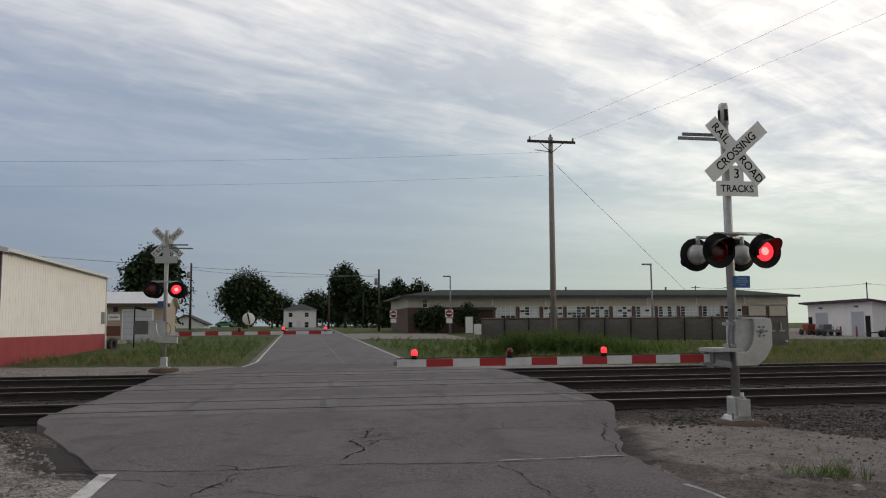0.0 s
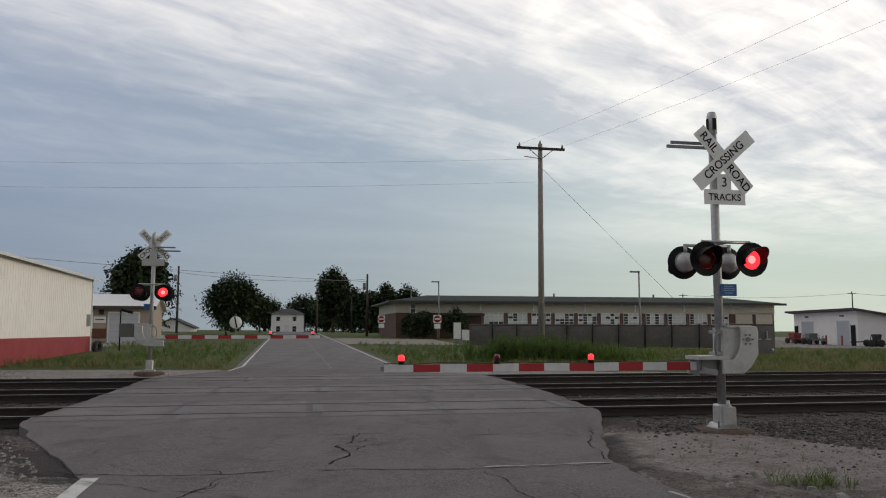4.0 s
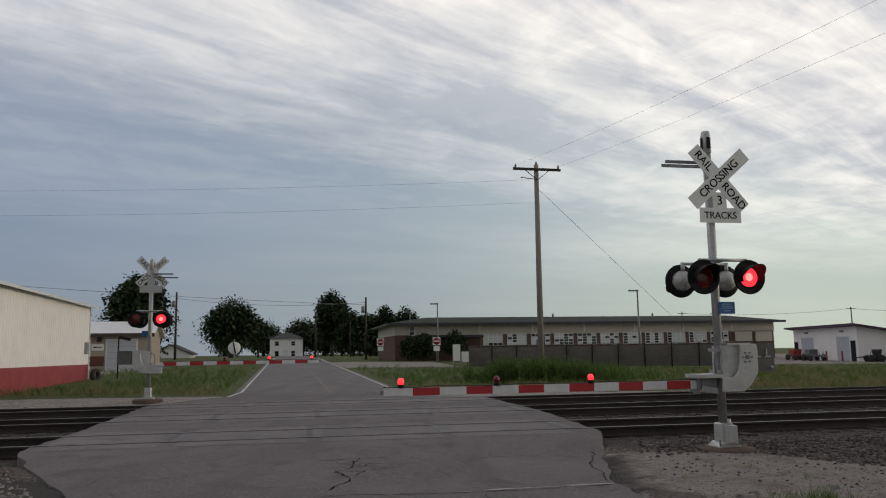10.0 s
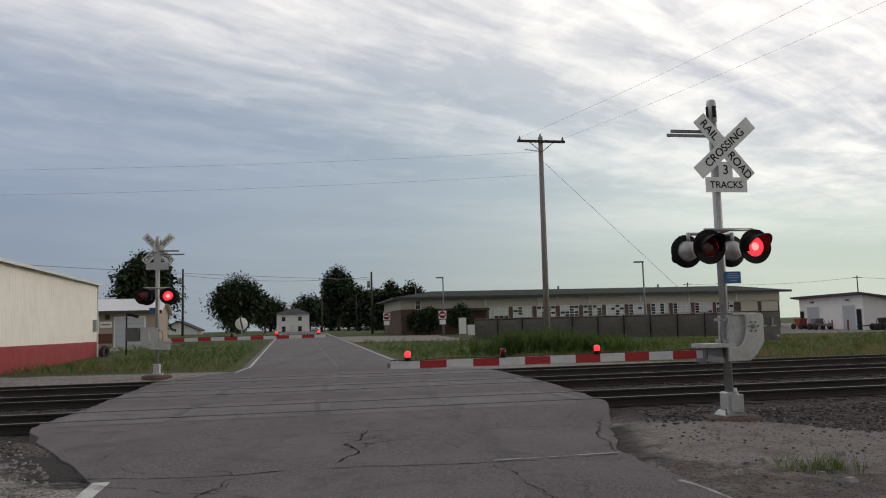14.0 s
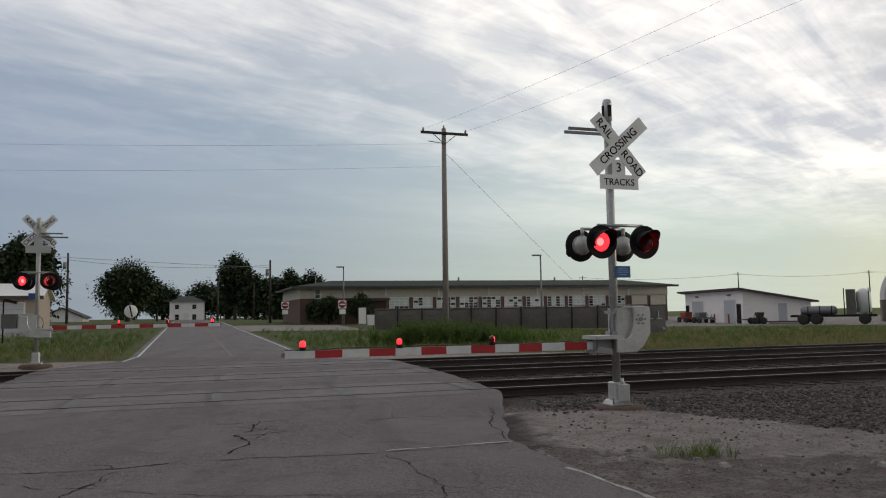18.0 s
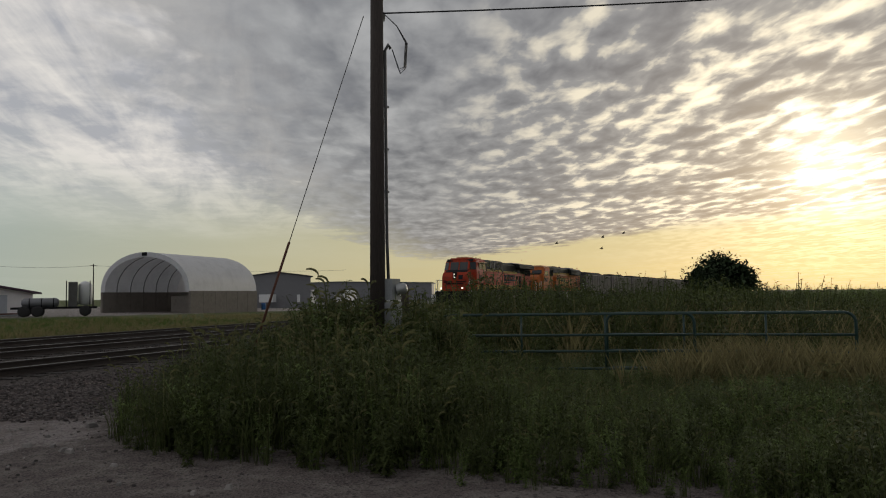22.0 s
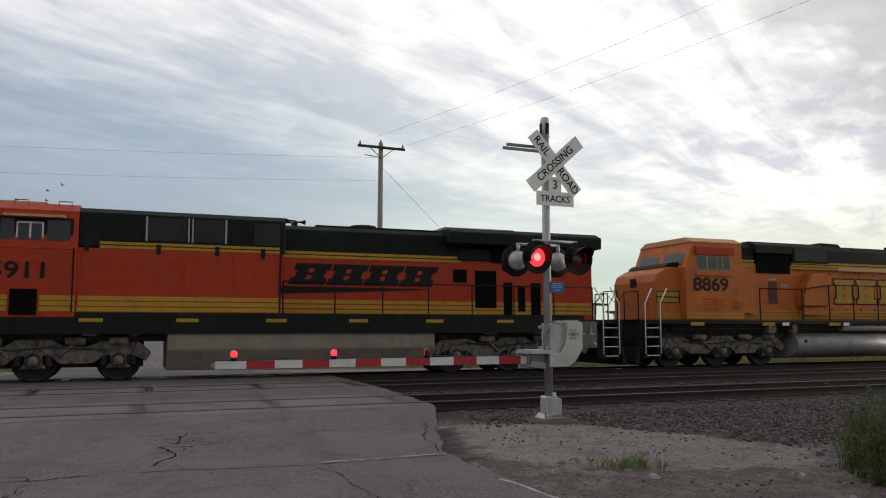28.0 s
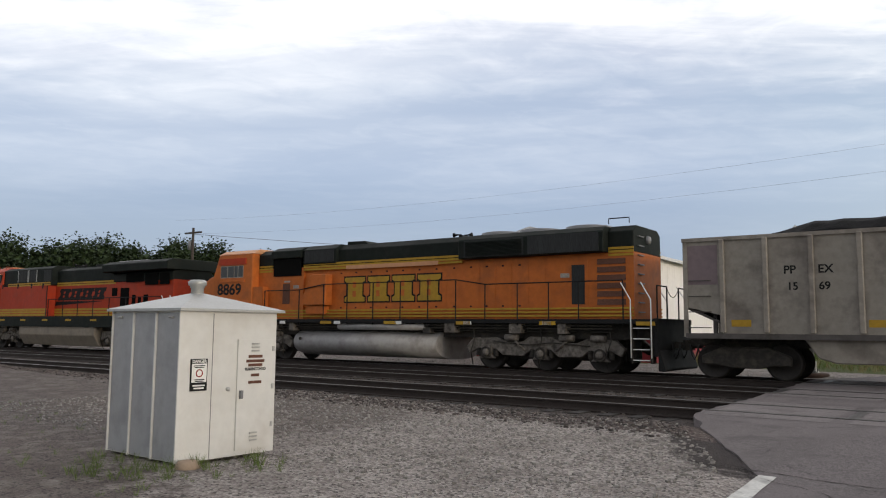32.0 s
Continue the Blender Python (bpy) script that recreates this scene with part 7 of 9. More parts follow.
def low_garage():
    """Lean-to garage: its doors face the road, the roof falls away behind them."""
    t = thing("garage", "white low garage with a dark roof edge and two doors", "building", pose(40.8, 74.0, 0.42))
    W, D, hi, lo = 7.4, 13.0, 3.35, 2.15
    bm = bmesh.new()
    prism(bm, ((0, -0.6), (W, -0.6), (W, lo), (0, hi)), 0, D)
    part("wall", bm, WHITE_SIDING, t, "off-white walls")
    bm = bmesh.new()
    sl = (hi - lo) / W
    prism(bm, ((-0.7, hi + 0.7 * sl), (W + 0.5, lo - 0.5 * sl), (W + 0.5, lo - 0.5 * sl + 0.17), (-0.7, hi + 0.7 * sl + 0.17)), -0.7, D + 0.7)
    part("roof", bm, PURPLE_TRIM, t, "dark maroon-edged roof slab")
    for y, w in ((2.6, 2.3), (9.85, 2.6)):
        door_unit(t, pose(0, y, 0.0, 0, 0, -90), w, 2.4, DOOR_GREY, "blue-grey roll-up door")
        part("wall_lamp", made(box, -0.25, 0.0, y - 0.2, y + 0.2, 2.85, 3.02), STEEL_GREY, t)
    for y in (0.75, 12.4):
        door_unit(t, pose(0, y, 0.0, 0, 0, -90), 0.85, 2.0, BLACK, "dark side door")
    for y in (1.1, 4.1, 8.2, 11.5):
        part("bollard", made(tube, (-1.0, y, -0.4), (-1.0, y, 1.0), 0.09, seg=10), FADED_RED, t, "faded red bollard")
    part("door", made(box, W * 0.52, W * 0.52 + 0.9, -0.06, 0.02, 0.0, 2.0), DOOR_GREY, t, "grey end door", 0.01)
    return t


FADED_RED = material("faded_red_enamel", (0.30, 0.055, 0.035), rough=0.6, vary=0.2, grain=8, dirt=(0.12, 0.06, 0.045))
low_garage()


def hoop_shed():
    W, D, zw, zt, g = 12.1, 15.4, 2.95, 7.6, 0.4
    yaw = math.degrees(math.atan2(3.6, 14.8))
    t = thing("hoop_barn", "open-fronted storage barn with a white arched cover", "barn", pose(64.6, 69.7, 0, 0, 0, yaw))
    # local x runs back, y from the nearer foot to the farther one
    def arc(k, n, r=0.0):
        a = 3.14159 * k / n
        return (W / 2 - (W / 2 + r) * math.cos(a), zw + (zt - zw + r) * max(0.0, math.sin(a)) ** 0.9)
    n = 26
    bays = 6
    for b in range(bays):
        verts, faces = [], []
        for q in range(4):
            x = D * (b + q / 3) / bays
            dip = 0.008 * math.sin(3.14159 * q / 3)
            for k in range(n + 1):
                y, z = arc(k, n, -dip)
                verts.append((x, y, z))
        for q in range(3):
            for k in range(n):
                i = q * (n + 1) + k
                faces.append((i, i + n + 1, i + n + 2, i + 1))
        me = bpy.data.meshes.new("cover")
        me.from_pydata(verts, [], faces)
        me.polygons.foreach_set("use_smooth", [True] * len(faces))
        me.materials.append(FABRIC)
        o = new("cover", me)
        o.parent = t
        md = o.modifiers.new("thick", "SOLIDIFY")
        md.thickness = 0.05
        md.use_rim = False
        tagged(o, label="white fabric bay")
    for b in range(bays + 1):
        x = D * b / bays
        bm = bmesh.new()
        pipe(bm, [(x, *arc(k, n, -0.14)) for k in range(n + 1)], 0.055, 6)
        part("arch_rib", bm, METER, t, "steel arch")
    bm = bmesh.new()
    for k in range(n):
        y0, z0 = arc(k, n, 0.03)
        y1, z1 = arc(k + 1, n, 0.03)
        y2, z2 = arc(k + 1, n, -0.55)
        y3, z3 = arc(k, n, -0.55)
        v = [bm.verts.new(p) for p in ((-0.12, y0, z0), (-0.12, y1, z1), (-0.12, y2, z2), (-0.12, y3, z3), (0.1, y0, z0), (0.1, y1, z1), (0.1, y2, z2), (0.1, y3, z3))]
        for f in ((0, 1, 2, 3), (4, 7, 6, 5), (0, 4, 5, 1), (3, 2, 6, 7)):
            bm.faces.new([v[i] for i in f])
    part("front_band", bm, FABRIC, t, "white front edge", kind="stuff")
    for y in (0.0, W):
        for b in range(bays):
            part("wall_panel", made(box, D * b / bays + 0.02, D * (b + 1) / bays - 0.02, y - 0.15, y + 0.15, g - 0.4, zw), YARD_CONCRETE, t, "concrete wall panel", 0.02)
    part("back_wall", made(box, D - 0.2, D, 0.2, W - 0.2, g - 0.4, zw), YARD_CONCRETE, t, "concrete back wall")
    bm = bmesh.new()
    prism(bm, [arc(k, n, -0.1) for k in range(n + 1)], D - 0.25, D - 0.15, "x")
    part("back_cover", bm, FABRIC, t)
    part("inner_bay", made(box, 5.0, 5.3, 0.6, 6.0, g - 0.4, 2.4), YARD_CONCRETE, t, "low inner wall", 0.02)
    part("badge", made(box, -0.16, -0.1, W / 2 - 0.35, W / 2 + 0.35, zt - 0.42, zt + 0.02), BLACK, t, "dark badge")
    return t


hoop_shed()


def plain_hall(name, label, m, w, d, h, rise_, wall, roof, doors=0):
    t = thing(name, label, "building", m)
    bm = bmesh.new()
    prism(bm, ((0, -0.5), (w, -0.5), (w, h), (w / 2, h + rise_), (0, h)), 0, d)
    part("wall", bm, wall, t)
    for sx in (0, 1):
        bm = bmesh.new()
        x0, x1 = (w / 2, w + 0.4) if sx else (-0.4, w / 2)
        sl = rise_ / (w / 2)
        za, zb = (h + rise_, h - 0.4 * sl) if sx else (h - 0.4 * sl, h + rise_)
        prism(bm, ((x0, za + 0.02), (x1, zb + 0.02), (x1, zb + 0.2), (x0, za + 0.2)), -0.4, d + 0.4)
        part("roof", bm, roof, t)
    for k in range(doors):
        door_unit(t, pose(w * (k + 0.6) / (doors + 0.3), 0, 0.3), 2.6, min(2.9, h - 0.8), WHITE_PAINT, "pale roll-up door")
    return t




def workshop():
    """Tan workshop, its long white roof slope towards the road."""
    t = thing("workshop", "tan workshop with a white metal roof and grey doors", "building", pose(-31.8, 54.0, 0.3, 0, 0, 14.6))
    W, D, h, r = 12.0, 10.0, 2.5, 1.0
    bm = bmesh.new()
    prism(bm, ((0, -0.6), (D, -0.6), (D, h), (D / 2, h + r), (0, h)), 0, W, "x")
    part("wall", bm, TAN, t, "tan metal siding")
    for a, b, za, zb in ((-0.4, D / 2, h - 0.08, h + r), (D / 2, D + 0.4, h + r, h - 0.08)):
        bm = bmesh.new()
        prism(bm, ((a, za), (b, zb), (b, zb + 0.12), (a, za + 0.12)), -0.35, W + 0.35, "x")
        part("roof", bm, ROOF_WHITE, t, "white metal roof slope")
    part("fascia", made(box, -0.36, W + 0.36, -0.44, -0.40, h - 0.20, h + 0.06), BARK, t, "dark eaves line")
    for x, w in ((6.9, 2.2), (10.15, 1.95)):
        d = door_unit(t, pose(x, 0, -0.1), w, 2.15, DOOR_GREY, "grey roller door")
        for k in range(4):
            part("door_rib", made(box, -w / 2 + 0.04, w / 2 - 0.04, -0.072, -0.06, 0.42 + 0.43 * k, 0.45 + 0.43 * k), METER, d)
    part("sign_board", made(box, 8.15, 8.95, -0.06, 0.0, 1.35, 1.80), WHITE_PAINT, t, "small white sign board", 0.01)
    part("sign_bars", made(box, 8.25, 8.85, -0.066, -0.058, 1.55, 1.62), GRIME, t)
    part("wall_bracket", made(box, 8.5, 8.8, -0.12, 0.0, 1.95, 2.35), GRIME, t, "dark wall bracket")
    part("lower_panel", made(box, 8.05, 9.0, -0.04, 0.0, 0.25, 0.95), RUST, t, "brown lower panel", 0.01)
    return t


workshop()
plain_hall("house", "small white house with a dark roof", pose(-45.0, 128.0, -0.7, 0, 0, 8), 6, 6, 2.2, 1.4, WHITE_SIDING, ROOF_DARK)
plain_hall("warehouse", "grey warehouse with a shallow roof", pose(131, 108, 0.8, 0, 0, 133), 12, 26, 5.6, 0.8, STEEL_GREY, ROOF_DARK, 0)
plain_hall("warehouse", "long pale grey warehouse far across the field", pose(205, 118, 0.8, 0, 0, 118), 52, 20, 5.5, 0.6, STEEL_GREY, ROOF_GREEN, 0)


def two_storey_house():
    t = thing("house", "white two-storey house with a dark hipped roof", "house", pose(-39.6, 196.2, 0.5, 0, 0, 8))
    W, D, h = 8.0, 8.0, 4.7
    part("wall", made(box, 0, W, 0, D, -0.6, h), WHITE_SIDING, t, "white siding")
    bm = bmesh.new()
    lo = [bm.verts.new(p) for p in ((-0.5, -0.5, h), (W + 0.5, -0.5, h), (W + 0.5, D + 0.5, h), (-0.5, D + 0.5, h))]
    hi = [bm.verts.new(p) for p in ((W / 2 - 1, D / 2, h + 1.5), (W / 2 + 1, D / 2, h + 1.5))]
    for f in ((lo[0], lo[1], hi[1], hi[0]), (lo[1], lo[2], hi[1]), (lo[2], lo[3], hi[0], hi[1]), (lo[3], lo[0], hi[0]), tuple(lo[::-1])):
        bm.faces.new(f)
    part("roof", bm, ROOF_DARK, t, "dark shingle roof")
    for x in (1.7, 5.7):
        for z in (1.0, 3.5):
            window_unit(t, pose(x, 0, z), 0.9, 1.3 if z < 2 else 1.0, 1, 2, GLASS)
    door_unit(t, pose(3.8, 0, -0.1), 1.0, 2.0, WHITE_PAINT, "front door")
    return t


two_storey_house()


# ---------------------------------------------------------------- fences, gates, posts, signs
def cloth_fence():
    t = thing("fence", "dark cloth-covered chain link fence", "fence", pose(0, 0, lift(13) - lift(0)))
    a, b = Vector((3.0, 62.0)), Vector((23.5, 56.5))
    n = 11
    for k in range(n + 1):
        p = a + (b - a) * k / n
        z = rise(p.x, p.y)
        part("post", made(tube, (p.x, p.y - 0.17, z - 0.1), (p.x + 0.04, p.y - 0.17, z + 1.78), 0.045, seg=8), BLACK, t, "dark leaning fence post")
        if k < n:
            q = a + (b - a) * (k + 1) / n
            verts, faces = [], []
            for i in range(7):
                w = p + (q - p) * i / 6
                for j in range(5):
                    zz = 0.05 + 1.6 * j / 4 - (0.06 * math.sin(3.1416 * i / 6) if j == 4 else 0)
                    bulge = 0.10 * math.sin(3.1416 * i / 6) * math.sin(3.1416 * j / 4) + 0.05 * noise.noise(Vector((w.x, j, 2)))
                    verts.append((w.x, w.y - 0.05 - bulge, rise(w.x, w.y) + zz))
            for i in range(6):
                for j in range(4):
                    m = i * 5 + j
                    faces.append((m, m + 5, m + 6, m + 1))
            me = bpy.data.meshes.new("cloth")
            me.from_pydata(verts, [], faces)
            me.materials.append(FENCE)
            o = new("cloth", me)
            o.parent = t
            md = o.modifiers.new("thick", "SOLIDIFY")
            md.thickness = 0.012
    bm = bmesh.new()
    pipe(bm, [(a.x + (b.x - a.x) * k / n, a.y + (b.y - a.y) * k / n, rise(a.x, a.y) + 1.72) for k in range(n + 1)], 0.025, 6)
    part("top_rail", bm, STEEL_GREY, t)


cloth_fence()


def pipe_gate(p, q, label):
    t = thing("field_gate", label, "gate", pose(0, 0, lift(14) - lift(0)), "green pipe gates")
    p, q = Vector(p), Vector(q)
    d = (q - p)
    zs = (0.16, 0.48, 0.78, 1.17)
    r = 0.028
    fr = bmesh.new()
    c = 0.18
    e = d.normalized()

    def at(f, z):
        w = p + e * f
        return (w.x, w.y, z)
    Ln = d.length
    corner = [at(c * (1 - math.sin(a)), 1.17 - c * (1 - math.cos(a))) for a in [1.5708 * k / 5 for k in range(6)]]
    pipe(fr, [at(0, 0.1)] + corner[::-1] + [at(Ln - c, 1.17)] + [at(Ln - c * (1 - math.sin(a)), 1.17 - c * (1 - math.cos(a))) for a in [1.5708 * k / 5 for k in range(6)]] + [at(Ln, 0.1)], r, 8)
    part("gate_frame", fr, GREEN_PIPE, t, "bent green pipe frame")
    for z in zs[:-1]:
        part("gate_bar", made(tube, at(0, z), at(Ln, z), 0.024, seg=8), GREEN_PIPE, t)
    for f in (0.33, 0.66):
        part("gate_upright", made(tube, at(Ln * f, 0.16), at(Ln * f, 1.17), 0.02, seg=8), GREEN_PIPE, t)
    return t


pipe_gate((13.2, 7.25), (14.85, 2.85), "dark green pipe gate half hidden in weeds")
pipe_gate((14.55, 4.4), (15.35, 0.25), "dark green pipe gate overlapping its neighbour")
for x, y, h in ((12.95, 7.9, 1.75), (15.5, -0.3, 1.4)):
    pt = tagged(part("fence_post", made(tube, (x, y, -0.4), (x + 0.03, y, h + lift(x)), 0.085, 0.075, 10), WOOD_DARK, None), "dark wooden fence post in the weeds", "post", "fence posts")


def service_pole():
    t = thing("utility_pole", "dark wooden service pole with meter and guy wire", "utility pole", pose(10.52, 6.88, 0, 0, 0.6, 0))
    part("pole", made(tube, (0, 0, -0.3), (0.0, 0, 6.38), 0.135, 0.105, 16), WOOD_DARK, t, "creosoted dark pole")
    bm = bmesh.new()
    box(bm, 0.0, 0.30, -0.27, -0.12, 0.85, 1.42)
    part("switch_box", bm, METER, t, "grey enamelled box", 0.01)
    bm = bmesh.new()
    box(bm, 0.02, 0.26, -0.26, -0.12, 1.46, 1.80)
    mb = part("meter_box", bm, METER, t, "grey meter socket", 0.01)
    part("meter_glass", made(lathe, ((0.0, 0.14), (0.06, 0.135), (0.085, 0.10), (0.09, 0.0), (0.10, -0.02)), 16), SIGN_BACK, mb, "round glass meter", m=pose(0.20, -0.27, 1.63, 78, 0, 20))
    bm = bmesh.new()
    pipe(bm, ((0.13, -0.12, 1.8), (0.125, -0.10, 2.4), (0.11, -0.085, 5.55), (0.17, -0.11, 5.66), (0.21, -0.13, 5.60)), 0.026, 8)
    part("conduit", bm, BOX_GREY, t, "dark grey conduit and weatherhead")
    bm = bmesh.new()
    for k in range(3):
        o = 0.03 * k
        pipe(bm, ((0.24, -0.14, 5.60), (0.34 + o, -0.2, 5.28 - o), (0.48 + o, -0.22, 5.35), (0.56 + o, -0.2, 5.8), (0.42, -0.12, 6.05), (0.16, -0.05, 6.18)), 0.008, 6)
    part("drip_loops", bm, WIRE, t, "black looped service wires")
    bm = bmesh.new()
    lathe(bm, ((0.0, 0.0), (0.04, 0.0), (0.05, 0.05), (0.035, 0.1), (0.0, 0.1)), 10, pose(0.2, 0.02, 6.14))
    box(bm, 0.08, 0.24, 0.0, 0.04, 6.10, 6.14)
    part("insulator", bm, CONCRETE, t, "spool insulator")
    bm = bmesh.new()
    for z in (3.2, 3.9, 4.6):
        box(bm, 0.10, 0.17, -0.12, -0.07, z, z + 0.03)
    part("conduit_straps", bm, STEEL_GREY, t, kind="stuff")
    return t


service_pole()
part_guy = thing("guy_wire", "thin steel guy wire with a rust-red guard", "cable", pose(0, 0, lift(10) - lift(0)))
part("wire", made(tube, (10.35, 6.98, 6.05), (9.72, 9.05, 0.0), 0.007, seg=5), WIRE, part_guy)
pa, pb = Vector((10.35, 6.98, 6.05)), Vector((9.72, 9.05, 0.0))
part("guard", made(tube, pa + (pb - pa) * 0.60, pa + (pb - pa) * 0.97, 0.022, seg=8), RUST, part_guy, "rust-red guy guard")


def cable(name, label, a, b, sag, r, mat=WIRE, group=""):
    bm = bmesh.new()
    a, b = Vector(a) + Vector((0, 0, lift(a[0]))), Vector(b) + Vector((0, 0, lift(b[0])))
    n = 16
    pts = [a + (b - a) * (k / n) - Vector((0, 0, 4 * sag * (k / n) * (1 - k / n))) for k in range(n + 1)]
    pipe(bm, pts, r, 5)
    ob = part(name, bm, mat)
    return tagged(ob, label, "cable", group)


cable("service_cable", "black service cable from the pole", (10.70, 6.9, 6.2), (26.0, -16.0, 9.5), 0.5, 0.014)


def crossarm_pole():
    x, y, zt = 5.35, 37.6, 10.65
    g = rise(x, y)
    t = thing("utility_pole", "tall weathered wooden power pole with a crossarm", "utility pole", pose(x, y, 0, 0, 0.3, 10.3))
    part("pole", made(tube, (0, 0, -0.2), (0, 0, zt), 0.16, 0.11, 16), WOOD_POLE, t, "grey weathered pole")
    part("crossarm", made(box, -1.22, 1.22, -0.17, -0.08, zt - 0.32, zt - 0.20), WOOD_DARK, t, "dark crossarm", 0.01)
    for sx in (-1, 1):
        bm = bmesh.new()
        pipe(bm, ((sx * 0.62, -0.14, zt - 0.30), (0, -0.14, zt - 0.80)), 0.018, 6)
        part("arm_brace", bm, WOOD_DARK, t)
        part("insulator", made(lathe, ((0.0, 0.0), (0.05, 0.02), (0.06, 0.09), (0.03, 0.14), (0.04, 0.18), (0.0, 0.2)), 10), METER, t, m=pose(sx * 1.1, -0.12, zt - 0.20))
    part("insulator", made(lathe, ((0.0, 0.0), (0.05, 0.02), (0.06, 0.09), (0.03, 0.14), (0.0, 0.2)), 10), METER, t, m=pose(0.0, 0, zt))
    for z in (zt - 0.75, zt - 1.9):
        bm = bmesh.new()
        pipe(bm, ((-0.1, -0.1, z), (-0.9 if z > zt - 1 else -0.15, -0.3, z + 0.02)), 0.02, 6)
        part("bracket", bm, STEEL_GREY, t)
    return t


crossarm_pole()
for x, z in ((4.35, 10.6), (6.4, 10.5)):
    cable("power_line", "thin overhead power line", (x, 37.6, z), (x + 17.5, -6.0, 12.2), 0.8, 0.004, WIRE_FAR, "overhead lines")
for z, dz in ((9.9, 0.0), (8.75, 0.0)):
    cable("power_line", "thin overhead power line", (5.2, 37.6, z), (-62.0, 31.0, z - 0.3), 1.0, 0.004, WIRE_FAR, "overhead lines")
cable("guy_wire", "thin steel guy wire", (5.5, 37.6, 9.4), (17.5, 49.0, 1.5), 0.0, 0.009, WIRE_FAR)


def far_pole(x, y, h, arm=True, lamp=False):
    g = rise(x, y)
    t = thing("street_lamp" if lamp else "utility_pole", "slim grey lamp post with a short arm" if lamp else "distant wooden power pole", "street lamp" if lamp else "utility pole", pose(x, y, g, 0, 0, 10))
    if lamp:
        part("post", made(tube, (0, 0, -0.1), (0, 0, h), 0.09, 0.06, 10), STEEL_GREY, t)
        part("lamp_head", made(box, -0.75, 0.05, -0.12, 0.12, h - 0.06, h + 0.06), STEEL_GREY, t, "flat lamp head", 0.02)
    else:
        part("pole", made(tube, (0, 0, -0.1), (0, 0, h), 0.16, 0.11, 10), WOOD_DARK, t)
        if arm:
            part("crossarm", made(box, -1.1, 1.1, -0.06, 0.06, h - 0.5, h - 0.36), WOOD_DARK, t)
        if y < 100:
            part("transformer", made(tube, (-0.35, 0, h - 1.9), (-0.35, 0, h - 1.1), 0.2, seg=12), STEEL_GREY, t)
    return t


far_pole(17.2, 63.8, 6.1, lamp=True)
far_pole(0.9, 80.0, 5.9, lamp=True)
far_pole(-2.4, 100.0, 5.9, lamp=True)
far_pole(-7.6, 94.7, 7.5, arm=False)
far_pole(-17.3, 120.0, 6.0, arm=False)
far_pole(-15.0, 150.0, 7.0, arm=False)
far_pole(-31.5, 98.0, 8.4, arm=False)
for bx, by in ((94, 172), (121, 163), (62.0, 190), (70.0, 190)):
    far_pole(bx, by, 10.3)
far_pole(-62.2, 32.7, 9.0)
for i, (a, b) in enumerate((((94, 172, 10.8), (121, 163, 10.8)), ((62, 190, 10.8), (94, 172, 10.8)), ((121, 163, 10.8), (190, 140, 10.8)))):
    cable("power_line", "thin overhead power line", a, b, 0.8, 0.03, WIRE_FAR, "overhead lines")
cable("power_line", "thin overhead power line", (-7.6, 94.7, 7.6), (-31.5, 98.0, 8.4), 0.6, 0.02, WIRE_FAR, "overhead lines")
cable("power_line", "thin overhead power line", (-7.6, 94.7, 7.3), (-62.2, 32.7, 8.6), 0.8, 0.02, WIRE_FAR, "overhead lines")


def round_sign():
    t = thing("road_sign", "white round sign with a dark post behind it", "road sign", pose(-14.4, 58.3, rise(-14.4, 58.3), 0, 0, 14))
    part("post", made(tube, (0, 0, -0.1), (0, 0, 2.2), 0.03, seg=8), STEEL_GREY, t)
    part("disc", made(lathe, ((0.0, 0.004), (0.45, 0.004), (0.455, 0.0), (0.45, -0.004), (0.0, -0.004)), 30), SIGN_WHITE, t, "plain white disc", m=pose(0, -0.05, 1.55, 90))
    part("strip", made(box, -0.05, 0.05, -0.075, -0.06, -0.42, 0.42), SIGN_BLACK, t, "dark strip across the disc", m=pose(0, 0, 1.55, 0, -12, 0))


round_sign()


def no_entry(x, y, h):
    t = thing("road_sign", "square white sign with a red disc and white bar", "road sign", pose(x, y, rise(x, y), 0, 0, 6), "no-entry signs")
    part("post", made(tube, (0, 0, -0.1), (0, 0, h + 0.3), 0.035, seg=8), STEEL_GREY, t)
    b = part("board", made(box, -0.38, 0.38, -0.06, -0.04, h - 0.45, h + 0.31), SIGN_WHITE, t, bevel=0.01)
    part("red_disc", made(lathe, ((0.0, 0.004), (0.34, 0.004), (0.34, 0.0)), 26), SIGN_RED, b, m=pose(0, -0.062, h - 0.07, 90))
    part("bar", made(box, -0.25, 0.25, -0.075, -0.064, h - 0.13, h - 0.01), SIGN_WHITE, b)
    part("lower_plate", made(box, -0.3, 0.3, -0.06, -0.04, h - 1.0, h - 0.55), SIGN_WHITE, t)


no_entry(-5.2, 84.0, 2.1)
no_entry(0.72, 76.0, 2.15)
for x, y, w, h0, h1 in ((2.1, 60.5, 0.55, 0.5, 1.75), (2.75, 60.6, 0.55, 0.4, 1.2)):
    t = thing("notice_board", "pale notice board on two posts", "sign", pose(x, y, rise(x, y), 0, 0, 8), "notice boards")
    for sx in (-1, 1):
        part("post", made(box, sx * w / 2 - 0.04, sx * w / 2 + 0.04, -0.04, 0.04, -0.1, h1), WOOD_POLE, t)
    part("board", made(box, -w / 2, w / 2, -0.06, -0.04, h0, h1), WHITE_PAINT, t, bevel=0.01)


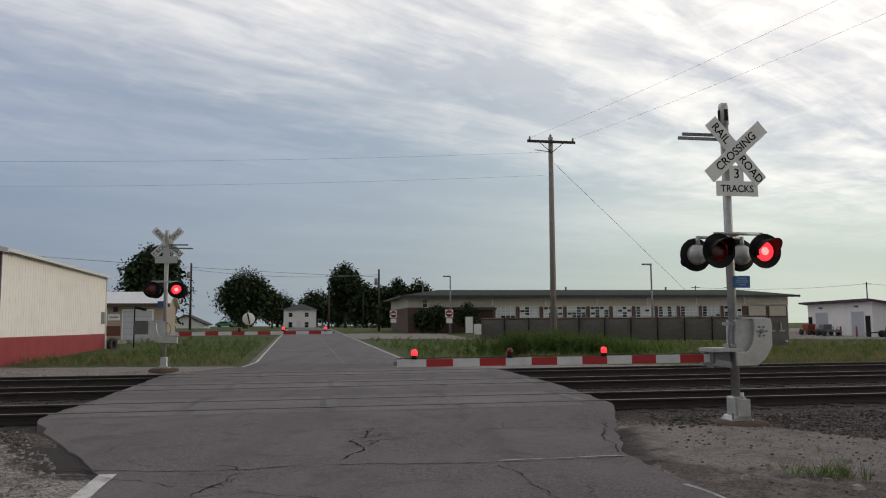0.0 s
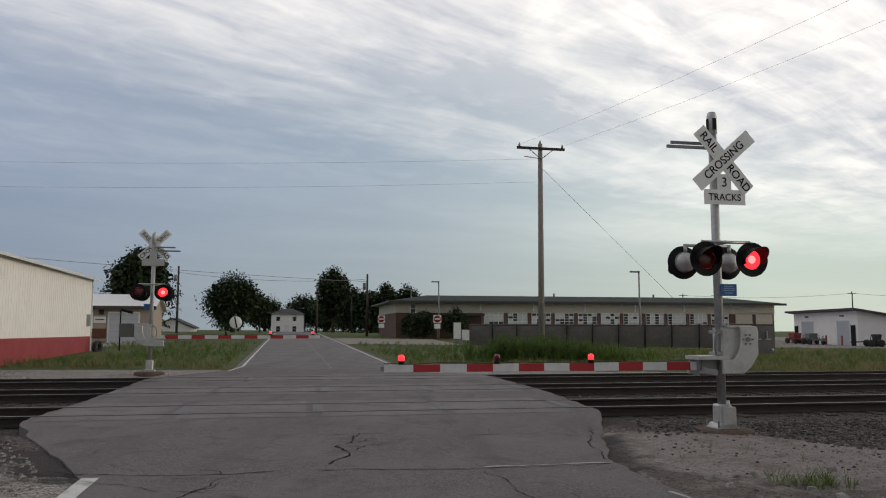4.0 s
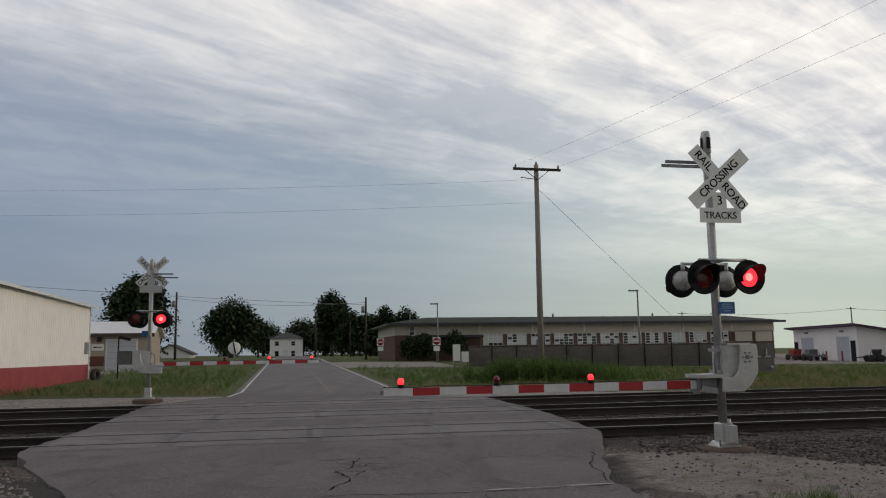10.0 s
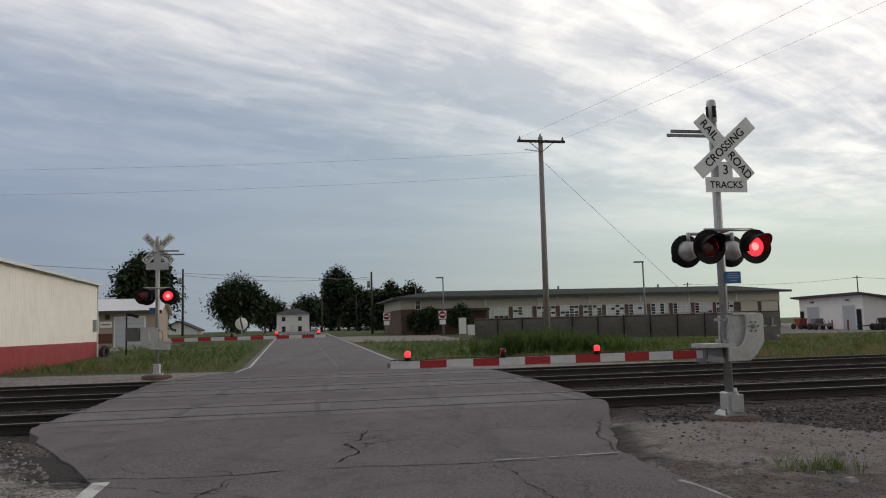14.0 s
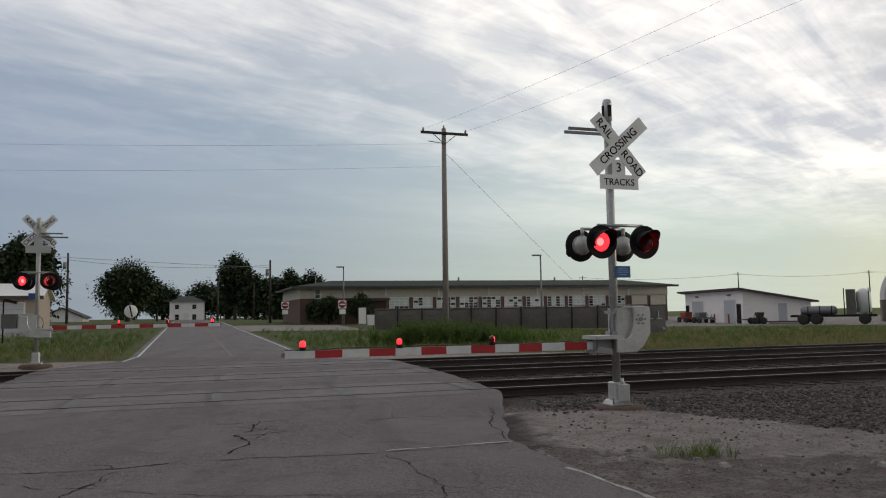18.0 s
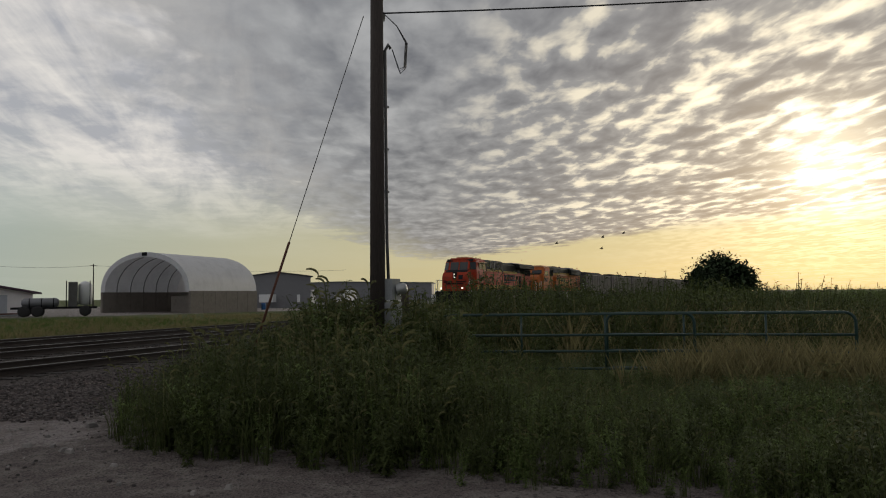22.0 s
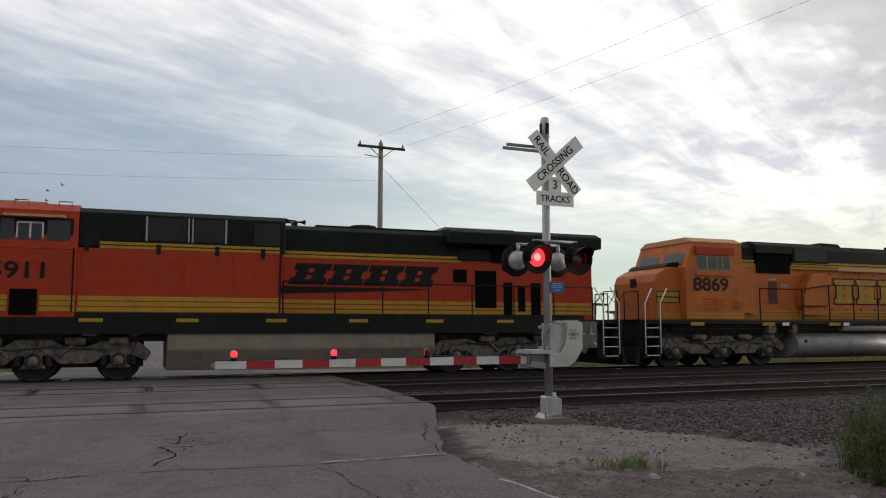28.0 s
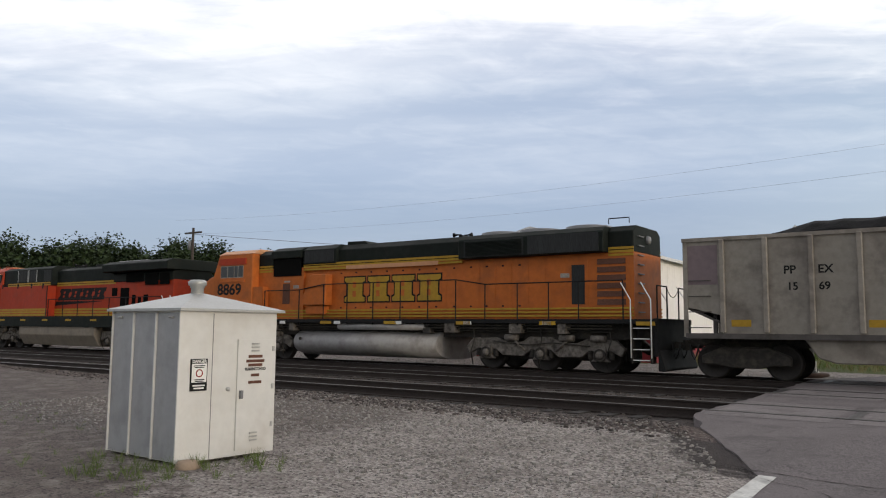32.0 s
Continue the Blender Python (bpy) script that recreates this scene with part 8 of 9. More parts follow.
def antenna_rig():
    t = thing("light_stand", "thin dark stand with an angled head", "stand", pose(-16.7, 42.5, 0.15))
    part("pole", made(tube, (0, 0, -0.1), (0, 0, 2.2), 0.04, seg=8), BLACK, t)
    part("head", made(box, -0.5, 0.1, -0.1, 0.1, 2.1, 2.25), BLACK, t, "angled dark head", m=pose(0, 0, 0, 0, 14, 0))


antenna_rig()


# ---------------------------------------------------------------- equipment cabinet by the crossing
def equipment_cabinet():
    t = thing("equipment_cabinet", "white metal signal cabinet with hipped lid and roof vent", "cabinet", pose(-7.05, 3.74, -0.035, 0, 0, 95.2))
    # local x along the door side, y away from it to the ribbed side
    W, D, h = 1.10, 1.24, 1.47
    pitch = D / 3
    part("body", made(box, 0, W, 0, D, 0.07, h), CABINET, t, "white painted sheet metal", 0.008)
    # The shade on this side of the white cabinet is put into the panel colour.
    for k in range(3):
        part("side_panel", made(box, -0.012, 0.0, 0.01 + pitch * k, pitch - 0.011 + pitch * k, 0.08, h - 0.02), CABINET_SHADE, t, "side panel painted grey for its shade")
    for k in range(4):
        part("side_seam", made(box, -0.03, 0.0, min(D - 0.012, pitch * k - 0.006), min(D, pitch * k + 0.010), 0.07, h), CABINET, t, "bright folded seam")
    bm = bmesh.new()
    lo = [bm.verts.new(p) for p in ((-0.06, -0.06, h), (W + 0.06, -0.06, h), (W + 0.06, D + 0.06, h), (-0.06, D + 0.06, h))]
    l2 = [bm.verts.new(p) for p in ((-0.06, -0.06, h + 0.025), (W + 0.06, -0.06, h + 0.025), (W + 0.06, D + 0.06, h + 0.025), (-0.06, D + 0.06, h + 0.025))]
    top = bm.verts.new((W / 2, D / 2, h + 0.21))
    for k in range(4):
        bm.faces.new((lo[k], lo[(k + 1) % 4], l2[(k + 1) % 4], l2[k]))
        bm.faces.new((l2[k], l2[(k + 1) % 4], top))
    bm.faces.new(lo[::-1])
    part("lid", bm, SIGN_BACK, t, "pyramid lid of dull aluminium")
    part("roof_vent", made(lathe, ((0.075, 0.10), (0.066, 0.16), (0.064, 0.25), (0.075, 0.255), (0.075, 0.27), (0.092, 0.28), (0.096, 0.315), (0.07, 0.335), (0.0, 0.34)), 18), SIGN_BACK, t, "round roof vent", m=pose(W / 2, D / 2, h))
    d = part("door", made(box, 0.62, 1.04, -0.02, 0.0, 0.12, 1.20), CABINET, t, "white door", 0.006)
    for z in (0.32, 0.70, 1.08):
        part("hinge", made(box, 1.035, 1.06, -0.03, 0.0, z, z + 0.05), SIGN_BACK, d)
    for z0 in (0.20, 1.08):
        for k in range(3):
            part("vent_slot", made(box, 0.78, 0.87, -0.032, -0.018, z0 + 0.035 * k, z0 + 0.035 * k + 0.014), SIGN_BACK, d)
    part("handle", made(box, 0.645, 0.675, -0.05, -0.018, 0.62, 0.70), STEEL_GREY, d, "worn latch handle", 0.006)
    part("knob", made(lathe, ((0.0, 0.03), (0.02, 0.025), (0.02, 0.0)), 10), SIGN_BACK, t, m=pose(0.52, 0, 0.72, 90))
    for z, w in ((1.03, 0.17), (0.985, 0.22), (0.945, 0.17), (0.845, 0.10), (0.775, 0.16)):
        part("stencil_bar", made(box, 0.83 - w / 2, 0.83 + w / 2, -0.024, -0.019, z - 0.014, z + 0.014), RUST, d, "dark stencilled bar")
    writing("WASHINGTON RD", 0.042, SIGN_BLACK, d, pose(0.83, -0.0225, 0.905, 90), bold=0.0008, squeeze=0.72, thick=0.001)
    n = part("danger_notice", made(box, 0.10, 0.28, -0.012, 0.0, 0.72, 1.02), SIGN_BLACK, t, "black and white danger notice", 0.006)
    part("notice_face", made(box, 0.11, 0.27, -0.016, -0.01, 0.80, 0.975), SIGN_WHITE, n)
    writing("DANGER", 0.042, SIGN_WHITE, n, pose(0.19, -0.014, 0.996, 90), bold=0.0008, squeeze=0.9, thick=0.001)
    bm = bmesh.new()
    lathe(bm, ((0.028, 0.0), (0.038, 0.0), (0.038, 0.004), (0.028, 0.004), (0.028, 0.0)), 20)
    part("red_ring", bm, SIGN_RED, n, m=pose(0.19, -0.016, 0.885, 90))
    for z, w in ((0.955, 0.12), (0.94, 0.10), (0.825, 0.11), (0.81, 0.09)):
        part("notice_bar", made(box, 0.19 - w / 2, 0.19 + w / 2, -0.019, -0.015, z - 0.004, z + 0.004), SIGN_BLACK, n)
    for z, w in ((0.77, 0.13), (0.745, 0.11)):
        part("notice_bar", made(box, 0.19 - w / 2, 0.19 + w / 2, -0.015, -0.010, z - 0.007, z + 0.007), SIGN_WHITE, n)
    part("panel_seam", made(box, 0.335, 0.341, -0.004, 0.0, 0.08, h - 0.02), STEEL_GREY, t)
    for x in (0.12, 1.05):
        part("lifting_eye", made(tube, (-0.02, x, h - 0.06), (-0.02, x + 0.08, h - 0.06), 0.012, seg=8), SIGN_BACK, t)
    tagged(part("stone_block", made(lathe, ((0.0, 0.08), (0.09, 0.07), (0.12, 0.02), (0.11, -0.05), (0, -0.05)), 9), material("sandstone", (0.34, 0.25, 0.18), vary=0.2), None, m=pose(-6.95, 3.80, 0.0)), "small tan stone under the cabinet corner", "stone")
    return t


equipment_cabinet()


# ---------------------------------------------------------------- plants
def quad_cloud(name, quads, mat, label, category, kind="", parent=None):
    """One mesh from an array of quads (n, 4, 3)."""
    n = len(quads)
    me = bpy.data.meshes.new(name)
    me.vertices.add(n * 4)
    me.vertices.foreach_set("co", quads.reshape(-1).astype(np.float32))
    me.loops.add(n * 4)
    me.loops.foreach_set("vertex_index", np.arange(n * 4, dtype=np.int32))
    me.polygons.add(n)
    me.polygons.foreach_set("loop_start", np.arange(0, n * 4, 4, dtype=np.int32))
    me.update(calc_edges=True)
    me.materials.append(mat)
    ob = new(name, me)
    if parent is not None:
        ob.parent = parent
    return tagged(ob, label, category, kind=kind)


RNG = np.random.default_rng(11)


def leaf_quads(base, way, length, width, droop=0.3):
    """Leaves: base points, directions, lengths; each a bent diamond."""
    n = len(base)
    way = way / np.linalg.norm(way, axis=1, keepdims=True)
    side = np.cross(way, np.array([0, 0, 1.0]) + 0.3 * RNG.normal(size=(n, 3)))
    side /= np.linalg.norm(side, axis=1, keepdims=True) + 1e-9
    mid = base + way * (length * 0.5)[:, None]
    tip = base + way * length[:, None] - np.array([0, 0, 1.0]) * (droop * length)[:, None]
    return np.stack([base, mid + side * (width * 0.5)[:, None], tip, mid - side * (width * 0.5)[:, None]], 1)


def weed_variant(h, leaves, leaf, spread_, stalks):
    out = []
    for _ in range(stalks):
        foot = RNG.normal(size=2) * 0.06
        lean = RNG.normal(size=2) * 0.16 * h
        hh = h * RNG.uniform(0.65, 1.0)
        t = RNG.uniform(0.02, 1.0, leaves) ** 0.9
        base = np.stack([foot[0] + lean[0] * t ** 1.5, foot[1] + lean[1] * t ** 1.5, hh * t], 1)
        a = RNG.uniform(0, 6.283, leaves)
        way = np.stack([np.cos(a), np.sin(a), RNG.uniform(0.1, 0.9, leaves)], 1)
        ln = leaf * RNG.uniform(0.6, 1.3, leaves) * (1.15 - 0.6 * t)
        out.append(leaf_quads(base, way, ln, ln * spread_, 0.45))
        # stalk
        p0, p1 = np.array([[foot[0], foot[1], 0.0]]), np.array([[foot[0] + lean[0], foot[1] + lean[1], hh]])
        w = np.array([[0.006, 0.004, 0]])
        out.append(np.stack([p0 - w, p0 + w, p1 + w * 0.5, p1 - w * 0.5], 1))
    return np.concatenate(out)


def grass_tuft(h, blades, lean=0.5):
    a = RNG.uniform(0, 6.283, blades)
    foot = np.stack([RNG.normal(size=blades) * 0.05, RNG.normal(size=blades) * 0.05, np.zeros(blades)], 1)
    way = np.stack([lean * np.cos(a), lean * np.sin(a), np.ones(blades)], 1)
    ln = h * RNG.uniform(0.5, 1.1, blades)
    return leaf_quads(foot, way, ln, np.full(blades, 0.012 + 0.01 * h), 0.12)


def plant_out(variants, places, scales):
    """Copies of variant quads at (x, y, z) places, turned and scaled."""
    out = []
    pick = RNG.integers(0, len(variants), len(places))
    turn = RNG.uniform(0, 6.283, len(places))
    for k, v in enumerate(variants):
        idx = np.nonzero(pick == k)[0]
        if not len(idx):
            continue
        c, s = np.cos(turn[idx]), np.sin(turn[idx])
        q = v[None] * scales[idx][:, None, None, None]
        x = q[..., 0] * c[:, None, None] - q[..., 1] * s[:, None, None]
        y = q[..., 0] * s[:, None, None] + q[..., 1] * c[:, None, None]
        r = np.stack([x, y, q[..., 2]], -1) + places[idx][:, None, None, :]
        out.append(r.reshape(-1, 4, 3))
    return np.concatenate(out)


def scatter(n, x0, x1, y0, y1, keep):
    pts = []
    while len(pts) < n:
        x, y = RNG.uniform(x0, x1), RNG.uniform(y0, y1)
        k = keep(x, y)
        if k > 0 and RNG.uniform() < k:
            pts.append((x, y, ground_height(x, y) - 0.02))
    return np.array(pts)


def blade_arcs(h, blades, lean, width):
    """Long grass blades, each bent over in four pieces."""
    out = []
    for _ in range(blades):
        a, hh = RNG.uniform(0, 6.283), h * RNG.uniform(0.55, 1.0)
        reach, foot = lean * hh * RNG.uniform(0.5, 1.3), RNG.normal(size=2) * 0.05
        side = np.array([-math.sin(a), math.cos(a), 0.0])
        rows = []
        for k in range(5):
            f = k / 4
            c = np.array([foot[0] + reach * f * f * math.cos(a), foot[1] + reach * f * f * math.sin(a), hh * (1.30 * f - 0.42 * f * f)])
            w = width * (1.0 - 0.9 * f)
            rows.append((c - side * w, c + side * w))
        for (p, q), (r, u_) in zip(rows, rows[1:]):
            out.append(np.stack([p, q, u_, r]))
    return np.stack(out)


def nodding_heads(h, heads):
    """Foxtail stalks with a bushy head that nods over."""
    out = []
    for _ in range(heads):
        a, hh = RNG.uniform(0, 6.283), h * RNG.uniform(0.75, 1.05)
        d, side = np.array([math.cos(a), math.sin(a), 0.0]), np.array([-math.sin(a), math.cos(a), 0.0])
        foot = np.append(RNG.normal(size=2) * 0.08, 0.0)
        top = foot + d * 0.10 * hh + np.array([0, 0, hh * 0.93])
        out.append(np.stack([foot - side * 0.003, foot + side * 0.003, top + side * 0.002, top - side * 0.002]))
        size = RNG.uniform(0.5, 0.95)
        pts = [top + size * (d * 0.10 * (1 - math.cos(1.9 * k / 6)) + np.array([0, 0, 0.075 * math.sin(1.9 * k / 6)])) for k in range(7)]
        for k in range(6):
            w0, w1 = 0.011 * math.sin(3.0 * (k + 0.25) / 6.6) ** 0.5, 0.011 * math.sin(3.0 * (k + 1.2) / 6.6) ** 0.5
            up_ = np.cross(side, pts[k + 1] - pts[k])
            up_ /= np.linalg.norm(up_)
            for e in (side, up_):
                out.append(np.stack([pts[k] - e * w0, pts[k] + e * w0, pts[k + 1] + e * w1, pts[k + 1] - e * w1]))
    return np.stack(out)


WEEDS = [weed_variant(1.0, 44, 0.145, 0.30, 4) for _ in range(7)]
BLADES = [blade_arcs(1.0, 16, 0.75, 0.007) for _ in range(6)]
HEADS = [nodding_heads(1.0, 3) for _ in range(6)]
TALL = [weed_variant(1.0, 34, 0.12, 0.22, 3) for _ in range(5)]
TUFTS = [grass_tuft(1.0, 16) for _ in range(6)]


def weed_front(ang):
    """How far off the weed bank begins, by bearing in degrees."""
    return 8.2 - 1.05 * smooth(38.5, 45, ang) - 0.8 * smooth(45, 60, ang) - 0.5 * smooth(60, 72, ang) - 1.6 * smooth(74, 100, ang)


def weed_edge(x, y):
    """Inside the weed bank right of the crossing: 0 outside, rising inwards."""
    d, ang = math.hypot(x, y), math.degrees(math.atan2(x, y))
    wob = noise.noise(Vector((x * 0.9, y * 0.9, 0)))
    s, c = across(x, y)
    back = 7.4 + 3.2 * smooth(42, 58, ang)
    return smooth(38.6, 40.4, ang + 1.6 * wob) * smooth(0.0, 0.35, d - weed_front(ang) + 0.35 * wob) * (1 - smooth(back - 0.6, back + 0.2, c))


def weed_height(x, y):
    d, ang = math.hypot(x, y), math.degrees(math.atan2(x, y))
    big = noise.noise(Vector((x * 0.6, y * 0.6, 0)))
    rim = 0.45 + 0.55 * smooth(0.0, 1.0, d - weed_front(ang))
    h = (0.55 + 0.45 * smooth(39.5, 47, ang)) * (1 - 0.42 * smooth(57, 67, ang)) * (1 - 0.35 * smooth(66, 72, ang) * smooth(9, 11, d)) * rim * (1 + 0.30 * big)
    h += 0.55 * smooth(10.5, 12.5, d) * smooth(50, 54, ang) * (1 - smooth(60, 65, ang))
    h += (0.30 + 1.46 * smooth(14, 22, d)) * smooth(58, 65, ang) * smooth(13.5, 16.5, d) * (1 - 0.25 * smooth(80, 92, ang))
    return h


def build_weeds():
    places = scatter(2300, 4.4, 13.5, -10, 10.5, weed_edge)
    hs = np.array([weed_height(x, y) for x, y, z in places]) * RNG.uniform(0.7, 1.25, len(places))
    quad_cloud("weeds", plant_out(WEEDS, places, hs), LEAF, "rank green weeds beside the track", "weeds", "stuff")
    # Denser to the right: the lit tone there is put into the leaf colour.
    places = scatter(1100, 4.6, 13.0, -9, 10.0, lambda x, y: weed_edge(x, y) * (0.2 + 0.8 * smooth(57, 70, math.degrees(math.atan2(x, y)))))
    hs = np.array([weed_height(x, y) for x, y, z in places]) * RNG.uniform(0.7, 1.1, len(places))
    quad_cloud("pale_weeds", plant_out(WEEDS, places, hs), LEAF_LIGHT, "paler fresh weeds among the rank growth, lit tone in their colour", "weeds", "stuff")
    places = scatter(1500, 4.4, 12.5, -8, 10.4, weed_edge)
    hs = np.array([weed_height(x, y) + 0.05 for x, y, z in places]) * RNG.uniform(0.8, 1.15, len(places))
    quad_cloud("foxtail_leaves", plant_out(BLADES, places, hs), LEAF, "arching grass blades among the weeds", "grass", "stuff")
    places, hs = places[::2], hs[::2] * RNG.uniform(0.92, 1.12, len(places[::2]))
    quad_cloud("foxtail_heads", plant_out(HEADS, places, hs), FOXTAIL, "nodding foxtail seed heads", "grass", "stuff")

    def tall(x, y):
        return (1 - smooth(10.2, 11.2, across(x, y)[1])) * smooth(11.5, 13.5, math.hypot(x, y)) * smooth(43.0, 47.0, math.degrees(math.atan2(x, y)))
    places = scatter(3600, 8.0, 60.0, -26, 15.0, tall)
    hs = np.array([weed_height(x, y) for x, y, z in places]) * RNG.uniform(0.7, 1.15, len(places))
    quad_cloud("tall_weeds", plant_out(TALL + WEEDS[:2], places, hs), LEAF, "tall weeds along the railway", "weeds", "stuff")
    places = scatter(1100, 9.0, 40.0, -16, 12.0, lambda x, y: tall(x, y) * (0.3 + 0.7 * smooth(70, 80, math.degrees(math.atan2(x, y)))))
    hs = np.array([weed_height(x, y) for x, y, z in places]) * RNG.uniform(0.6, 1.0, len(places))
    quad_cloud("dry_grass", plant_out(TUFTS, places, hs), STRAW, "dry grass among the weeds", "grass", "stuff")
    places = scatter(240, 12.0, 16.5, -1.5, 3.5, lambda x, y: math.exp(-((x - 14.0) / 1.0) ** 2 - ((y - 1.4) / 1.3) ** 2))
    quad_cloud("straw_grass", plant_out(TUFTS, places, RNG.uniform(0.7, 1.15, len(places))), STRAW, "pale dry grass standing against the gate", "grass", "stuff")
    places = scatter(3500, 55, 320, -150, 26, lambda x, y: (1 - smooth(8.5, 10.5, across(x, y)[1])) * smooth(58, 66, math.hypot(x, y)) * min(1, 80 / math.hypot(x, y)))
    hs = np.array([1.75 - lift(x) - 0.1 for x, y, z in places]) * RNG.uniform(0.85, 1.08, len(places))
    quad_cloud("crop_field", plant_out(TALL, places, hs), LEAF_LIGHT, "wide field of tall green crop", "crop", "stuff")


build_weeds()


def grass_patch(name, n, box_, keep, lo, hi, mat, label):
    places = scatter(n, *box_, keep)
    quad_cloud(name, plant_out(TUFTS, places, RNG.uniform(lo, hi, len(places))), mat, label, "grass", "stuff")


def off_road(x, y):
    a, b = road_edges(y) if -30 <= y <= 300 else (0, 0)
    return 1.0 if x < a - 0.35 or x > b + 0.5 else 0.0


grass_patch("roadside_grass", 5200, (-32, 44, 27, 62), lambda x, y: off_road(x, y) * smooth(27.4, 29.5, across(x, y)[1]) * (1 - 0.85 * smooth(38, 60, across(x, y)[1])) * (0 if (-27 < x < -14.6 and 26 < y < 42) else 1), 0.22, 0.55, GRASS, "rough roadside grass beyond the line")
grass_patch("verge_grass", 1500, (-16, 60, 27, 48), lambda x, y: off_road(x, y) * smooth(26.8, 28, across(x, y)[1]) * (1 - smooth(29, 32, across(x, y)[1])), 0.25, 0.6, STRAW, "dry seeding grass along the ballast")
grass_patch("dry_verge", 2600, (12, 64, 29, 56), lambda x, y: smooth(27.5, 29, across(x, y)[1]) * (1 - smooth(40, 52, across(x, y)[1])) * (0.35 + smooth(-0.1, 0.4, noise.noise(Vector((x * 0.12, y * 0.2, 1))))), 0.25, 0.6, STRAW, "yellowing grass between the line and the yard")
grass_patch("pole_weeds", 420, (1.5, 11.0, 33.5, 40.5), lambda x, y: math.exp(-((x - 6.0) / 2.6) ** 2 - ((y - 37.0) / 1.8) ** 2), 0.7, 1.35, GRASS, "tall bright weeds round the power pole")
grass_patch("shoulder_grass", 34, (2.9, 4.3, 6.9, 8.1), lambda x, y: math.exp(-((x - 3.62) / 0.24) ** 2 - ((y - 7.5) / 0.15) ** 2), 0.10, 0.30, LEAF_LIGHT, "small green tuft in the gravel")
grass_patch("shoulder_grass", 16, (2.2, 6.4, 6.9, 10.5), lambda x, y: 0.8, 0.06, 0.16, LEAF_LIGHT, "stray green blades in the gravel")
grass_patch("cabinet_grass", 90, (-9.2, -6.2, 2.6, 5.2), lambda x, y: (1.0 if (x > -7.1 or y < 3.6) else 0.0) * math.exp(-((x + 7.0) / 0.8) ** 2 - ((y - 3.7) / 0.7) ** 2), 0.08, 0.24, LEAF_LIGHT, "grass tufts at the foot of the cabinet")
grass_patch("near_grass", 240, (-14, -6.0, -1.0, 4.5), lambda x, y: smooth(-6.2, -8.5, x), 0.04, 0.12, LEAF_LIGHT, "short patchy grass")


places = scatter(260, 1.0, 11.0, 33.5, 39.5, lambda x, y: math.exp(-((x - 4.7) / 1.7) ** 2 - ((y - 36.2) / 1.2) ** 2))
quad_cloud("pole_weeds", plant_out(WEEDS, places, RNG.uniform(0.7, 1.45, len(places))), GRASS, "bushy bright weeds round the power pole", "weeds", "stuff")


def driveway():
    verts, faces = [], []
    ys = np.arange(60.0, 80.1, 2.0)
    for y in ys:
        a = road_edges(y)[1] - 0.4
        b = 2.6 - 0.12 * (y - 60)
        for i in range(9):
            x = a + (b - a) * i / 8
            verts.append((x, y, ground_height(x, y) + 0.03))
    for j in range(len(ys) - 1):
        for i in range(8):
            k = j * 9 + i
            faces.append((k, k + 1, k + 10, k + 9))
    me = bpy.data.meshes.new("driveway")
    me.from_pydata(verts, [], faces)
    me.materials.append(YARD_CONCRETE)
    return tagged(new("driveway", me), "pale concrete driveway beside the road", "driveway", kind="structure")


driveway()


def tree(x, y, h, w, label, seed, trunk=0.25, leaf=0.55, count=1500, low=0.18, group=""):
    rng = np.random.default_rng(seed)
    t = thing("tree", label, "tree", pose(x, y, rise(x, y)), group)
    bm = bmesh.new()
    tube(bm, (0, 0, -0.3), (0.1, 0, h * 0.45), w * 0.035 + 0.08, w * 0.022 + 0.04, 8)
    tube(bm, (0.1, 0, h * 0.45), (0, 0.1, h * 0.85), w * 0.022 + 0.04, 0.03, 6)
    for k in range(7):
        a, z = rng.uniform(0, 6.283), h * rng.uniform(0.2, 0.55)
        tube(bm, (0.05, 0, z), (w * 0.36 * math.cos(a), w * 0.36 * math.sin(a), z + h * rng.uniform(0.12, 0.3)), 0.09, 0.025, 5)
    part("trunk", bm, BARK, t, "dark trunk and limbs")
    # crown: clumps of small leaves on an uneven body
    cl = []
    for k in range(64):
        f = rng.uniform(0, 1) ** 0.8
        z = low + (1 - low) * f
        rad = 0.5 * w * (max(0.02, math.sin(3.1416 * min(1, 0.16 + 0.84 * f) ** 0.85)) ** 0.6) * rng.uniform(0.25, 1.0)
        a = rng.uniform(0, 6.283)
        cl.append((rad * math.cos(a), rad * math.sin(a), h * z * 0.96, w * rng.uniform(0.10, 0.19)))
    cl = np.array(cl)
    count, leaf = int(count * 3.6), leaf * 0.66
    pick = rng.integers(0, len(cl), count)
    c = cl[pick]
    fill = rng.uniform(size=count) < 0.42
    ball = rng.normal(size=(count, 3))
    ball /= np.linalg.norm(ball, axis=1, keepdims=True)
    ball *= (rng.uniform(0, 1, count) ** 0.4)[:, None] * np.array([0.40 * w, 0.40 * w, 0.44 * h * (1 - low)])
    ball[:, 2] += h * (low + 0.50 * (1 - low))
    c = c.copy()
    c[fill, :3] = ball[fill]
    c[fill, 3] = 0.05 * w
    dirn = rng.normal(size=(count, 3))
    dirn /= np.linalg.norm(dirn, axis=1, keepdims=True)
    base = c[:, :3] + dirn * (c[:, 3] * rng.uniform(0.25, 1.2, count))[:, None] * np.array([1, 1, 0.8])
    way = dirn + rng.normal(size=(count, 3)) * 0.7
    ln = leaf * rng.uniform(0.5, 1.2, count) * np.where(fill, 1.9, 1.0)
    quad_cloud("crown", leaf_quads(base, way, ln, ln * 0.7, 0.25), TREE_LEAF, "dense uneven dark green crown", "", "", t)
    return t


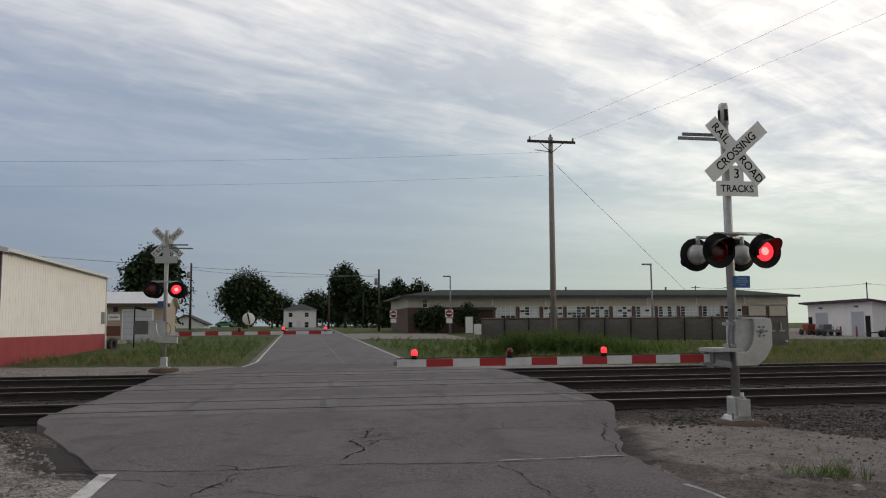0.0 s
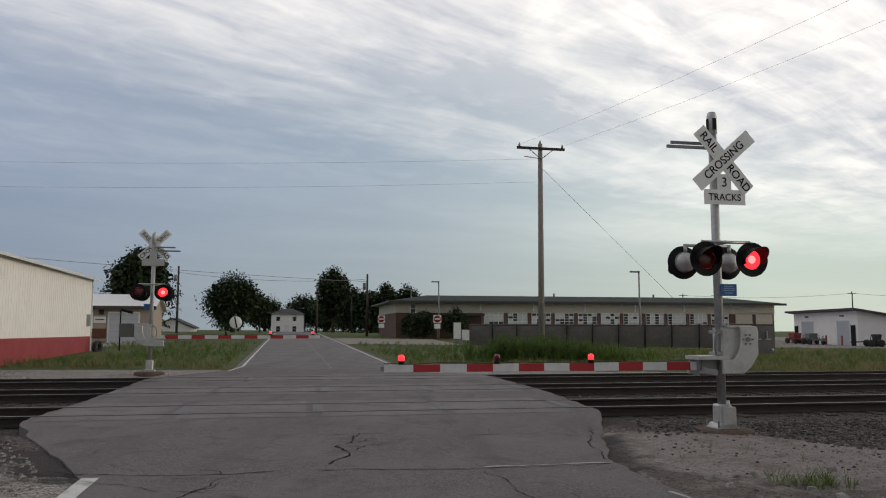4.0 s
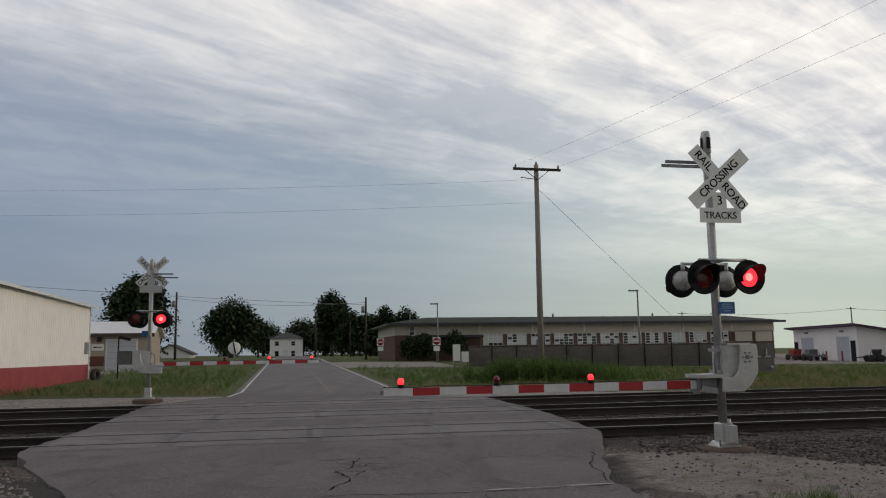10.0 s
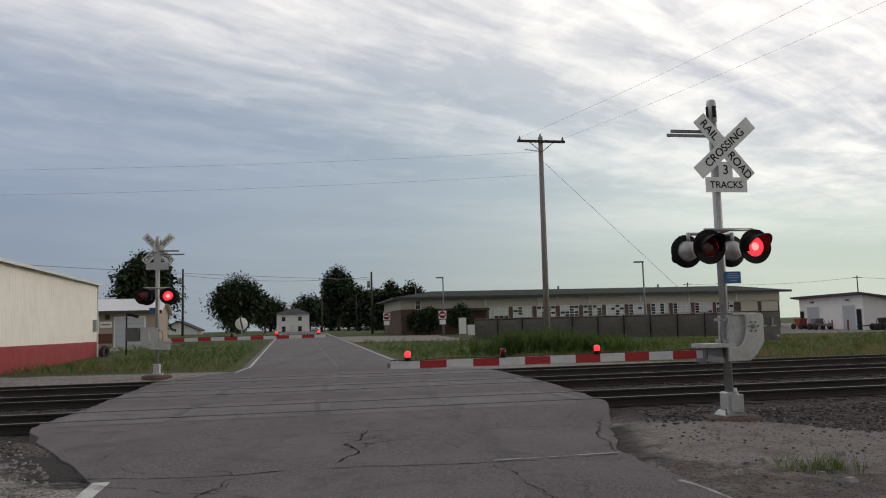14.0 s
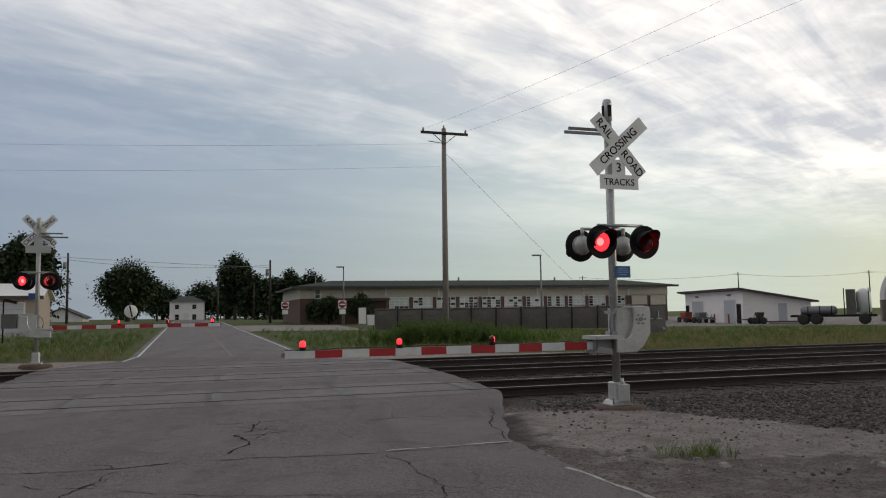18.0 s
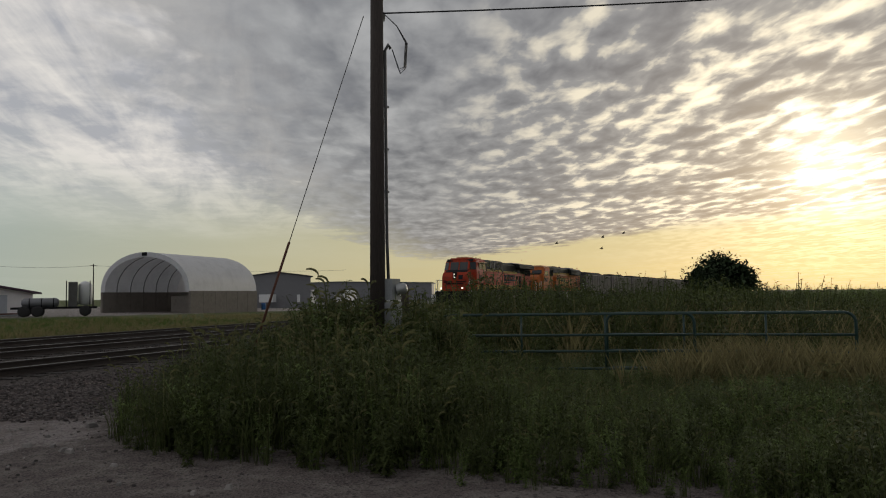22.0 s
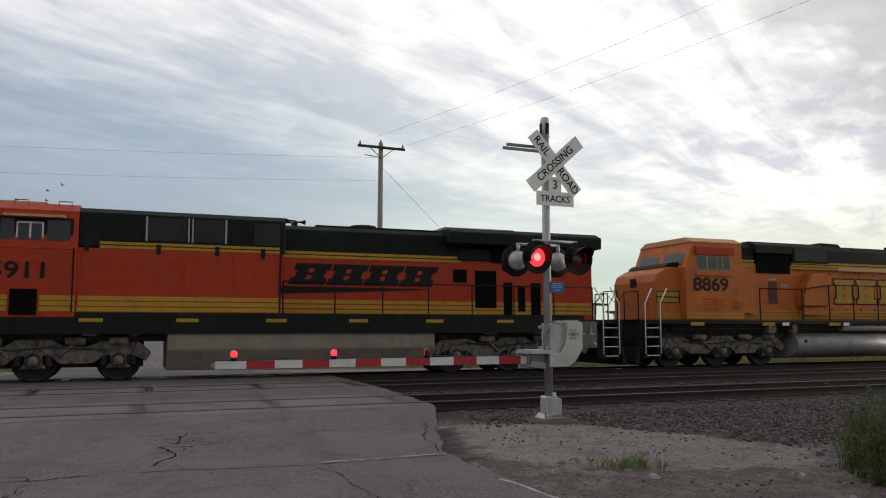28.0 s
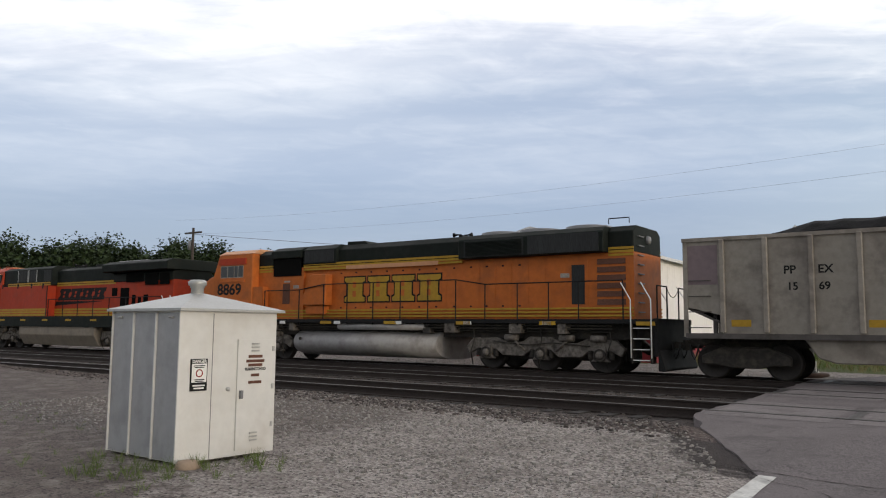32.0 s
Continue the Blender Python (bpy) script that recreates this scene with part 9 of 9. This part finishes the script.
tree(-31.6, 126.0, 8.9, 10.5, "broad dark green shade tree beside the road", 1, count=2600)
tree(-28.6, 132.0, 6.8, 3.6, "slim half-bare tree beside the road", 2, count=350)
tree(-20.8, 168.7, 14.0, 9.0, "tall dark tree at the road's end", 3, count=2400, leaf=0.7)
tree(-26.0, 70.4, 8.0, 6.0, "dark leafy tree behind the workshop", 4, count=2000)
for k, (x, y, h, w) in enumerate(((-16, 165, 9.5, 8), (-12, 160, 8.5, 8), (-8.3, 150, 9.2, 8), (-4.5, 152, 8.8, 8), (-43, 205, 9, 12), (-34, 212, 10, 12), (-27, 205, 9, 10), (-50, 198, 7, 9), (-22, 199, 10, 9), (-14, 200, 10, 9))):
    tree(x, y, h, w, "dark tree in the wooded row behind the houses", 20 + k, count=1300, leaf=0.8, low=0.05, group="trees behind the houses")
for k, (x, y, h, w) in enumerate(((2.8, 84.2, 3.3, 3.0), (-0.6, 84.0, 3.0, 3.2), (-2.0, 83.5, 2.6, 2.6))):
    tree(x, y, h, w, "small dark ornamental tree before the long building", 40 + k, count=700, leaf=0.3, low=0.1, group="ornamental trees")
tree(157.8, 26.6, 9.6, 15.5, "lone broad dark tree in the field", 50, count=4200, leaf=0.8, low=0.02)
for k, (x, y, h, w) in enumerate(((-122, 36, 12.6, 12), (-116, 47, 12.8, 13), (-112, 57, 13.2, 13), (-110, 49, 11.5, 11), (-120, 41, 12.0, 11), (-107, 60, 12.4, 12), (-117, 33, 10.4, 11), (-101, 66, 11.0, 10), (-118, 30, 9, 12), (-113, 42, 12, 14), (-108, 54, 11.5, 14), (-104, 64, 10, 12), (-124, 18, 8, 12), (-96, 70, 8, 9))):
    tree(x, y, h, w, "tree in the green belt along the railway", 60 + k, count=2000, leaf=0.75, low=0.03, group="trees along the railway")
for k, (x, y, h, w) in enumerate(((170, 150, 7, 9), (190, 160, 6, 10), (215, 140, 6.5, 10), (150, 152, 5, 6))):
    tree(x, y, h, w, "distant dark tree behind the yard", 80 + k, count=700, leaf=0.9, low=0.05, group="trees behind the yard")


# ---------------------------------------------------------------- vehicles and clutter in the yard
def parked_truck(x, y, yaw, label="white road tractor parked in the yard"):
    t = thing("truck", label, "truck", pose(x, y, rise(x, y), 0, 0, yaw), "parked trucks")
    part("cab", made(prism, ((0, 0.7), (2.3, 0.7), (2.3, 3.3), (0.9, 3.4), (0.55, 2.3), (0.0, 2.1)), -1.2, 1.2), WHITE_PAINT, t, "white cab", 0.08)
    part("windscreen", made(prism, ((0.52, 2.3), (0.60, 2.3), (0.86, 3.1), (0.78, 3.1)), -1.0, 1.0), GLASS, t)
    part("chassis", made(box, 0.2, 6.8, -0.5, 0.5, 0.6, 0.95), BLACK, t, bevel=0.03)
    part("trailer", made(box, 3.0, 9.5, -1.25, 1.25, 1.1, 2.5), WHITE_PAINT, t, "white tank body", 0.3)
    for wx in (0.9, 5.2, 6.3):
        for wy in (-1.05, 1.05):
            part("wheel", made(lathe, ((0.0, 0.12), (0.3, 0.12), (0.5, 0.1), (0.5, -0.1), (0.3, -0.12), (0.0, -0.12)), 16), RUBBER, t, m=pose(wx, wy, 0.5, 90))
    return t


for k, (x, y, yaw) in enumerate(((110, 104, 200), (114, 99, 205), (119, 96, 200), (128, 93, 205), (137, 88, 200), (149, 84, 205))):
    parked_truck(x, y, yaw)


def tank_rig():
    t = thing("tank_trailer", "dark tank rig parked beside the barn", "trailer", pose(43.6, 69.0, rise(44, 69), 0, 0, -38))
    part("tank", made(lathe, ((0.0, 0.0), (0.3, 0.06), (0.42, 0.25), (0.42, 2.9), (0.3, 3.1), (0.0, 3.16)), 18, pose(0.2, 0, 1.30, 0, 90, 0)), STEEL_GREY, t, "dull grey tank")
    for x in (0.9, 1.9, 2.9):
        part("tank_strap", made(lathe, ((0.42, -0.04), (0.44, -0.04), (0.44, 0.04), (0.42, 0.04)), 18, pose(x, 0, 1.30, 0, 90, 0)), BLACK, t)
    for x in (4.0, 6.0):
        bm = bmesh.new()
        for dy in (-0.25, 0.25):
            pipe(bm, ((x, -0.95 + dy, 0.7), (x, -0.95 + dy, 3.3)), 0.035, 6)
        for k in range(8):
            pipe(bm, ((x, -1.2, 0.95 + 0.3 * k), (x, -0.7, 0.95 + 0.3 * k)), 0.022, 5)
        part("ladder", bm, BLACK, t, "dark upright ladder")
    part("frame", made(box, -0.6, 6.6, -0.7, 0.7, 0.7, 0.9), BLACK, t, bevel=0.02)
    part("upright", made(box, 4.15, 4.9, -0.7, 0.7, 0.9, 3.2), BOX_GREY, t, "tall dark housing", 0.05)
    part("white_tank", made(lathe, ((0.0, 3.3), (0.35, 3.2), (0.62, 2.9), (0.62, 1.1), (0.0, 1.0)), 16, pose(5.55, 0.4, 0)), WHITE_PAINT, t, "white upright tank")
    for wx in (0.5, 1.6, 5.6):
        for wy in (-0.9, 0.9):
            part("wheel", made(lathe, ((0.0, 0.12), (0.3, 0.12), (0.5, 0.1), (0.5, -0.1), (0.3, -0.12), (0.0, -0.12)), 16), RUBBER, t, m=pose(wx, wy, 0.5, 90))
    return t


tank_rig()
wall_ = thing("barrier_wall", "low grey concrete barrier along the yard", "wall", pose(0, 0, lift(115) - lift(0)))
for k in range(14):
    p = Vector((88.0, 66.5)) + Vector((10.5, -3.6)) * k * 0.72
    part("barrier_block", made(box, -3.75, 3.75, -0.25, 0.25, 0, 1.6), CONCRETE, wall_, bevel=0.03, m=pose(p.x, p.y, rise(p.x, p.y) - 0.1, 0, 0, -18.9))
tagged(part("drum", made(lathe, ((0.0, 0.9), (0.29, 0.9), (0.3, 0.6), (0.29, 0.58), (0.3, 0.3), (0.29, 0.28), (0.3, 0.0), (0, 0)), 16), SIGN_BLUE, None, m=pose(79.5, 72.0, 0.6 + lift(79))), "blue steel drum beside the barn", "drum")


def implement(x, y, yaw, length, paint, label):
    """A low farm implement: frame, wheels, standing parts."""
    t = thing("implement", label, "implement", pose(x, y, rise(x, y), 0, 0, yaw), "implements in the yard")
    rnd = random.Random(int(x * 10))
    part("frame", made(box, 0, length, -0.5, -0.38, 0.42, 0.54), paint, t, bevel=0.01)
    part("frame", made(box, 0, length, 0.38, 0.5, 0.42, 0.54), paint, t, bevel=0.01)
    part("drawbar", made(prism, ((-1.2, 0.36), (0.0, 0.42), (0.0, 0.54), (-1.2, 0.44)), -0.06, 0.06), paint, t)
    for k in range(int(length / 0.7)):
        u = 0.3 + 0.7 * k
        part("crossbar", made(box, u, u + 0.08, -0.8, 0.8, 0.50, 0.60), paint, t)
        h = rnd.uniform(0.5, 1.15)
        part("shank", made(pipe, ((u, -0.6, 0.58), (u + 0.10, -0.62, h), (u + 0.30, -0.62, h * 0.8), (u + 0.34, -0.62, 0.12)), 0.03, 6), STEEL_GREY if k % 2 else paint, t, "bent spring shank")
    part("hopper", made(prism, ((length * 0.5, 0.62), (length * 0.8, 0.62), (length * 0.86, 1.15), (length * 0.44, 1.15)), -0.45, 0.45), paint, t, "small hopper", 0.03)
    for wx in (length * 0.25, length * 0.75):
        for wy in (-0.72, 0.72):
            part("wheel", made(lathe, ((0.0, 0.08), (0.16, 0.08), (0.33, 0.07), (0.33, -0.07), (0.16, -0.08), (0.0, -0.08)), 14), RUBBER, t, m=pose(wx, wy, 0.33, 90))
    return t


implement(38.9, 80.6, 100, 2.6, FADED_RED, "rusty red field implement by the garage doors")
implement(38.6, 77.0, 96, 2.2, STEEL_GREY, "dark low implement by the garage doors")
implement(40.2, 71.9, -14, 1.6, GRIME, "dark two-axle cart beside the garage")
pipes = thing("pipe_stack", "pale and rusty pipes lying on the yard", "pipes", pose(42.3, 71.9, rise(43, 72), 0, 0, -14))
for k in range(6):
    part("pipe", made(tube, (0.4 * (k % 3), 0.18 * k, 0.10 + 0.12 * (k % 2)), (3.6 + 0.5 * (k % 2), 0.18 * k + 0.1, 0.10 + 0.12 * (k % 2)), 0.07, seg=10), RUST if k % 2 else METER, pipes)
car = thing("car", "bright green car driving along the cross street", "car")
part("body", made(prism, ((-2.1, 0.3), (2.1, 0.3), (2.1, 0.85), (1.2, 0.95), (0.7, 1.4), (-1.1, 1.4), (-1.8, 0.95), (-2.1, 0.85)), -0.85, 0.85), material("green_car_paint", (0.06, 0.22, 0.12), rough=0.3, vary=0.1), car, "green body", 0.06)
part("side_glass", made(box, -1.0, 0.6, -0.86, 0.86, 1.0, 1.32), GLASS, car)
for wx in (-1.35, 1.35):
    for wy in (-0.8, 0.8):
        part("wheel", made(lathe, ((0.0, 0.1), (0.2, 0.1), (0.32, 0.08), (0.32, -0.08), (0.2, -0.1), (0, -0.1)), 14), RUBBER, car, m=pose(wx, wy, 0.32, 90))


# ---------------------------------------------------------------- small stones, ties, panels
def stones(name, n, box_, keep, lo, hi, mat, label):
    pts = scatter(n, *box_, keep)
    base = np.array([[a, b, c] for c in (-0.5, 0.6) for a, b in ((-0.8, -0.7), (0.8, -0.7), (0.8, 0.7), (-0.8, 0.7))], float)
    base[4:, :2] *= 0.72
    tri = ((3, 2, 1, 0), (4, 5, 6, 7), (0, 1, 5, 4), (1, 2, 6, 5), (2, 3, 7, 6), (3, 0, 4, 7))
    verts, faces = [], []
    for x, y, z in pts:
        s = RNG.uniform(lo, hi)
        v = base * s * RNG.uniform(0.55, 1.3, (8, 3))
        a = RNG.uniform(0, 6.283)
        c_, s_ = math.cos(a), math.sin(a)
        k = len(verts)
        for p in v:
            verts.append((x + p[0] * c_ - p[1] * s_, y + p[0] * s_ + p[1] * c_, z + 0.02 + p[2] * 0.7 + 0.25 * s))
        faces += [tuple(k + q for q in f) for f in tri]
    me = bpy.data.meshes.new(name)
    me.from_pydata(verts, [], faces)
    me.materials.append(mat)
    return tagged(new(name, me), label, "stones", kind="stuff")


STONE_PALE = material("pale_limestone", (0.25, 0.232, 0.215), rough=0.9, vary=0.2, bump=0.2, island=0.35)
STONE_BROWN = material("brown_ballast_stone", (0.098, 0.082, 0.077), rough=0.9, vary=0.25, bump=0.2, island=0.65)
STONE_DARK = material("dark_ballast_stone", (0.075, 0.064, 0.058), rough=0.9, vary=0.25, bump=0.2, island=0.6)
stones("gravel_stones", 900, (2.2, 7.5, 4.5, 12.5), lambda x, y: off_road(x, y) * smooth(6.0, 8.6, y) * (1 - smooth(10.2, 11.0, across(x, y)[1])), 0.006, 0.020, STONE_PALE, "loose pale gravel on the shoulder")
stones("shoulder_ballast", 9000, (3.2, 13.0, 5.5, 13.5), lambda x, y: off_road(x, y) * smooth(-0.5, 0.5, across(x, y)[1] - rock_edge(x)) * (1 - smooth(12.3, 12.8, across(x, y)[1])), 0.014, 0.042, STONE_BROWN, "mixed brown crushed rock on the line's shoulder")
stones("shoulder_ballast", 7000, (-26, -5.0, 7.0, 16.0), lambda x, y: off_road(x, y) * smooth(-0.7, 0.6, across(x, y)[1] - rock_edge(x)) * (1 - smooth(12.3, 12.8, across(x, y)[1])), 0.014, 0.042, STONE_BROWN, "mixed brown crushed rock beside the rails")
stones("gravel_stones", 8000, (-14, -3.2, 4.0, 13), lambda x, y: off_road(x, y) * smooth(4.5, 6.5, across(x, y)[1]) * (1 - smooth(11.0, 12.0, across(x, y)[1])), 0.008, 0.028, STONE_PALE, "loose pale gravel beside the cabinet")
stones("ballast_stones", 9000, (-26, 26, 4, 34), lambda x, y: off_road(x, y) * smooth(9.6, 11.0, across(x, y)[1]) * (1 - smooth(25.0, 25.8, across(x, y)[1])), 0.02, 0.05, STONE_DARK, "dark crushed-rock ballast round the tracks")
stones("shoulder_rocks", 26, (2.6, 6.2, 4.2, 8.5), lambda x, y: off_road(x, y), 0.03, 0.075, STONE_PALE, "larger stones on the dirt shoulder")
stones("debris", 330, (2.4, 7.2, 4.0, 12.0), lambda x, y: off_road(x, y) * (0.25 + smooth(0.1, 0.5, noise.noise(Vector((x * 1.1, y * 1.1, 4))))), 0.006, 0.026, STONE_DARK, "dark debris scattered on the gravel")


def tie_mesh():
    bm = bmesh.new()
    box(bm, -0.115, 0.115, -1.3, 1.3, -0.36, -0.165)
    bmesh.ops.bevel(bm, geom=bm.edges[:], offset=0.012, segments=1, affect="EDGES")
    me = bpy.data.meshes.new("tie")
    bm.to_mesh(me)
    bm.free()
    me.materials.append(TIE)
    return me


TIE_MESH = tie_mesh()
for t, c, s0, s1 in zip(track_things, TRACKS, (-42, -30, -30), (46, 40, 40)):
    step = 0.54 if c < 15 else 0.6
    for s in np.arange(s0, s1, step):
        if paved(s, c):
            continue
        x, y, a = on_track(s, c)
        o = new("tie", TIE_MESH)
        o.parent = t
        o.matrix_basis = pose(x, y, 0.012 + RNG.uniform(-0.012, 0.008), 0, 0, math.degrees(a) + RNG.uniform(-1.5, 1.5))

for t, c, seams in zip(track_things, TRACKS, ((-4.35, -2.09, 0.17, 2.35, 4.6), (-4.2, -1.9, 0.38, 2.72, 5.0), (-4.0, -1.6, 0.8, 3.2))):
    ends = (-12.0,) + tuple(seams) + (9.0,)
    for a, b in zip(ends, ends[1:]):
        run = [s for s in np.arange(a + 0.06, b - 0.06, 0.2) if paved(s - 0.15, c) and paved(s + 0.15, c)]
        if len(run) < 3:
            continue
        for off, w in ((0.0, 1.30), (-1.13, 0.64), (1.13, 0.64)):
            ribbon([on_track(s, c + off)[:2] for s in (run[0], (run[0] + run[-1]) / 2, run[-1])], w, 0.0035, "crossing_panel", PANEL, t, "asphalt-grey crossing panel")
    for s in seams:
        if paved(s, c):
            ribbon([on_track(s, c - 0.66)[:2], on_track(s, c)[:2], on_track(s, c + 0.66)[:2]], 0.17, 0.0055, "panel_joint", JOINT, t)


# ---------------------------------------------------------------- movement
def flash_rows(lens, first):
    """The lens turns its lit side out and in again; period 0.983 s, the first lamp lit for 0.6 s of it."""
    rest = lens.matrix_basis.copy()
    period, on = 0.983, 0.27
    events = []
    for k in range(-1, int((32 - on) / period) + 1):
        events += [(on + period * k, first), (on + period * k + 0.60, not first)]
    seq, cur = [], None
    for t0, st in events:
        if cur is None or t0 < 0.03:
            cur = st
            continue
        if not seq:
            ang = 0.0 if cur else 180.0
            seq.append((0.0, ang))
        if st != cur:
            seq += [(t0 - 0.034, ang), (t0, ang + 60), (t0 + 0.034, ang + 120), (t0 + 0.067, ang + 180)]
            ang += 180
            cur = st
    seq = [r for r in seq if r[0] <= 31.95]
    seq.append((32.0, seq[-1][1]))
    return [(t, rest @ pose(0, 0, 0, 0, a, 0)) for t, a in seq]


def bird(m):
    """A small dark bird, wings spread."""
    t = thing("bird", "small dark bird flying over the field", "bird", None, "birds over the field")
    part("body", made(lathe, ((0.0, -0.16), (0.03, -0.12), (0.06, 0.0), (0.035, 0.12), (0.0, 0.17)), 10, pose(0, 0, 0, 0, 90, 0)), BLACK, t, "dark slim body")
    for sy in (-1, 1):
        a, b = sorted((sy * 0.02, sy * 0.20))
        bm = bmesh.new()
        prism(bm, ((-0.07, 0.04 * sy), (0.06, 0.04 * sy), (0.02, 0.22 * sy), (-0.10, 0.34 * sy), (-0.09, 0.2 * sy)), 0.0, 0.012, "z")
        part("wing", bm, BLACK, t, "raised dark wing", m=pose(0, 0, 0.02, 22 * sy))
    t.matrix_basis = m
    return t


birds = [bird(pose(0, 0, 0)) for _ in range(4)]


def bird_rows(k):
    """The flock crosses the field from the right-hand trees to the railway."""
    dx, dy, dz = ((0, 0, -0.4), (1.7, -1.4, 0.0), (-0.1, 0.1, -1.4), (-3.7, 2.9, -1.0))[k]
    pts = ((0, 120, -110, 10), (18, 84, -24, 8.5), (22, 66.9, 21.1, 6.6), (23, 56.9, 40.9, 8.6), (24, 44.7, 53.8, 11.7), (25, 28.1, 64.1, 13.5), (28, -22, 86, 16), (32, -90, 115, 18))
    rows = []
    for i, (t, x, y, z) in enumerate(pts):
        p, q = pts[max(0, i - 1)], pts[min(len(pts) - 1, i + 1)]
        rows.append((t, pose(x + dx, y + dy, z + dz, 0, 0, math.degrees(math.atan2(q[2] - p[2], q[1] - p[1])))))
    return rows


def car_rows():
    """The green car crosses behind the road's end."""
    rows = []
    for k in range(0, 33, 2):
        x, y = -51.0 + 25.6 * k, 184.5 + 1.4 * k
        rows.append((k, pose(x, y, rise(x, y) + lift(x) + 0.02, 0, 0, 3.1)))
    return rows


def motions():
    walk(car, car_rows())
    for k, b in enumerate(birds):
        walk(b, bird_rows(k))
    walk(lead_loco, train_rows(-22.0, 19.65))
    walk(second_loco, train_rows(0.0, 19.6))
    for k, car_ in enumerate(cars):
        walk(car_, train_rows(21.2 + 16.1 * k, 15.2))
    for lens in lamp_rows["first"]:
        walk(lens, flash_rows(lens, True))
    for lens in lamp_rows["second"]:
        walk(lens, flash_rows(lens, False))


motions()
